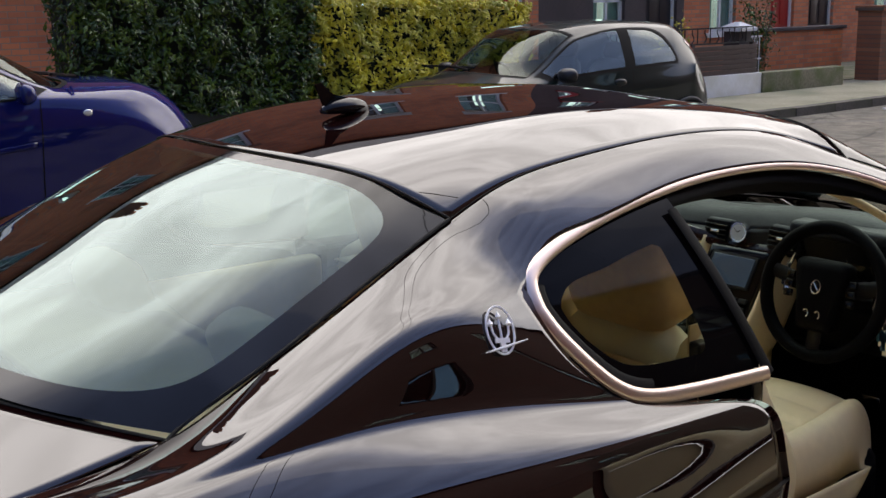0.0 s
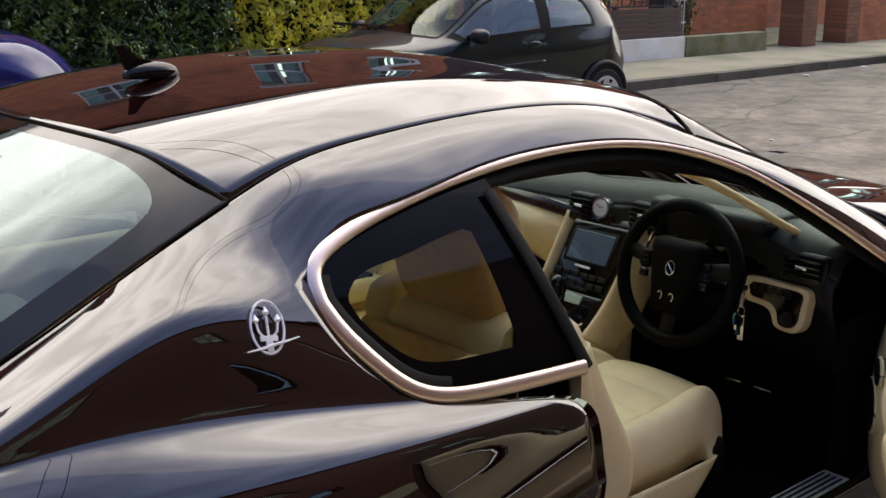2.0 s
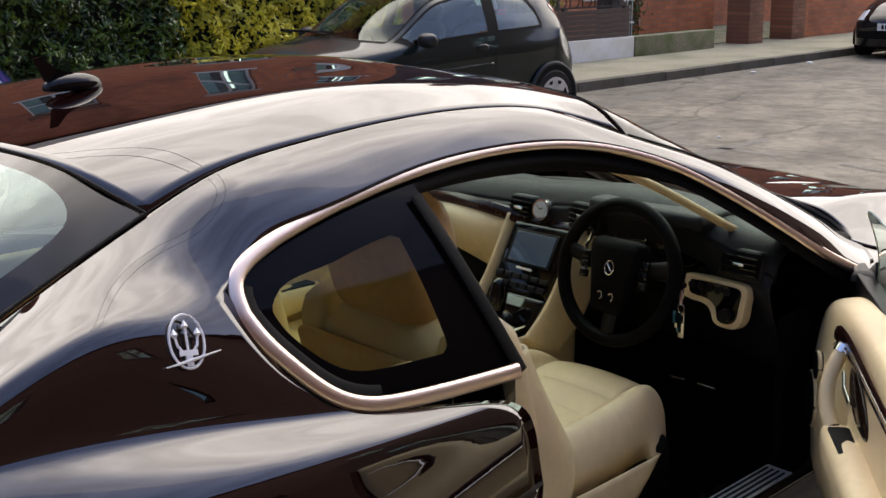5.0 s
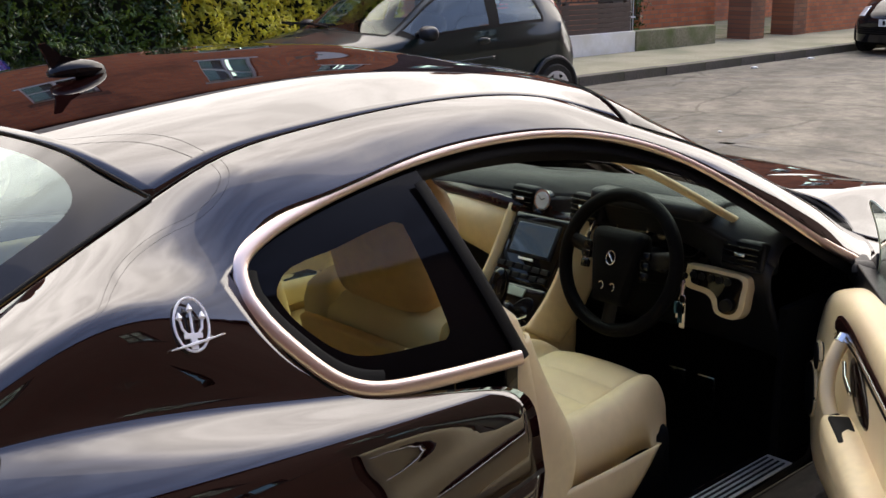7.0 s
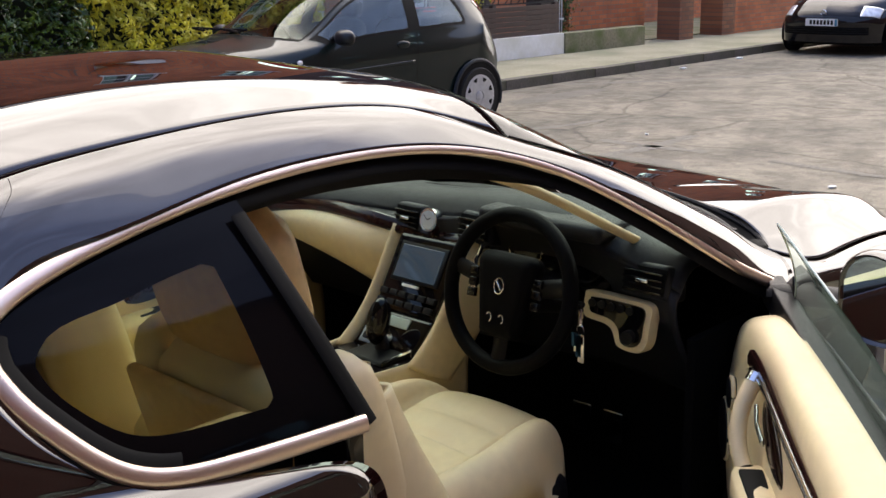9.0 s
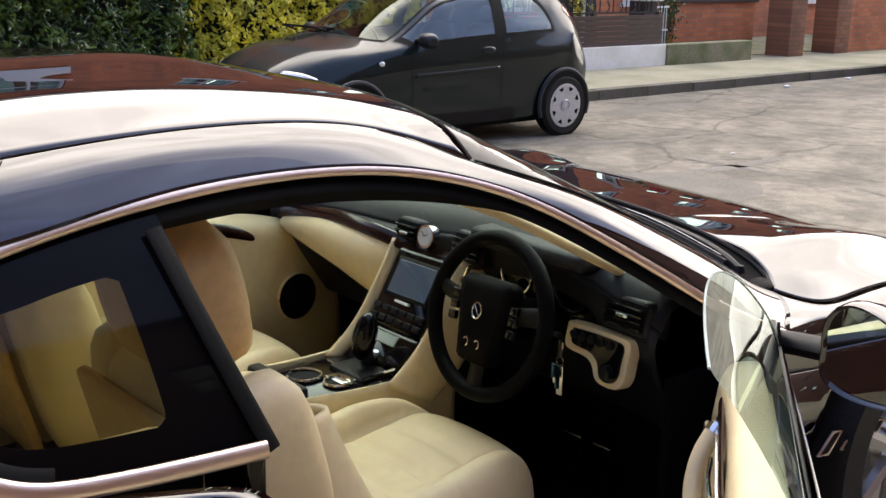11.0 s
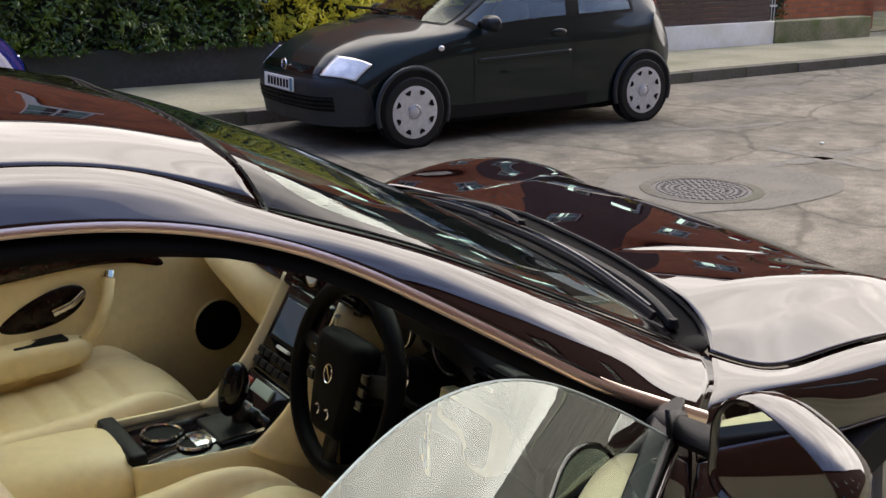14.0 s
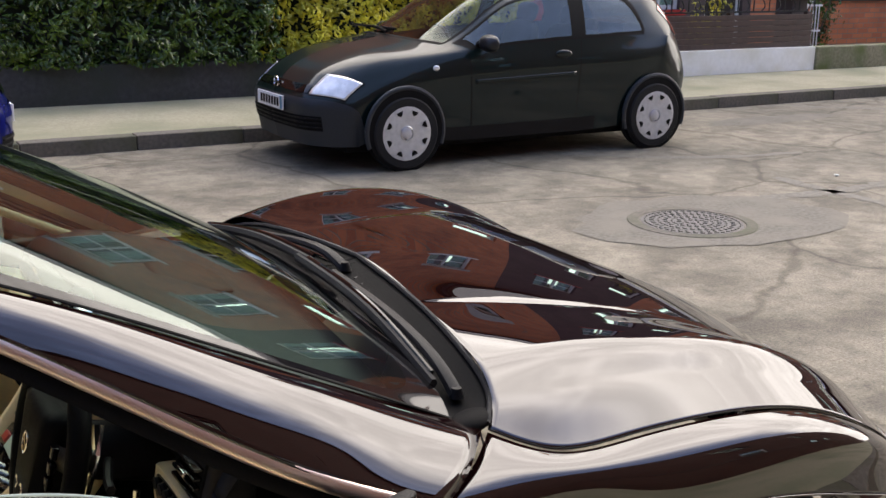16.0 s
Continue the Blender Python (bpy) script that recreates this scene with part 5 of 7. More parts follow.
# emblem on the pillar: an oval ring, three upright prongs and a slanting dash, as plain shapes
SILVER = material("silver_lettering", (0.88, 0.88, 0.90), 0.4, 0.1)
emblem = part("emblem", tube([(0.027 * math.cos(a), 0.040 * math.sin(a), 0.0) for a in np.linspace(0, 2 * math.pi, 40)[:-1]], 0.0022, 6, closed=True), SILVER, car, "silver oval emblem on the roof pillar", smooth=True)
emblem.matrix_local = look((-0.632, -0.8232, 1.0889), (-0.632, -0.0232, 0.6389)) @ Matrix.Rotation(radians(-10), 4, "Z")
for x, top in ((-0.018, 0.010), (0.0, 0.022), (0.018, 0.010)):
    path = [(x, -0.014, 0), (x, top, 0)] if x == 0 else [(x * 0.5, -0.014, 0), (x * 0.85, -0.006, 0), (x, top, 0)]
    part("prong", tube(path, 0.0022, 6), SILVER, emblem, smooth=True)
    part("point", tube([(x, top - 0.004, 0), (x, top, 0), (x * 1.03, top + 0.010, 0)], 0.0058, 6, taper=lambda t: 0.35 if t < 0.2 else (1.0 if t < 0.7 else 0.08)), SILVER, emblem)
boxed("bar", SILVER, emblem, -0.014, 0.014, -0.021, -0.013, -0.002, 0.002)
boxed("stem", SILVER, emblem, -0.005, 0.005, -0.037, -0.021, -0.002, 0.002)
part("dash", tube([(-0.038, -0.037, 0.002), (0.0, -0.029, 0.002), (0.050, -0.017, 0.002)], 0.0028, 6, taper=lambda t: 0.35 + 2.6 * t * (1 - t)), SILVER, emblem, smooth=True)


def car_wheel(parent, x, y, r, w, rim_mat, side, name="wheel"):
    """A tyre and a spoked rim on the given side (-1 right, 1 left)."""
    tyre = part(name, lathe([(r * 0.66, -w / 2), (r * 0.93, -w / 2), (r, -w * 0.36), (r, w * 0.36), (r * 0.93, w / 2), (r * 0.66, w / 2), (r * 0.66, -w / 2)], 48), RUBBER, parent, smooth=True)
    tyre.location = (x, y, r)
    part("rim", lathe([(0.0, side * w * 0.30), (r * 0.15, side * w * 0.32), (r * 0.2, side * w * 0.22), (r * 0.62, side * w * 0.30), (r * 0.68, side * w * 0.46), (r * 0.68, -side * w * 0.4)], 40), rim_mat, tyre, smooth=True)
    for k in range(7):
        a = 2 * math.pi * k / 7
        part("spoke", tube([(r * 0.15 * math.cos(a), side * w * 0.38, r * 0.15 * math.sin(a)), (r * 0.66 * math.cos(a), side * w * 0.42, r * 0.66 * math.sin(a))], r * 0.06, 6), rim_mat, tyre, smooth=True)
    return tyre


ALLOY = material("silver_alloy", (0.55, 0.55, 0.56), 0.3, 0.9)
for x in (-0.99, 1.95):
    for s in (-1, 1):
        car_wheel(car, x, s * 0.80, 0.345, 0.25, ALLOY, s)


# the doors are shaped shut; the driver's is then swung open about its hinge
def side_door(s):
    name = "driver_door" if s < 0 else "passenger_door"
    a0 = [(0.003, 0.888, 0.872), (0.4, 0.893, 0.862), (0.8, 0.895, 0.842), (1.1, 0.896, 0.82), (1.33, 0.896, 0.79)]
    a1 = [(0.003, 0.910, 0.815), (0.4, 0.908, 0.80), (0.8, 0.905, 0.78), (1.1, 0.902, 0.765), (1.33, 0.900, 0.745)]
    a2 = [(0.003, 0.922, 0.70), (0.4, 0.918, 0.68), (0.8, 0.912, 0.66), (1.1, 0.908, 0.65), (1.33, 0.905, 0.64)]
    a3 = [(0.003, 0.875, 0.34), (0.4, 0.87, 0.32), (0.8, 0.868, 0.31), (1.1, 0.868, 0.31), (1.33, 0.868, 0.31)]
    d = sheet(name, loft([mirrored(q, s) for q in (a0, a1, a2, a3)], 40, 24), PAINT, car, MID, label="open cherry black door with cream leather lining" if s < 0 else "closed cherry black door with cream leather lining")
    # lining, with a padded top
    c0 = [(0.01, 0.845, 0.870), (0.4, 0.850, 0.862), (0.8, 0.852, 0.845), (1.0, 0.85, 0.825), (1.10, 0.845, 0.80)]
    c1 = [(0.01, 0.775, 0.855), (0.4, 0.780, 0.848), (0.8, 0.785, 0.832), (1.0, 0.79, 0.812), (1.12, 0.80, 0.785)]
    c2 = [(0.01, 0.765, 0.77), (0.4, 0.768, 0.765), (0.8, 0.775, 0.755), (1.05, 0.765, 0.725), (1.20, 0.78, 0.70)]
    c3 = [(0.01, 0.775, 0.60), (0.4, 0.760, 0.60), (0.8, 0.760, 0.59), (1.1, 0.755, 0.57), (1.29, 0.78, 0.55)]
    c4 = [(0.01, 0.79, 0.36), (0.4, 0.785, 0.345), (0.8, 0.78, 0.335), (1.1, 0.77, 0.33), (1.31, 0.79, 0.33)]
    sheet("lining", loft([mirrored(q, s) for q in (c0, c1, c2, c3, c4)], 40, 40), CREAM, d, (0.6, s * 2.0, 0.6), 0.004, label="cream leather door lining")
    boxed("window_slot", BLACK, d, 0.01, 1.26, min(s * 0.845, s * 0.888), max(s * 0.845, s * 0.888), 0.78, 0.845, 0.006)
    boxed("door_edge", GLOSS, d, 0.003, 0.02, min(s * 0.79, s * 0.90), max(s * 0.79, s * 0.90), 0.35, 0.86, 0.004)
    # dark wood sweep, pull handle, release, pocket, speaker
    sw = spline(mirrored([(0.03, 0.772, 0.775), (0.30, 0.762, 0.790), (0.58, 0.762, 0.797), (0.82, 0.768, 0.785), (0.95, 0.775, 0.750), (1.02, 0.784, 0.705)] if s < 0 else [(0.03, 0.774, 0.785), (0.30, 0.766, 0.812), (0.58, 0.766, 0.828), (0.78, 0.768, 0.822), (0.92, 0.770, 0.785), (1.02, 0.776, 0.722)], s), 40)
    strip = part("wood_strip", tube(sw, 0.020, 10, 0.35, up=(0, 1, 0), taper=(lambda t: 0.55 + 0.9 * t ** 3) if s < 0 else (lambda t: 0.4 + 1.3 * math.sin(math.pi * min(1, t * 1.02)) * (1 - 0.35 * t))), WOOD, d, "dark burr wood strip", smooth=True)
    if s < 0:
        part("strip_edge", tube([(x, y - s * 0.006, z - 0.014 - 0.012 * (k / 39) ** 3) for k, (x, y, z) in enumerate(sw)], 0.0028, 6), BRIGHT, strip, smooth=True)
    hp = spline(mirrored([(0.80, 0.765, 0.775), (0.775, 0.735, 0.72), (0.735, 0.725, 0.65), (0.68, 0.745, 0.59)], s), 24)
    part("pull_handle", tube(hp, 0.017, 10), CREAM, d, "cream leather pull handle", smooth=True)
    part("handle_cap", tube([hp[0], hp[1], hp[2]], 0.0185, 10), BRIGHT, d, smooth=True)
    part("handle_foot", tube([hp[-5], hp[-3], hp[-1]], 0.0185, 10, taper=lambda t: 1 - 0.5 * t), GLOSS, d, smooth=True)
    bm = bmesh.new()
    bmesh.ops.create_uvsphere(bm, u_segments=24, v_segments=12, radius=1)
    for v in bm.verts:
        v.co = Vector((0.62 + v.co.x * 0.115, s * (0.768 + v.co.y * 0.01), 0.705 + v.co.z * (0.044 + 0.012 * v.co.x) + v.co.x * 0.026))
    part("release_panel", bm, WOOD_BLACK, d, "dark wood release panel", smooth=True)
    part("release_lever", tube([(0.64, s * 0.752, 0.700), (0.69, s * 0.748, 0.716), (0.725, s * 0.752, 0.738)], 0.009, 8, 0.5, up=(0, 1, 0)), BRIGHT, d, smooth=True)
    cushion("armrest", CREAM, d, 0.22, 0.72, min(s * 0.70, s * 0.79), max(s * 0.70, s * 0.79), 0.56, 0.635, 0.01, label="cream leather armrest")
    boxed("switch_panel", SEAL, d, 0.52, 0.66, min(s * 0.715, s * 0.76), max(s * 0.715, s * 0.76), 0.630, 0.642, 0.006)
    for rr, x, z in ((0.068, 1.10, 0.53), (0.034, 1.04, 0.64)) if s < 0 else ((0.072, 1.10, 0.565),):
        m = Matrix.Translation((x, s * 0.765, z))
        part("speaker", disc(bmesh.new(), rr, -0.020, 0.020, 36, m), BLACK, d, "round black speaker grille", smooth=True)
        part("speaker_rim", tube([(x + rr * math.cos(a), s * 0.752, z + rr * math.sin(a)) for a in np.linspace(0, 2 * math.pi, 36)[:-1]], 0.005, 6, closed=True), CREAM, d, smooth=True)
    sheet("kick_strip", loft([mirrored(q, s) for q in ([(0.15, 0.776, 0.47), (0.6, 0.772, 0.475), (1.0, 0.785, 0.50)], [(0.15, 0.755, 0.44), (0.6, 0.752, 0.445), (0.98, 0.77, 0.45)], [(0.15, 0.77, 0.37), (0.6, 0.765, 0.37), (0.98, 0.78, 0.37)])], 20, 12), CREAM, d, (0.6, s * 2, 0.5))
    # glass
    top = [p for p in spline(mirrored(TOP, s), 140) if 0.0 < p[0] < 1.13]
    rows = []
    for p in top:
        z0, zt = 0.80, p[2] - 0.012
        if s < 0:
            zt -= 0.055
        rows.append([(p[0], s * (0.877 - 0.3 * (z - 0.86) - 0.75 * max(z - 0.86, 0) ** 2), z) for z in np.linspace(z0, zt, 14)])
    g = sheet("door_glass", np.array(rows), WINDOW, d, MID, 0.0, label="clear frameless door window")
    g.visible_shadow = False
    part("glass_edge", tube([r[-1] for r in rows], 0.0018, 6), GLASS_EDGE, d, "pale ground edge of the door glass", smooth=True)
    # mirror
    mb = d

    # rounded triangle of the mirror's face, seen from behind with the door open
    face = [(-1.112, 0.865), (-1.118, 0.935), (-1.155, 0.966), (-1.215, 0.953), (-1.280, 0.915), (-1.324, 0.860), (-1.305, 0.798), (-1.235, 0.778), (-1.150, 0.788), (-1.116, 0.815), (-1.112, 0.865)]
    fx = spline([(0, a, b) for a, b in face], 49)[:-1]
    shut = Matrix.Translation((1.30, -0.86, 0)) @ Matrix.Rotation(radians(-37), 4, "Z") @ Matrix.Translation((-1.30, 0.86, 0))

    def shape(steps, close):
        bm = bmesh.new()
        rings = []
        for x, k in steps:
            ring = []
            for _, a, b in fx:
                p = shut @ Vector((x + 0.01 - 0.16 * (a + 1.112), -1.21 + (a + 1.21) * k, 0.866 + (b - 0.866) * k))
                ring.append(bm.verts.new((p.x, p.y if s < 0 else -p.y, p.z)))
            rings.append(ring)
        for a, b in zip(rings, rings[1:]):
            for q in range(48):
                bm.faces.new((a[q], a[(q + 1) % 48], b[(q + 1) % 48], b[q]))
        if close:
            bm.faces.new(rings[-1])
        bmesh.ops.recalc_face_normals(bm, faces=bm.faces)
        return bm

    part("mirror_shell", shape([(1.128, 0.955), (1.118, 0.97), (1.116, 1.02), (1.124, 1.05), (1.150, 1.06), (1.190, 0.98), (1.225, 0.80), (1.248, 0.55), (1.258, 0.28), (1.260, 0.05)], True), PAINT, mb, "glossy cherry black mirror shell", smooth=True, sharp=70)
    part("mirror_glass", shape([(1.1272, 0.96)], True), MIRROR, mb, "mirror glass", smooth=True)
    st = [shut @ Vector(p) for p in ((1.20, -0.93, 0.825), (1.19, -1.02, 0.840), (1.175, -1.13, 0.855))]
    part("mirror_stalk", tube([(p.x, p.y if s < 0 else -p.y, p.z) for p in st], 0.034, 10, 0.7), BLACK, mb, smooth=True)
    sheet("mirror_base", loft([mirrored(q, s) for q in ([(1.08, 0.880, 0.895), (1.20, 0.890, 0.845), (1.30, 0.893, 0.80)], [(1.08, 0.892, 0.80), (1.20, 0.898, 0.80), (1.31, 0.898, 0.785)])], 10, 4), BLACK, d, MID, 0.006)
    if s > 0:
        # the lining stands further in on this side, turned a little towards the seat
        for c in d.children:
            if c.name.split(".")[0] in ("lining", "wood_strip", "pull_handle", "handle_cap", "handle_foot", "release_panel", "release_lever", "armrest", "switch_panel", "speaker", "speaker_rim", "kick_strip"):
                c.matrix_local = Matrix.Translation((0.02, -0.262, 0.008)) @ Matrix.Rotation(0.12, 4, "Z")
    if s < 0:
        hinge = Vector((1.30, -0.86, 0))
        d.matrix_local = Matrix.Translation(hinge) @ Matrix.Rotation(radians(DOOR_OPEN), 4, "Z") @ Matrix.Translation(-hinge)
    return d


DOOR_OPEN = 37
side_door(-1)
side_door(1)


# ---- inside the sports car ----
# floor, bulkhead, tunnel, roof lining
boxed("floor_pan", CARPET, car, -1.9, 1.45, -0.80, 0.80, 0.17, 0.22, label="black carpeted floor")
boxed("bulkhead", CARPET, car, 1.30, 1.36, -0.84, 0.84, 0.20, 0.80)
boxed("boot_floor", CARPET, car, -2.0, -1.05, -0.60, 0.60, 0.80, 0.82)
for s in (-1, 1):
    boxed("side_lining", BLACK_LEATHER, car, -1.9, -0.03, min(s * 0.72, s * 0.74), max(s * 0.72, s * 0.74), 0.22, 0.86)
    boxed("kick_panel", CARPET, car, 1.02, 1.36, min(s * 0.82, s * 0.84), max(s * 0.82, s * 0.84), 0.22, 0.74)
    pil = spline(mirrored([(1.30, 0.775, 0.84), (1.05, 0.735, 0.985), (0.82, 0.685, 1.105), (0.62, 0.625, 1.165), (0.40, 0.58, 1.195), (0.10, 0.565, 1.200), (-0.12, 0.57, 1.180)], s), 24)
    part("pillar_lining", ribbon(pil, [(-0.4, -s, 0.2)] * 24, 0.028, 0.012, 5), CREAM, car, "cream pillar lining", smooth=True)
    part("pillar_inside", ribbon([Vector(p) + Vector((0, s * 0.004, -0.016)) for p in pil], [(-0.2, -s, 0)] * 24, 0.030, 0.008, 4), BLACK, car, smooth=True)
lin = loft(both([[(x, w * 0.97, z - 0.035) for x, w, z in r] for r in (R3, R2, R15, R12, R1)]), 30, 21)
sheet("roof_lining", lin, CREAM, car, (0, 0, 3), 0.006, label="cream roof lining")

# dashboard: black padded top, wood strip, cream passenger panel
D0 = [(1.42, -0.78, 0.80), (1.43, -0.4, 0.865), (1.44, 0.0, 0.885), (1.43, 0.4, 0.865), (1.42, 0.78, 0.80)]
D1 = [(1.20, -0.80, 0.875), (1.22, -0.42, 0.965), (1.22, 0.0, 0.945), (1.22, 0.4, 0.935), (1.20, 0.78, 0.875)]
D2 = [(1.06, -0.80, 0.885), (1.03, -0.45, 0.985), (1.06, 0.0, 0.955), (1.07, 0.4, 0.925), (1.06, 0.78, 0.865)]
D3 = [(1.02, -0.80, 0.840), (0.985, -0.45, 0.945), (1.02, 0.0, 0.905), (1.03, 0.4, 0.885), (1.03, 0.78, 0.835)]
dash = sheet("dashboard", loft([D0, D1, D2, D3], 60, 30), BLACK_LEATHER, car, (1.2, 0, 0.6), 0.006, label="black leather dashboard with cream and dark wood facings")
E1 = [(1.00, -0.80, 0.815), (1.03, -0.45, 0.86), (1.0, 0.0, 0.860), (0.985, 0.4, 0.868), (1.02, 0.76, 0.810)]
E2 = [(1.04, -0.80, 0.70), (1.12, -0.45, 0.70), (1.06, 0.0, 0.70), (1.05, 0.4, 0.70), (1.07, 0.76, 0.69)]
E3 = [(1.15, -0.80, 0.55), (1.2, -0.45, 0.55), (1.15, 0.0, 0.55), (1.16, 0.4, 0.56), (1.16, 0.76, 0.56)]
sheet("dash_front", loft([D3, E1, E2, E3], 60, 24), BLACK_LEATHER, dash, (1.4, 0, 0.7), 0.006)
P0 = [(1.005, 0.70, 0.822), (0.975, 0.55, 0.853), (0.955, 0.38, 0.873), (0.945, 0.20, 0.868), (0.955, 0.125, 0.858)]
P1 = [(0.965, 0.71, 0.80), (0.925, 0.55, 0.82), (0.905, 0.38, 0.83), (0.900, 0.20, 0.81), (0.93, 0.120, 0.80)]
P2 = [(0.985, 0.71, 0.765), (0.945, 0.55, 0.765), (0.93, 0.38, 0.745), (0.93, 0.20, 0.705), (0.95, 0.135, 0.675)]
P3 = [(1.06, 0.71, 0.74), (1.04, 0.55, 0.735), (1.02, 0.38, 0.71), (1.0, 0.20, 0.665), (1.0, 0.14, 0.64)]
sheet("glovebox_panel", loft([P0, P1, P2, P3], 40, 24), CREAM, dash, (1.3, 0.4, 0.6), 0.005, label="cream leather passenger panel").location = (0.02, -0.06, 0.012)
wd = spline([(1.0, 0.74, 0.828), (0.972, 0.55, 0.862), (0.955, 0.38, 0.884), (0.945, 0.20, 0.882), (0.97, 0.08, 0.862), (0.985, -0.02, 0.850), (0.99, -0.20, 0.868)], 40)
part("wood_strip", ribbon(wd, [(-1, 0, 0.7)] * 40, 0.040, 0.008, 5), WOOD, dash, "dark burr wood strip", smooth=True).location = (0.015, -0.055, 0.006)
for k, (y, z, x, w) in enumerate(((0.030, 0.894, 1.005, 0.045), (-0.215, 0.905, 1.0, 0.05), (-0.715, 0.858, 1.015, 0.055))):
    hood = Matrix.Translation((x, y, z)) @ Matrix.Rotation(radians(14), 4, "Y")
    bm = box(bmesh.new(), -0.012, 0.075, -w - 0.008, w + 0.008, -0.040, 0.040, 0.014)
    for v in bm.verts:
        v.co.y *= 1 - 0.14 * max(0.0, v.co.z / 0.04)
    bmesh.ops.transform(bm, matrix=hood, verts=bm.verts)
    vent = part("air_vent", bm, BLACK_LEATHER, dash, "hooded black air vent with slats", smooth=True)
    boxed("vent_throat", SEAL, vent, -0.0145, -0.010, -w, w, -0.030, 0.030, m=hood)
    for j in range(4):
        boxed("vent_slat", GLOSS, vent, -0.026, -0.010, -w + 0.004, w - 0.004, -0.025 + j * 0.0145, -0.020 + j * 0.0145, 0.001, m=hood @ Matrix.Rotation(radians(-8), 4, "Y"))
    boxed("vent_tab", BRIGHT, vent, -0.031, -0.024, -0.018, 0.014, -0.006, 0.002, 0.002, m=hood)
m = Matrix.Translation((0.995, -0.054, 0.902)) @ Matrix.Rotation(radians(90), 4, "Z") @ Matrix.Rotation(radians(12), 4, "X")
part("clock", disc(bmesh.new(), 0.031, -0.012, 0.012, 32, m), BRIGHT, dash, "round chrome clock", smooth=True)
part("clock_face", disc(bmesh.new(), 0.024, 0.012, 0.0145, 32, m), material("pale_dial", (0.55, 0.58, 0.62), 0.3), dash)
for a, ln in ((40, 0.018), (150, 0.013)):
    part("clock_hand", tube([(m @ Vector((0, 0.016, 0))), m @ Vector((ln * math.cos(radians(a)), 0.016, ln * math.sin(radians(a))))], 0.0012, 4), BLACK, dash)
# centre stack
SCREEN = bpy.data.materials.new("lit_display")
SCREEN.use_nodes = True
sb = SCREEN.node_tree.nodes["Principled BSDF"]
sb.inputs["Base Color"].default_value, sb.inputs["Roughness"].default_value = (0.01, 0.012, 0.02, 1), 0.1
sb.inputs["Emission Color"].default_value, sb.inputs["Emission Strength"].default_value = (0.10, 0.17, 0.26, 1), 0.10
stack = Matrix.Translation((0.922, -0.070, 0.757)) @ Matrix.Rotation(radians(30), 4, "Y")
boxed("stack_panel", GLOSS, dash, -0.01, 0.05, -0.112, 0.108, -0.098, 0.118, 0.012, "gloss black centre stack", m=stack)
boxed("display", SCREEN, dash, -0.016, -0.009, -0.075, 0.075, -0.005, 0.085, 0.002, "blue-lit display screen", m=stack)
boxed("display_rim", BLACK, dash, -0.013, -0.009, -0.086, 0.086, -0.014, 0.094, 0.004, m=stack)
for j in range(6):
    boxed("button", BLACK, dash, -0.017, -0.009, -0.098 + j * 0.034, -0.070 + j * 0.034, -0.056, -0.040, 0.002, m=stack)
for j in range(6):
    boxed("button", BLACK, dash, -0.017, -0.009, -0.098 + j * 0.034, -0.070 + j * 0.034, -0.082, -0.066, 0.002, m=stack)
boxed("label_strip", WHITE, dash, -0.017, -0.0095, -0.025, 0.03, -0.026, -0.019, m=stack)
climate = Matrix.Translation((0.838, -0.070, 0.640)) @ Matrix.Rotation(radians(42), 4, "Y")
boxed("stack_surround", CREAM, dash, 0.008, 0.05, -0.142, 0.138, -0.085, 0.060, 0.012, "cream leather surround of the climate panel", m=climate)
boxed("climate_panel", GLOSS, dash, -0.008, 0.02, -0.112, 0.108, -0.066, 0.048, 0.012, "gloss black climate panel", m=climate)
boxed("climate_display", material("grey_display", (0.35, 0.42, 0.36), 0.2), dash, -0.013, -0.007, -0.045, 0.045, 0.006, 0.034, 0.002, m=climate)
for j in range(3):
    boxed("button", material("red_switch", (0.35, 0.03, 0.02), 0.4) if j == 2 else BLACK, dash, -0.014, -0.007, 0.055, 0.085, -0.045 + j * 0.028, -0.027 + j * 0.028, 0.002, m=climate)
    part("knob", disc(bmesh.new(), 0.013, -0.012, 0.012, 20, climate @ Matrix.Translation((-0.012, -0.06 + j * 0.045, -0.032)) @ Matrix.Rotation(radians(90), 4, "Z")), BRIGHT, dash, smooth=True)
for s0, s1 in ((0.112, 0.155), (-0.155, -0.112)):
    mid, far = (s0 + s1) / 2, s1 if s0 > 0 else s0
    near = s0 if s0 > 0 else s1
    line = [(0.990, 0.868), (0.945, 0.785), (0.895, 0.705), (0.845, 0.645), (0.770, 0.585)]
    col = loft([[(x + 0.004, near - 0.072, z) for x, z in line], [(x - 0.022, mid - 0.072, z + 0.014) for x, z in line], [(x + 0.012, far - 0.072, z - 0.008) for x, z in line], [(x + 0.10, far * 1.04 - 0.072, z - 0.05) for x, z in line]], 30, 14)
    sheet("stack_flank", col, CREAM, dash, (1.2, 0, 0.6), 0.01, label="cream leather side of the centre stack")
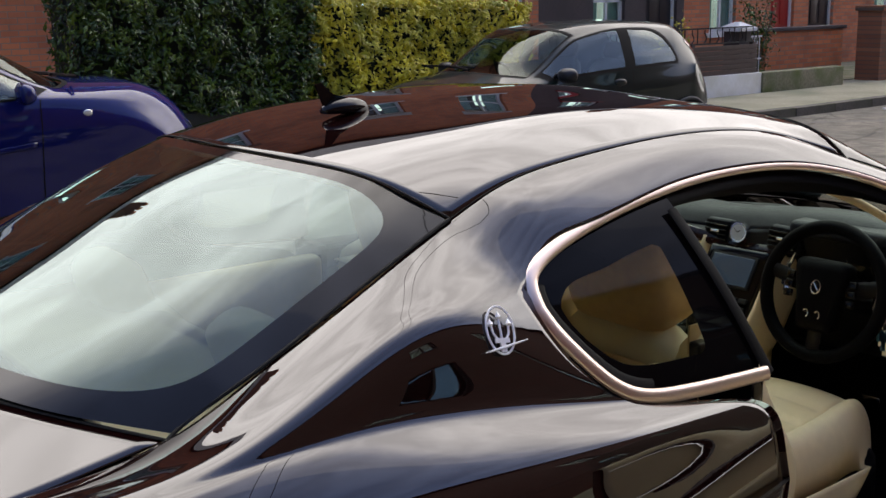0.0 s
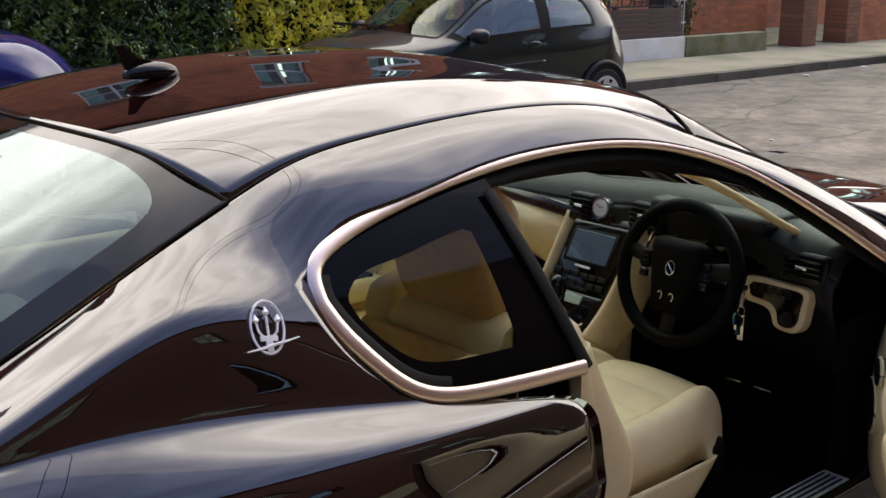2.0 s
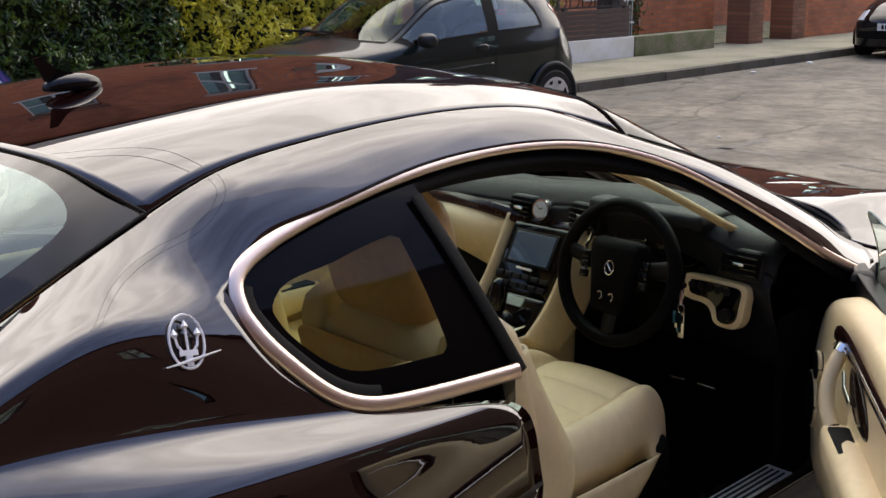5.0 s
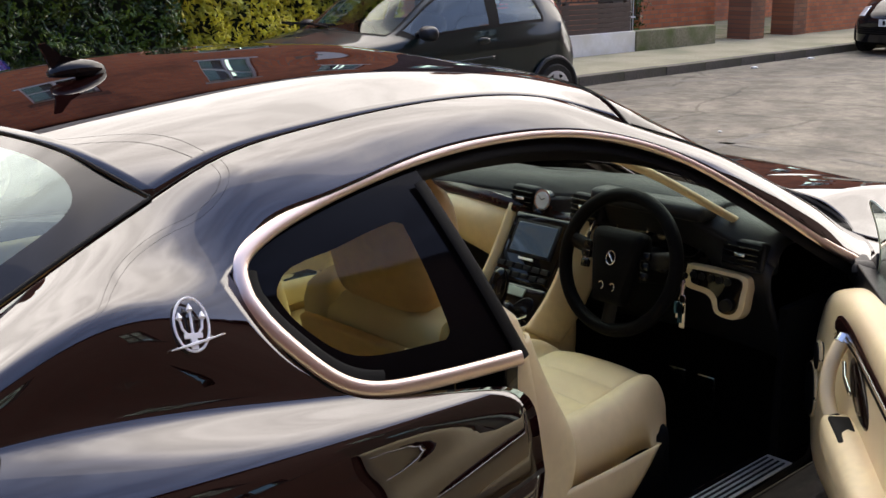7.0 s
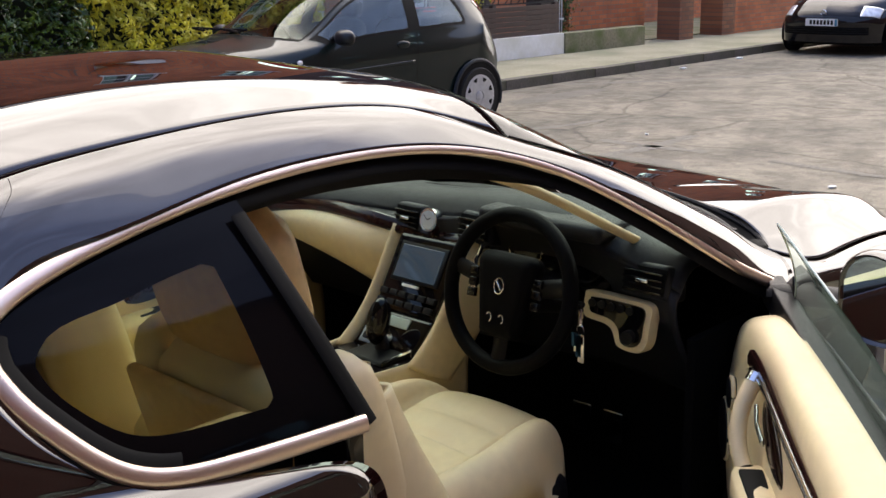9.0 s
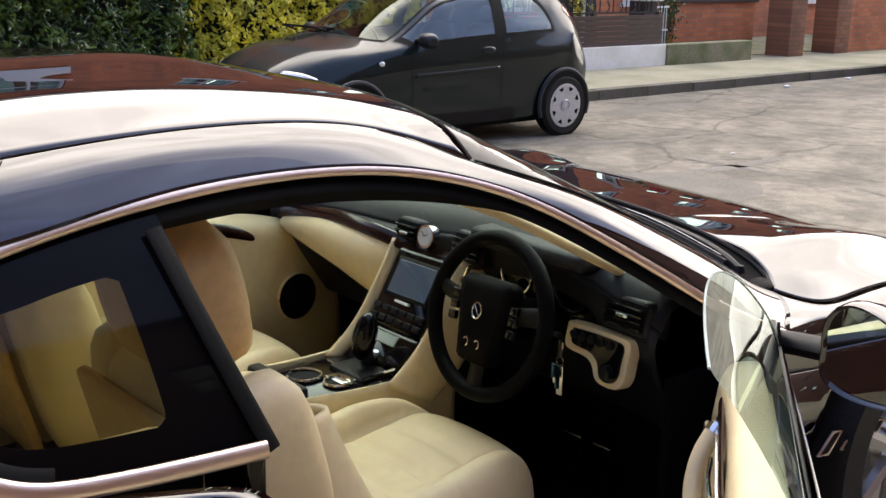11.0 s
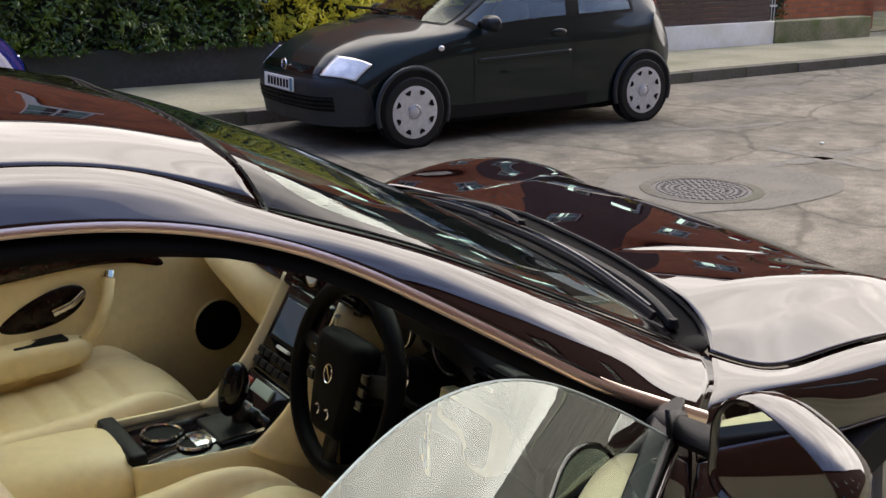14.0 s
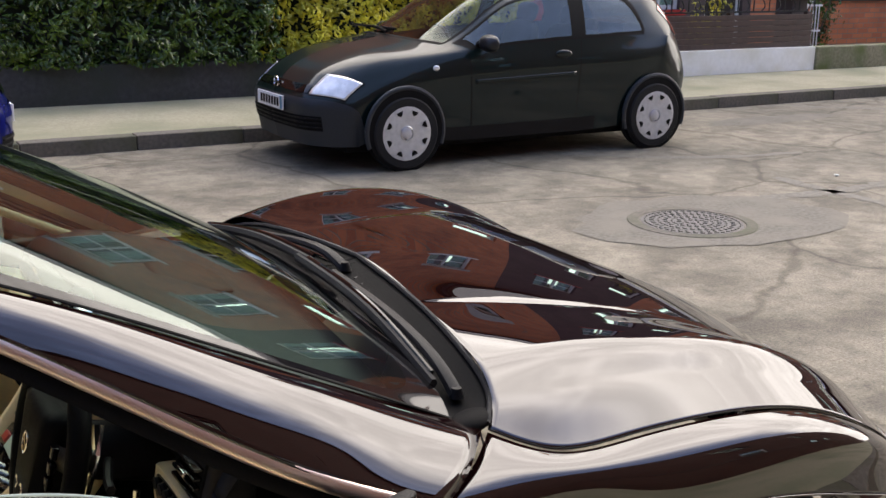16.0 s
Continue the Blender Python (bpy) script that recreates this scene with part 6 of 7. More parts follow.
# instruments and the switch panel beside the wheel
boxed("instrument_cowl", BLACK_LEATHER, dash, 0.955, 1.15, -0.62, -0.25, 0.93, 0.975, 0.02)
boxed("instrument_panel", GLOSS, dash, 1.03, 1.05, -0.60, -0.27, 0.80, 0.935, 0.01)
for y in (-0.53, -0.35):
    part("dial", tube([(1.026, y + 0.052 * math.cos(a), 0.868 + 0.052 * math.sin(a)) for a in np.linspace(0, 2 * math.pi, 30)[:-1]], 0.003, 5, closed=True), BRIGHT, dash, smooth=True)
def plate(name, outline, mat, parent, m, thick, label=""):
    """A flat moulded plate with the given outline (across, up), bevelled at its rim."""
    bm = bmesh.new()
    rim = spline([(0, a, b) for a, b in outline + outline[:1]], 8 * len(outline))[:-1]
    rings = [[bm.verts.new((-x, -((a - 0.5) * k + 0.5), (b - 0.5) * k + 0.5)) for _, a, b in rim] for x, k in ((-thick, 1.0), (thick * 0.6, 1.0), (thick, 0.97))]
    for p, q in zip(rings, rings[1:]):
        for k in range(len(rim)):
            bm.faces.new((p[k], p[(k + 1) % len(rim)], q[(k + 1) % len(rim)], q[k]))
    bm.faces.new(rings[-1])
    bmesh.ops.recalc_face_normals(bm, faces=bm.faces)
    bmesh.ops.transform(bm, matrix=m, verts=bm.verts)
    return part(name, bm, mat, parent, label, smooth=True, sharp=35)


switches = Matrix.Translation((0.995, -0.555, 0.688)) @ Matrix.Rotation(radians(6), 4, "Y") @ Matrix.Diagonal((1, 0.19, 0.122, 1))
plate("switch_surround", [(0.02, 0.98), (0.25, 1.0), (0.75, 1.0), (0.98, 0.97), (1.0, 0.6), (0.97, 0.2), (0.86, 0.02), (0.68, 0.0), (0.55, 0.06), (0.47, 0.30), (0.36, 0.42), (0.18, 0.45), (0.03, 0.50), (0.0, 0.75)], CREAM, dash, switches, 0.016, "cream surround of the light switches")
plate("switch_panel", [(0.12, 0.90), (0.30, 0.92), (0.72, 0.92), (0.90, 0.88), (0.91, 0.58), (0.88, 0.24), (0.80, 0.11), (0.70, 0.09), (0.62, 0.14), (0.57, 0.36), (0.44, 0.54), (0.24, 0.58), (0.13, 0.62), (0.11, 0.76)], GLOSS, dash, switches, 0.020)
for j in range(5):
    part("switch", disc(bmesh.new(), 0.010, -0.004, 0.004, 16, Matrix.Translation((0.984, -0.586 - j * 0.026, 0.786)) @ Matrix.Rotation(radians(90), 4, "Z")), BLACK, dash, smooth=True)
part("light_knob", disc(bmesh.new(), 0.016, -0.01, 0.01, 20, Matrix.Translation((0.974, -0.695, 0.728)) @ Matrix.Rotation(radians(90), 4, "Z")), BLACK, dash, smooth=True)
sheet("dash_speaker", loft([[(1.17, -0.14, 0.958), (1.16, 0.0, 0.958), (1.17, 0.14, 0.952)], [(1.28, -0.14, 0.945), (1.29, 0.0, 0.944), (1.28, 0.14, 0.936)]], 12, 6), RUBBER, dash, (1.2, 0, 0), 0.004, label="grey speaker mesh on the dashboard")

# steering wheel
# darker, less shiny than the dashboard's black leather
WHEEL_BLACK = material("wheel_leather", (0.003, 0.003, 0.0035), 0.5, 0, 0.2, 90, 0.25, 600, spec=0.06)
wheel_m = Matrix.Translation((0.846, -0.447, 0.819)) @ Matrix.Rotation(radians(14), 4, "Y")
rim_pts = [wheel_m @ Vector((0, 0.178 * math.cos(a), 0.178 * math.sin(a))) for a in np.linspace(0, 2 * math.pi, 56)[:-1]]
sw = part("steering_wheel", tube(rim_pts, 0.0185, 12, closed=True, up=(1, 0, -0.25)), WHEEL_BLACK, car, "black leather three-spoke steering wheel", smooth=True)
bm = box(bmesh.new(), -0.035, 0.03, -0.084, 0.084, -0.112, 0.088, 0.032)
for v in bm.verts:
    v.co.y *= 1.02 if v.co.z > 0 else 0.66
bmesh.ops.transform(bm, matrix=wheel_m, verts=bm.verts)
part("hub", bm, WHEEL_BLACK, sw, smooth=True)
for a0 in (12, 168, 270):
    c, d = math.cos(radians(a0)), math.sin(radians(a0))
    part("spoke", tube([wheel_m @ Vector((-0.005, 0.06 * c, 0.06 * d)), wheel_m @ Vector((0.0, 0.12 * c, 0.12 * d)), wheel_m @ Vector((0, 0.18 * c, 0.18 * d))], 0.022, 8, 0.5, up=(1, 0, 0)), BLACK, sw, smooth=True)
part("wheel_badge", tube([wheel_m @ Vector((-0.038, 0.014 * math.cos(a), 0.010 + 0.018 * math.sin(a))) for a in np.linspace(0, 2 * math.pi, 24)[:-1]], 0.0018, 5, closed=True), BRIGHT, sw, "chrome oval emblem", smooth=True)
part("wheel_badge_bar", tube([wheel_m @ Vector((-0.038, -0.008, 0.0)), wheel_m @ Vector((-0.038, 0.008, 0.02))], 0.002, 5), BRIGHT, sw)
for y in (-0.018, 0.018):
    part("horn_mark", tube([wheel_m @ Vector((-0.036, y + 0.008 * math.cos(a), -0.065 + 0.010 * math.sin(a))) for a in np.linspace(0.6, 4.2, 12)], 0.0018, 5), BRIGHT, sw)
for s in (-1, 1):
    part("shift_paddle", tube([wheel_m @ Vector((0.035, s * 0.135, -0.02)), wheel_m @ Vector((0.035, s * 0.145, 0.05)), wheel_m @ Vector((0.035, s * 0.125, 0.09))], 0.010, 6, 0.6), BRIGHT, sw, "bright metal gearshift paddle", smooth=True)
    part("column_stalk", tube([(0.93, -0.447 + s * 0.05, 0.80), (0.91, -0.447 + s * 0.13, 0.80), (0.905, -0.447 + s * 0.17, 0.805)], 0.008, 6), BLACK, sw, smooth=True)
    for j in range(3):
        boxed("wheel_button", GLOSS, sw, -0.022, -0.010, s * 0.095 - 0.012, s * 0.095 + 0.012, -0.03 + j * 0.026, -0.010 + j * 0.026, 0.003, m=wheel_m)
part("column", tube([(0.875, -0.447, 0.812), (1.0, -0.447, 0.78), (1.1, -0.447, 0.75)], 0.05, 14), BLACK, car, smooth=True)
# keys
keys = part("ignition_key", tube([(0.955, -0.575, 0.775), (0.952, -0.577, 0.755), (0.95, -0.578, 0.735)], 0.006, 6), BRIGHT, car, "keys hanging from the ignition", smooth=True)
KEY_BLUE = material("blue_plastic", (0.06, 0.22, 0.32), 0.4)
part("key_ring", tube([(0.95 + 0.0 * a, -0.578 + 0.010 * math.cos(a), 0.725 + 0.012 * math.sin(a)) for a in np.linspace(0, 6.28, 20)[:-1]], 0.0015, 5, closed=True), BRIGHT, keys)
for j, mt in enumerate((BRIGHT, KEY_BLUE, BRIGHT, KEY_BLUE)):
    boxed("key", mt, keys, 0.947, 0.952, -0.590 + j * 0.006, -0.572 + j * 0.006, 0.645 + 0.012 * j, 0.715, 0.002)
for y in (-0.50, -0.40):
    boxed("pedal", BRIGHT, car, 1.20, 1.215, y - 0.03, y + 0.03, 0.33, 0.42, 0.004, m=None)


# seats
def seat(y, dx, label):
    lean = Matrix.Translation((0.19 + dx, y, 0.47)) @ Matrix.Rotation(radians(-14), 4, "Y")
    # cushion: pleated middle, raised side bolsters, a fuller pad under the thighs, rolled front edge
    nu, nv = 61, 57
    grid = np.zeros((nu, nv, 3))
    for i in range(nu):
        u = i / (nu - 1)
        for j in range(nv):
            v = -1 + 2 * j / (nv - 1)
            a = abs(v)
            half = 0.268 - 0.030 * max(0.0, (u - 0.55) / 0.45) ** 2
            up = 0.545 + 0.020 * math.exp(-((u - 0.80) / 0.16) ** 2) - 0.02 * (1 - u)
            up += 0.040 * min(1, max(0, (a - 0.56) / 0.14)) * (1 - 0.6 * max(0.0, (u - 0.7) / 0.3))
            k = min(1.0, math.hypot(max(0.0, (a - 0.72) / 0.28), max(0.0, (u - 0.78) / 0.22)))
            up -= 0.15 * (1 - math.sqrt(max(0.0, 1 - k ** 2.4)))
            up -= 0.016 * math.exp(-((a - 0.56) / 0.030) ** 2)
            if a < 0.56:
                up -= 0.011 * sum(math.exp(-((u - p) / 0.014) ** 2) for p in (0.22, 0.34, 0.46, 0.58, 0.71)) * (1 - (a / 0.56) ** 6)
                up += 0.010 * (1 - (a / 0.56) ** 2)
            grid[i, j] = (0.14 + (0.755 - 0.16 * max(0.0, (a - 0.35) / 0.65) ** 2.2) * u + dx, y + v * half, up)
    st = sheet("front_seat", grid, CREAM, car, (0.5 + dx, y, 0.2), 0.01, label=label)
    for s in (-1, 1):
        cushion("back_bolster", CREAM, st, -0.08, 0.10, s * 0.225 - 0.06, s * 0.225 + 0.06, 0.0, 0.44, 0.01, m=lean)
    cushion("backrest", CREAM, st, -0.10, 0.05, -0.20, 0.20, 0.0, 0.43, 0.03, m=lean)
    cushion("headrest", TAN, st, -0.065, 0.105, -0.15, 0.15, 0.425, 0.69, 0.045, m=lean, label="tan leather headrest")
    boxed("back_panel", TAN, st, -0.125, -0.098, -0.215, 0.215, 0.02, 0.40, 0.012, "tan leather back of the seat", m=lean)
    boxed("seat_base", BLACK, st, 0.16 + dx, 0.80 + dx, y - 0.235, y + 0.235, 0.22, 0.455, 0.045)
    # flared wing where the backrest meets the cushion, and the side skirt under it
    t = math.copysign(1, y)
    front = [(0.26, 0.215, 0.82), (0.295, 0.225, 0.73), (0.35, 0.245, 0.61), (0.378, 0.252, 0.535), (0.352, 0.262, 0.44), (0.31, 0.265, 0.37)]
    lines = []
    for bx, by in ((-0.20, 0.030), (-0.05, 0.034), (-0.012, 0.018), (0.0, 0.0), (-0.015, -0.025), (-0.06, -0.055), (-0.20, -0.075)):
        lines.append([(max(0.06, x + bx) + dx, y + t * (w + by), z) for x, w, z in front])
    sheet("seat_wing", loft(lines, 30, 30), CREAM, st, (0.1 + dx, y, 0.5), 0.012)
    skirt = [[(x + dx, y + t * w, z) for x, w, z in q] for q in ([(0.16, 0.282, 0.45), (0.45, 0.298, 0.46), (0.66, 0.288, 0.455)], [(0.16, 0.290, 0.40), (0.43, 0.302, 0.40), (0.61, 0.290, 0.405)], [(0.16, 0.285, 0.33), (0.40, 0.295, 0.33), (0.55, 0.284, 0.34)])]
    sheet("side_skirt", loft(skirt, 20, 12), CREAM, st, (0.4 + dx, y, 0.4), 0.006)
    part("adjuster_knob", disc(bmesh.new(), 0.030, -0.014, 0.014, 24, Matrix.Translation((0.36 + dx, y + t * 0.312, 0.36))), BLACK, st, "round black seat adjuster", smooth=True)
    return st


seat(-0.445, 0.0, "cream leather driver seat with tan headrest")
seat(0.40, -0.03, "cream leather passenger seat with tan headrest")
boxed("belt_buckle", BLACK, car, 0.02, 0.06, -0.70, -0.67, 0.80, 0.90, 0.008, "black seat belt guide")
boxed("belt_strap", TAN, car, 0.03, 0.075, -0.665, -0.66, 0.50, 0.93, 0.001)

# centre console
con = cushion("centre_console", CREAM, car, 0.10, 0.56, -0.155, 0.085, 0.34, 0.605, 0.012, label="cream leather centre console with cup holder and gear lever")
sheet("console_side", loft([[(0.50, -0.155, 0.585), (0.70, -0.165, 0.575), (0.85, -0.175, 0.585), (0.95, -0.175, 0.62)], [(0.50, -0.165, 0.50), (0.70, -0.178, 0.50), (0.85, -0.185, 0.51), (0.95, -0.18, 0.54)], [(0.50, -0.16, 0.30), (0.70, -0.17, 0.30), (0.85, -0.175, 0.30), (0.95, -0.17, 0.30)]], 24, 14), CREAM, con, (0.7, 0.5, 0.5), 0.008)
sheet("console_side", loft([[(0.50, 0.095, 0.585), (0.70, 0.105, 0.575), (0.85, 0.115, 0.585), (0.95, 0.115, 0.62)], [(0.50, 0.105, 0.50), (0.70, 0.118, 0.50), (0.85, 0.125, 0.51), (0.95, 0.12, 0.54)], [(0.50, 0.10, 0.30), (0.70, 0.11, 0.30), (0.85, 0.115, 0.30), (0.95, 0.11, 0.30)]], 24, 14), CREAM, con, (0.7, -0.5, 0.5), 0.008)
boxed("console_tray", GLOSS, con, 0.53, 0.90, -0.150, 0.090, 0.52, 0.566, 0.01, "gloss black console tray")
boxed("tray_lip", BLACK, con, 0.50, 0.54, -0.135, 0.085, 0.545, 0.60, 0.012)
for cx, cy, rr in ((0.615, 0.0, 0.042), (0.655, -0.085, 0.034)):
    part("cup_holder", tube([(cx + rr * math.cos(a), cy + rr * math.sin(a), 0.572) for a in np.linspace(0, 2 * math.pi, 30)[:-1]], 0.004, 6, closed=True), BRIGHT, con, "chrome cup holder ring", smooth=True)
    bm = bmesh.new()
    bmesh.ops.create_cone(bm, cap_ends=True, segments=28, radius1=rr, radius2=rr, depth=0.004, matrix=Matrix.Translation((cx, cy, 0.567)))
    part("cup_well", bm, SEAL, con)
boxed("coin_tray", BRIGHT, con, 0.655, 0.70, -0.10, -0.03, 0.566, 0.571, 0.002)
boxed("gear_gate", BLACK, con, 0.70, 0.86, -0.12, 0.02, 0.562, 0.576, 0.006)
part("gear_rail", tube([(0.70, -0.125, 0.578), (0.86, -0.125, 0.585)], 0.004, 6), BRIGHT, con)
lever = part("gear_lever", tube([(0.775, -0.055, 0.56), (0.765, -0.058, 0.61), (0.755, -0.062, 0.655)], 0.018, 10, taper=lambda t: 1.25 - 0.5 * t), BLACK_LEATHER, con, "black leather gear lever", smooth=True)
bm = bmesh.new()
bmesh.ops.create_uvsphere(bm, u_segments=20, v_segments=12, radius=1)
for v in bm.verts:
    v.co = Vector((0.752 + v.co.x * 0.034 + v.co.z * 0.012, -0.064 + v.co.y * 0.028, 0.668 + v.co.z * 0.060))
part("lever_knob", bm, GLOSS, lever, smooth=True)
lever.location = (0.012, 0.018, -0.014)
con.location = (0.008, -0.034, 0.030)

# rear seats, parcel shelf, a box on the seat
for s in (-1, 1):
    rs = cushion("rear_seat", CREAM, car, -0.62, -0.16, s * 0.36 - 0.26, s * 0.36 + 0.26, 0.38, 0.55, 0.03, label="cream leather rear seat")
    lean = Matrix.Translation((-0.62, s * 0.36, 0.48)) @ Matrix.Rotation(radians(-20), 4, "Y")
    cushion("rear_backrest", CREAM, rs, -0.09, 0.06, -0.24, 0.24, 0.0, 0.48, 0.03, m=lean)
    cushion("rear_headrest", CREAM, rs, -0.075, 0.03, -0.13, 0.13, 0.46, 0.60, 0.02, m=lean)
    boxed("side_pocket", CREAM, car, -0.75, -0.06, min(s * 0.655, s * 0.72), max(s * 0.655, s * 0.72), 0.40, 0.875, 0.025, "cream rear side lining")
boxed("rear_tunnel", CREAM, car, -0.62, 0.12, -0.09, 0.09, 0.30, 0.53, 0.03)
boxed("parcel_shelf", CREAM, car, -1.15, -0.78, -0.60, 0.60, 0.915, 0.935, 0.008, "cream parcel shelf under the rear window")
boxed("shelf_front", CREAM, car, -0.84, -0.76, -0.60, 0.60, 0.60, 0.935, 0.02)
boxed("sill_plate", BRUSHED, car, 0.62, 1.02, -0.885, -0.815, 0.336, 0.340, 0.001, "brushed metal sill plate")
for j in range(4):
    boxed("sill_rib", BLACK, car, 0.64, 1.0, -0.878 + j * 0.016, -0.872 + j * 0.016, 0.341, 0.343)


# ---- parked hatchbacks ----
def pchip(p, q):
    """Points at parameters q of a smooth curve through p at 0, 1, 2 ..., with no overshoot."""
    p, q = np.asarray(p, float), np.asarray(q, float)
    k = len(p)
    d = np.diff(p, axis=0)
    t = np.zeros_like(p)
    for i in range(1, k - 1):
        a, b = d[i - 1], d[i]
        t[i] = np.where(a * b > 0, 2 * a * b / np.where(np.abs(a + b) > 1e-9, a + b, 1), 0)
    t[0], t[-1] = d[0], d[-1]
    i = np.clip(np.floor(q).astype(int), 0, k - 2)
    u = (q - i)[:, None]
    return p[i] * (1 + 2 * u) * (1 - u) ** 2 + t[i] * u * (1 - u) ** 2 + p[i + 1] * u * u * (3 - 2 * u) + t[i + 1] * u * u * (u - 1)


H0 = [(-3.00, 0, 0.28), (-3.04, 0, 0.60), (-2.98, 0, 0.98), (-2.62, 0, 1.395), (-1.75, 0, 1.44), (-1.02, 0, 1.385), (-0.22, 0, 0.985), (0.25, 0, 0.90), (0.62, 0, 0.735), (0.77, 0, 0.50), (0.72, 0, 0.20)]
H1 = [(-2.98, 0.42, 0.28), (-3.01, 0.45, 0.60), (-2.94, 0.45, 0.98), (-2.57, 0.40, 1.38), (-1.75, 0.40, 1.425), (-1.04, 0.40, 1.37), (-0.26, 0.42, 0.972), (0.22, 0.40, 0.888), (0.58, 0.40, 0.722), (0.74, 0.42, 0.50), (0.69, 0.42, 0.20)]
H2 = [(-2.90, 0.64, 0.28), (-2.94, 0.68, 0.60), (-2.84, 0.62, 0.995), (-2.48, 0.555, 1.335), (-1.75, 0.575, 1.372), (-1.13, 0.58, 1.295), (-0.43, 0.668, 0.945), (0.10, 0.64, 0.86), (0.46, 0.61, 0.705), (0.64, 0.62, 0.50), (0.60, 0.62, 0.20)]
H3 = [(-2.74, 0.74, 0.28), (-2.77, 0.775, 0.60), (-2.68, 0.735, 0.985), (-2.32, 0.765, 0.975), (-1.70, 0.79, 0.955), (-1.12, 0.79, 0.932), (-0.56, 0.772, 0.900), (-0.02, 0.755, 0.800), (0.34, 0.715, 0.660), (0.50, 0.715, 0.48), (0.48, 0.71, 0.20)]
H4 = [(-2.58, 0.76, 0.28), (-2.62, 0.80, 0.58), (-2.56, 0.80, 0.78), (-2.2, 0.82, 0.76), (-1.68, 0.822, 0.74), (-1.12, 0.82, 0.72), (-0.58, 0.815, 0.70), (-0.10, 0.81, 0.66), (0.22, 0.785, 0.56), (0.40, 0.76, 0.44), (0.40, 0.74, 0.20)]
H5 = [(-2.45, 0.74, 0.24), (-2.46, 0.77, 0.25), (-2.4, 0.78, 0.25), (-2.1, 0.79, 0.22), (-1.66, 0.79, 0.20), (-1.12, 0.79, 0.20), (-0.60, 0.79, 0.20), (-0.16, 0.79, 0.22), (0.12, 0.78, 0.24), (0.32, 0.75, 0.22), (0.36, 0.73, 0.20)]
HATCH = np.array([H0, H1, H2, H3, H4, H5])


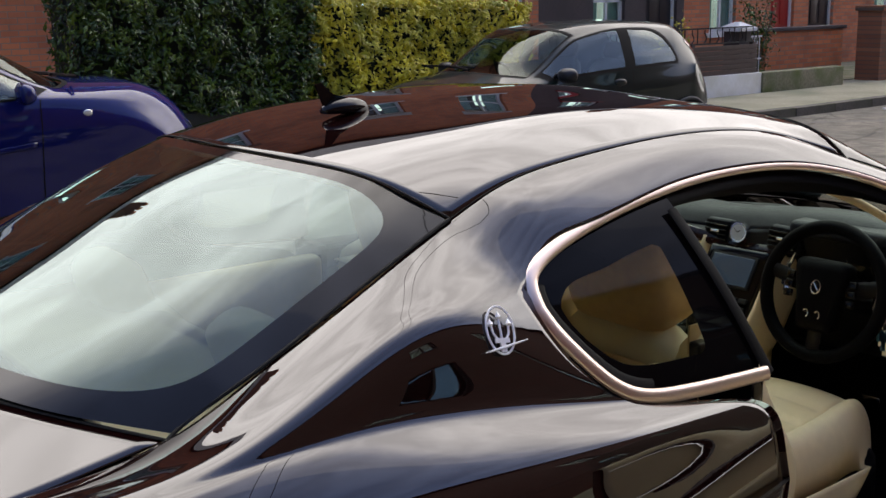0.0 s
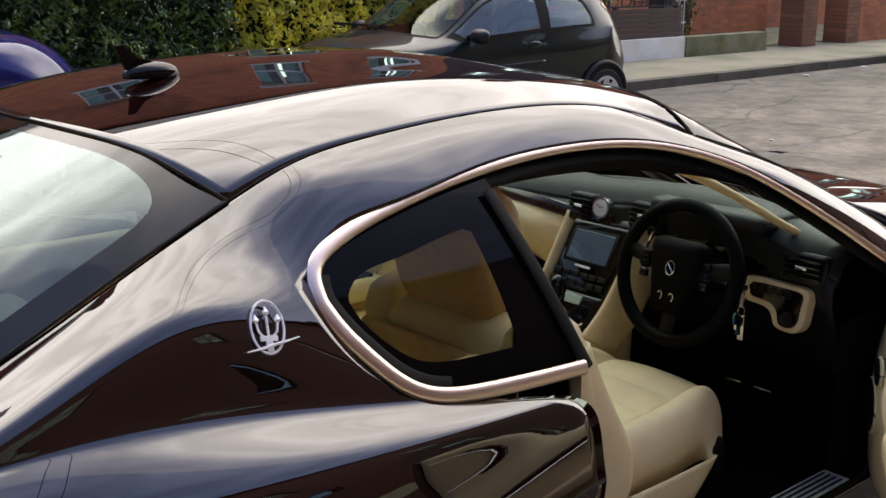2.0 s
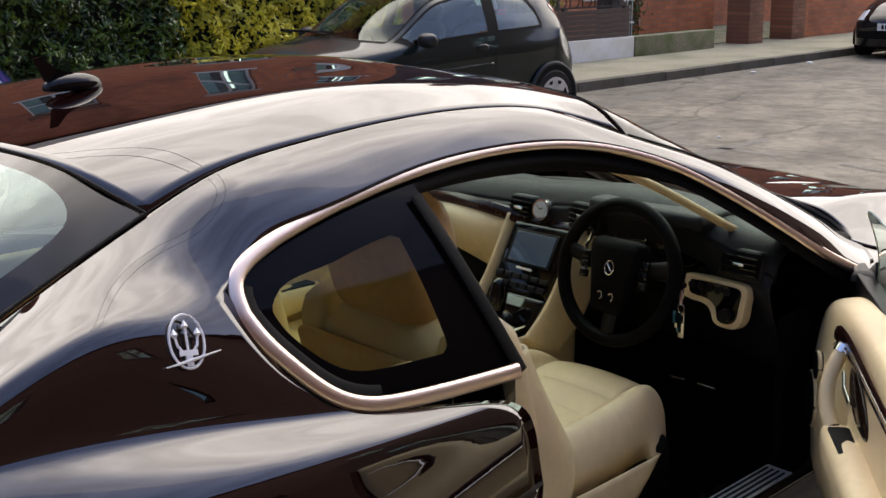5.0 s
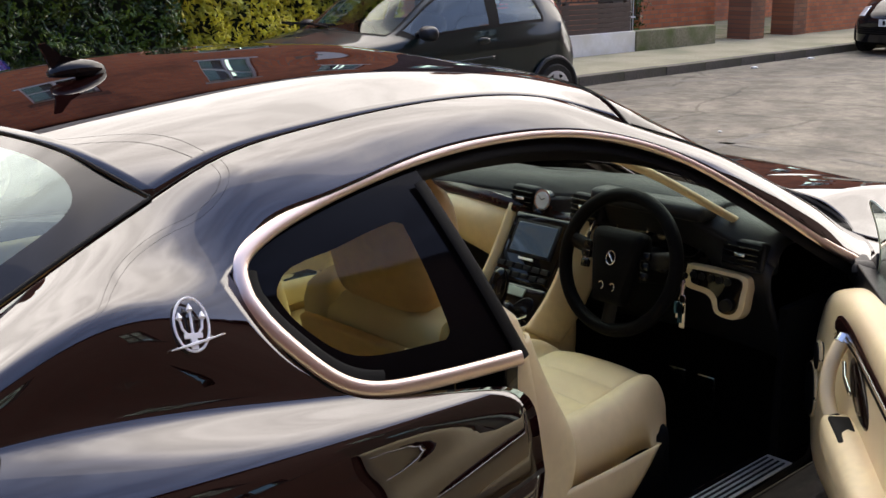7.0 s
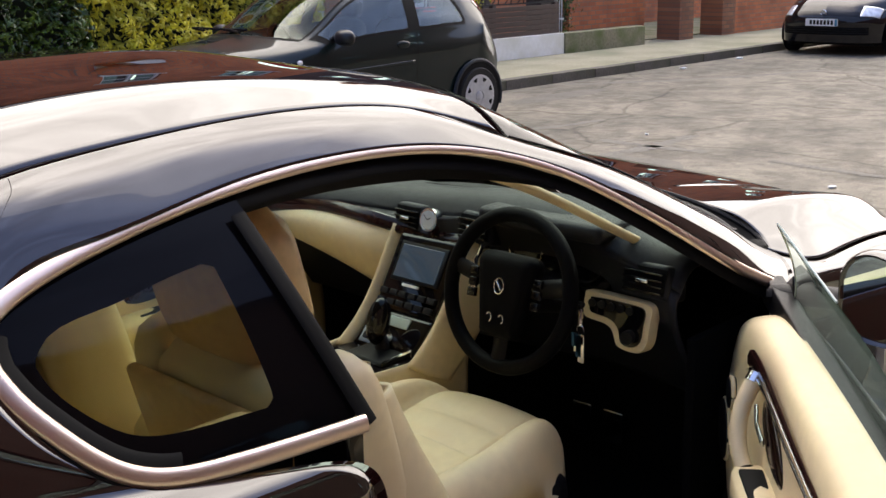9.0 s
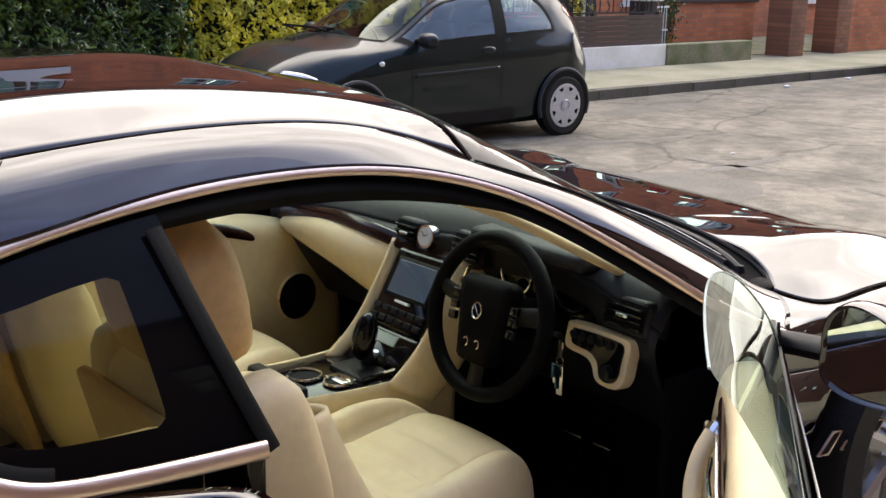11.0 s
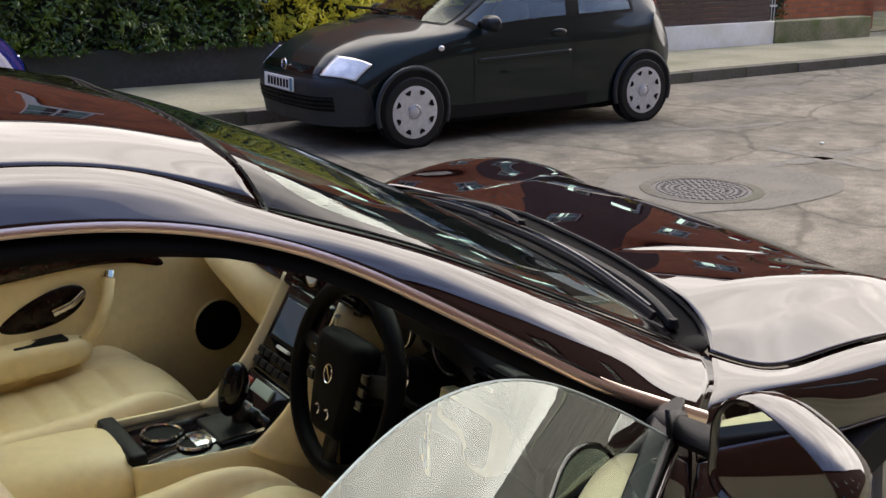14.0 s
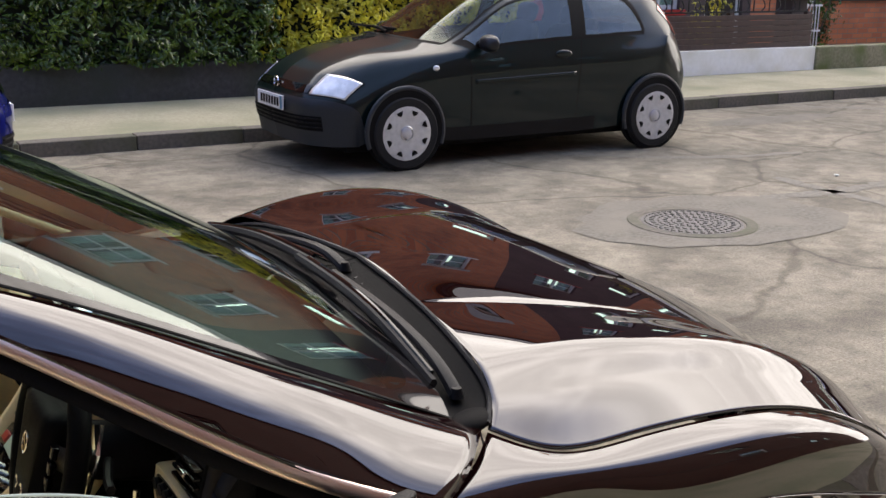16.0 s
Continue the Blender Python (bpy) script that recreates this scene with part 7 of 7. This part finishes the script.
def hatchback(m, paint, label, sx=1.0, sy=1.0, sz=1.0, glassy=None, bumper=None, details=True, front=1.0, lift=0.0):
    """A small parked car on the pose m: front axle over the origin, nose along x."""
    root = thing("hatchback", label, "car", m, group="cars parked across the street")
    net = HATCH.copy() * np.array((sx, sy, sz))
    net[:, :, 0] = np.where(net[:, :, 0] > -0.6, -0.6 + (net[:, :, 0] + 0.6) * front, net[:, :, 0])

    net[:, 6:9, 2] += lift * np.array((0.5, 1.0, 1.0))

    def surf(us, ss):
        rows = np.array([pchip(r, us) for r in net])
        return np.array([pchip(rows[:, i], ss) for i in range(len(us))])

    def quarter_front(u):
        return 2.16 + 0.66 * max(0.0, (3.62 - u) / 0.66) ** 1.6

    def opening(u, v, grow=0.0):
        """Whether a place of the body lies in a window."""
        return (4.18 - grow < u < 5.80 + grow and 2.14 - grow < v < 2.86 + grow) or (2.96 - grow < u < 3.95 + grow and quarter_front(u) - grow < v < 2.86 + grow) or (5.10 - grow < u < 5.95 + grow and v < 1.80 + grow) or (2.1 - grow < u < 2.85 + grow and v < 1.7 + grow)

    def skin(name, u0, u1, s0, s1, mat, nu, ns, lift, s, parent, label="", thick=0.0, grow=None):
        us = np.linspace(u0, u1, nu)
        rows = np.array([pchip(r, us) for r in net])
        across = [np.linspace(s0(u) if callable(s0) else s0, s1, ns) for u in us]
        g = np.array([pchip(rows[:, i], across[i]) for i in range(nu)])
        du, ds = np.gradient(g, axis=0), np.gradient(g, axis=1)
        n = np.cross(ds, du)
        n /= np.maximum(np.linalg.norm(n, axis=2, keepdims=True), 1e-9)
        c = np.array((-1.1 * sx, 0, 0.7))
        if np.sum(n * (g - c)) < 0:
            n = -n
        g = g + n * lift
        g[:, :, 1] *= s
        skip = None if grow is None else lambda i, j: opening((us[i] + us[i + 1]) / 2, (across[i][j] + across[i][j + 1]) / 2, grow)
        return sheet(name, g, mat, parent, (-1.1 * sx, 0, 0.6), thick, label=label, skip=skip)

    def pane(*a):
        skin(*a).visible_shadow = False

    glassy = glassy or GLASS_DARK
    bumper = bumper or paint
    for s in (-1, 1):
        skin("body", 0, 8.75, 0, 5, paint, 240, 126, 0, s, root, grow=0.03)
        skin("front_bumper", 8.75, 10, 0, 5, bumper, 24, 46, 0.008, s, root)
        pane("side_window", 4.17, 5.81, 2.13, 2.87, glassy, 24, 10, 0.0, s, root, "clear door window")
        pane("side_window", 2.96, 3.96, quarter_front, 2.87, glassy, 20, 10, 0.0, s, root, "clear quarter window")
        pane("windscreen", 5.09, 5.96, 0, 1.81, SCREEN_DARK, 24, 24, 0.0, s, root, "raked windscreen")
        pane("rear_window", 2.09, 2.86, 0, 1.71, glassy, 16, 16, 0.0, s, root)
        skin("window_surround", 2.88, 5.92, lambda u: 2.06 + 0.76 * max(0.0, (3.60 - u) / 0.72) ** 1.6, 2.94, SEAL, 143, 60, 0.002, s, root, grow=0.0)
        skin("windscreen_surround", 5.03, 6.02, 0, 1.87, SEAL, 60, 60, 0.002, s, root, grow=0.0)
        if details:
            skin("headlight", 7.90, 8.62, 1.42, 3.02, LAMP_CLEAR, 14, 14, 0.008, s, root, "clear glass headlight", 0.006)
            skin("headlight_rim", 7.87, 8.65, 1.38, 3.08, SEAL, 14, 14, 0.003, s, root)
        skin("grille", 8.35, 8.60, 0, 1.35, GLOSS, 6, 16, 0.006, s, root, "dark grille slot")
        skin("lower_grille", 9.25, 9.62, 0, 2.1, SEAL, 8, 20, 0.011, s, root)
        for k in range(3):
            skin("grille_bar", 9.30 + k * 0.11, 9.33 + k * 0.11, 0, 2.05, BLACK, 3, 20, 0.018, s, root, "", 0.006)
        skin("tail_light", 1.9, 2.6, 1.95, 2.30, LAMP_RED, 10, 8, 0.006, s, root, "red tail light")
        for u0 in (5.96, 4.02):
            skin("door_gap", u0, u0 + 0.015, 2.98, 4.95, SEAL, 3, 20, 0.0015, s, root)
        skin("rubbing_strip", 4.1, 5.9, 4.08, 4.16, paint, 30, 4, 0.006, s, root, "", 0.004)
        skin("sill_strip", 3.6, 6.6, 4.80, 5.0, BLACK, 30, 4, 0.003, s, root)
        # wheels, arches
        for ax in (0.0, -2.49 * sx):
            r = 0.292
            yy = s * 0.735 * sy
            # near-black disc, proud of the body, stands in for the shaded wheel well
            part("arch_shade_disc", disc(bmesh.new(), r * 1.10, s * 0.80 * sy, s * 0.836 * sy, 40, Matrix.Translation((ax, 0, r + 0.015))), SEAL, root)
            arc = [(ax + r * 1.15 * math.cos(a), s * 0.825 * sy, r + 0.015 + r * 1.15 * math.sin(a)) for a in np.linspace(-0.35, math.pi + 0.35, 30)]
            part("arch_lip", tube(arc, 0.020, 8, 0.9, up=(0, 1, 0)), bumper, root, smooth=True)
            w = 0.165
            tyre = part("wheel", lathe([(r * 0.64, -w / 2), (r * 0.92, -w / 2), (r, -w * 0.36), (r, w * 0.36), (r * 0.92, w / 2), (r * 0.64, w / 2), (r * 0.64, -w / 2)], 44), RUBBER, root, smooth=True)
            tyre.location = (ax, s * (0.836 * sy - w / 2 + 0.012), r)
            part("hubcap", lathe([(0.0, s * w * 0.50), (r * 0.12, s * w * 0.50), (r * 0.15, s * w * 0.46), (r * 0.67, s * w * 0.52), (r * 0.725, s * w * 0.50), (r * 0.735, s * w * 0.30)], 40), CAP, tyre, "silver plastic hubcap", smooth=True)
            for k in range(8):
                a = 2 * math.pi * (k + 0.5) / 8
                bm = bmesh.new()
                tri = [(0.50, -0.02), (0.56, -0.13), (0.635, -0.155), (0.635, 0.155), (0.56, 0.13), (0.50, 0.02)]
                for yy in (s * w * 0.44, s * w * 0.535):
                    bm.faces.new([bm.verts.new((r * q * math.cos(a + g), yy, r * q * math.sin(a + g))) for q, g in tri])
                bm.verts.ensure_lookup_table()
                for q in range(6):
                    bm.faces.new((bm.verts[q], bm.verts[(q + 1) % 6], bm.verts[6 + (q + 1) % 6], bm.verts[6 + q]))
                bmesh.ops.recalc_face_normals(bm, faces=bm.faces)
                part("cap_slot", bm, SEAL, tyre)
            part("cap_ring", tube([(r * 0.19 * math.cos(a), s * w * 0.50, r * 0.19 * math.sin(a)) for a in np.linspace(0, 6.28, 24)[:-1]], 0.004, 5, closed=True), ALLOY, tyre)
        # mirror, handle, side repeater
        mx, my, mz = surf(np.array([5.72]), np.array([2.92]))[0, 0]
        bm = bmesh.new()
        bmesh.ops.create_uvsphere(bm, u_segments=20, v_segments=14, radius=1)
        for v in bm.verts:
            x, y, z = v.co
            v.co = Vector((mx + (0.075 if x > 0 else 0.035) * x, s * (my + 0.125) + 0.115 * math.copysign(abs(y) ** 0.8, y), mz + 0.045 + 0.068 * math.copysign(abs(z) ** 0.8, z)))
        part("door_mirror", bm, MIRROR_SHELL if details else paint, root, "door mirror", smooth=True)
        part("mirror_foot", tube([(mx + 0.02, s * (my - 0.02), mz + 0.03), (mx + 0.01, s * (my + 0.06), mz + 0.05)], 0.028, 8), BLACK, root, smooth=True)
        hx, hy, hz = surf(np.array([4.35]), np.array([3.42]))[0, 0]
        bm = bmesh.new()
        bmesh.ops.create_uvsphere(bm, u_segments=20, v_segments=10, radius=1)
        for v in bm.verts:
            v.co = Vector((hx + 0.085 * v.co.x, s * (hy + 0.004) + 0.014 * v.co.y, hz + 0.034 * v.co.z))
        part("door_handle", bm, paint, root, smooth=True)
        rx, ry, rz = surf(np.array([6.55]), np.array([3.55]))[0, 0]
        bm = bmesh.new()
        bmesh.ops.create_uvsphere(bm, u_segments=16, v_segments=8, radius=1)
        for v in bm.verts:
            v.co = Vector((rx + 0.030 * v.co.x, s * (ry + 0.004) + 0.010 * v.co.y, rz + 0.022 * v.co.z))
        part("side_repeater", bm, LAMP_CLEAR, root, "clear side repeater", smooth=True)
    # plate with dark marks, badge, wipers
    px, _, pz = surf(np.array([9.0]), np.array([0.0]))[0, 0]
    plate = boxed("number_plate", PLATE, root, px + 0.006, px + 0.022, -0.26, 0.26, pz - 0.055, pz + 0.055, 0.003, "white number plate with dark marks")
    for k in range(7):
        boxed("plate_mark", SEAL, plate, px + 0.0225, px + 0.0245, -0.19 + k * 0.057, -0.152 + k * 0.057, pz - 0.033, pz + 0.033)
    boxed("plate_band", KEY_BLUE, plate, px + 0.0225, px + 0.0245, 0.215 - 0.0, 0.255, pz - 0.05, pz + 0.05)
    bx, _, bz = surf(np.array([8.45]), np.array([0.0]))[0, 0]
    part("emblem", tube([(bx + 0.018, 0.042 * math.cos(a), bz + 0.042 * math.sin(a)) for a in np.linspace(0, 6.28, 26)[:-1]], 0.007, 6, closed=True), BRIGHT, root, "round chrome emblem", smooth=True)
    boxed("emblem_bar", BRIGHT, root, bx + 0.012, bx + 0.022, -0.04, 0.04, bz - 0.006, bz + 0.006)
    for y0 in (-0.1, 0.45):
        g = surf(np.array([5.95, 5.90, 5.86]), np.array([0.0, 1.0]))
        part("wiper", tube([(g[0, 0, 0] + 0.02, -y0 - 0.05, g[0, 0, 2] + 0.02), (g[1, 0, 0] + 0.0, -y0 - 0.30, g[1, 0, 2] + 0.02), (g[2, 0, 0] - 0.02, -y0 - 0.50 if y0 < 0.3 else 0.02, g[2, 0, 2] + 0.01)], 0.012, 6), BLACK, root, smooth=True)
    # cabin: floor, dashboard, seats
    boxed("cabin_floor", CARPET, root, -2.75 * sx, -0.30 * sx, -0.68 * sy, 0.68 * sy, 0.30, 0.36)
    cushion("dashboard", CABIN, root, -0.78 * sx, -0.30 * sx, -0.66 * sy, 0.66 * sy, 0.62, 0.90 * sz, 0.01, label="dark grey dashboard")
    for y in (-0.34, 0.34):
        lean = Matrix.Translation((-1.72 * sx, y, 0.50)) @ Matrix.Rotation(radians(-16), 4, "Y")
        fs = cushion("front_seat", CABIN, root, -1.75 * sx, -1.22 * sx, y - 0.24, y + 0.24, 0.36, 0.56, 0.03, label="dark grey cloth seat")
        cushion("backrest", CABIN, fs, -0.06, 0.08, -0.23, 0.23, 0.0, 0.56, 0.02, m=lean)
        cushion("headrest", CABIN, fs, -0.05, 0.05, -0.12, 0.12, 0.58, 0.74, 0.01, m=lean)
        lean = Matrix.Translation((-2.45 * sx, y, 0.50)) @ Matrix.Rotation(radians(-18), 4, "Y")
        bs = cushion("rear_seat", CABIN, root, -2.50 * sx, -2.05 * sx, y - 0.33, y + 0.33, 0.36, 0.58, 0.03)
        cushion("backrest", CABIN, bs, -0.06, 0.07, -0.32, 0.32, 0.0, 0.46, 0.02, m=lean)
        cushion("headrest", CABIN, bs, -0.05, 0.04, -0.12, 0.12, 0.46, 0.58, 0.01, m=lean)
    part("steering_wheel", tube([(-0.98 * sx + 0.04 * math.sin(a), -0.34 + 0.18 * math.cos(a), 0.86 + 0.17 * math.sin(a)) for a in np.linspace(0, 2 * math.pi, 30)[:-1]], 0.016, 8, closed=True), BLACK, root, smooth=True)
    boxed("underbody", SEAL, root, -2.85 * sx, 0.45 * sx, -0.70, 0.70, 0.15, 0.34)
    return root


GLASS_DARK = glass("tinted_window_glass", (0.74, 0.82, 0.80), 0.13, 3.0)
CABIN = material("dark_grey_cloth", (0.030, 0.032, 0.035), 0.9, 0, 0.3, 60, 0.4, 300)
SCREEN_DARK = glass("tinted_windscreen_glass", (0.52, 0.60, 0.54), 0.05, 4.5)
LAMP_CLEAR = material("clear_lamp", (0.82, 0.84, 0.86), 0.22, 0.35, 0.2, 16, coat=1.0)
LAMP_RED = material("red_lamp", (0.35, 0.02, 0.02), 0.1, coat=1.0)
CAP = material("silver_plastic", (0.62, 0.62, 0.61), 0.35, 0.3, 0.1, 30)
MIRROR_SHELL = material("dark_mirror_shell", (0.012, 0.014, 0.016), 0.35)
PLATE = material("white_plate", (0.82, 0.82, 0.80), 0.3)
GREEN_CAR_PAINT = material("dark_green_black_paint", (0.0042, 0.0125, 0.0125), 0.36, 0.0, 0.2, 400, coat=0.7, spec=0.08)
GREEN_CAR_BUMPER = material("dark_grey_bumper", (0.014, 0.0195, 0.026), 0.5, 0, 0.12, 60)
BLUE_PAINT = material("deep_blue_paint", (0.006, 0.010, 0.10), 0.30, 0.1, 0.2, 400, coat=1.0, spec=0.0)
BLACK_CAR_PAINT = material("black_blue_paint", (0.006, 0.006, 0.008), 0.3, 0.0, 0.2, 400, coat=1.0, spec=0.0)
GREEN_CAR = pose(4.52, 5.92, 0, 0, 0, 180) @ Matrix.Scale(0.972, 4)
hatchback(GREEN_CAR, GREEN_CAR_PAINT, "dark green-black three-door hatchback parked by the kerb", bumper=GREEN_CAR_BUMPER)
hatchback(pose(1.14, 5.72, 0, 0, 0, 0), BLUE_PAINT, "deep blue hatchback parked by the hedge", sx=1.08, sy=1.08, sz=1.10, details=False, front=0.86, lift=0.13)
hatchback(pose(16.55, 5.85, 0, 0, 0, 180), BLACK_CAR_PAINT, "black hatchback parked further along the kerb", sx=1.05, sy=1.07, sz=1.02)
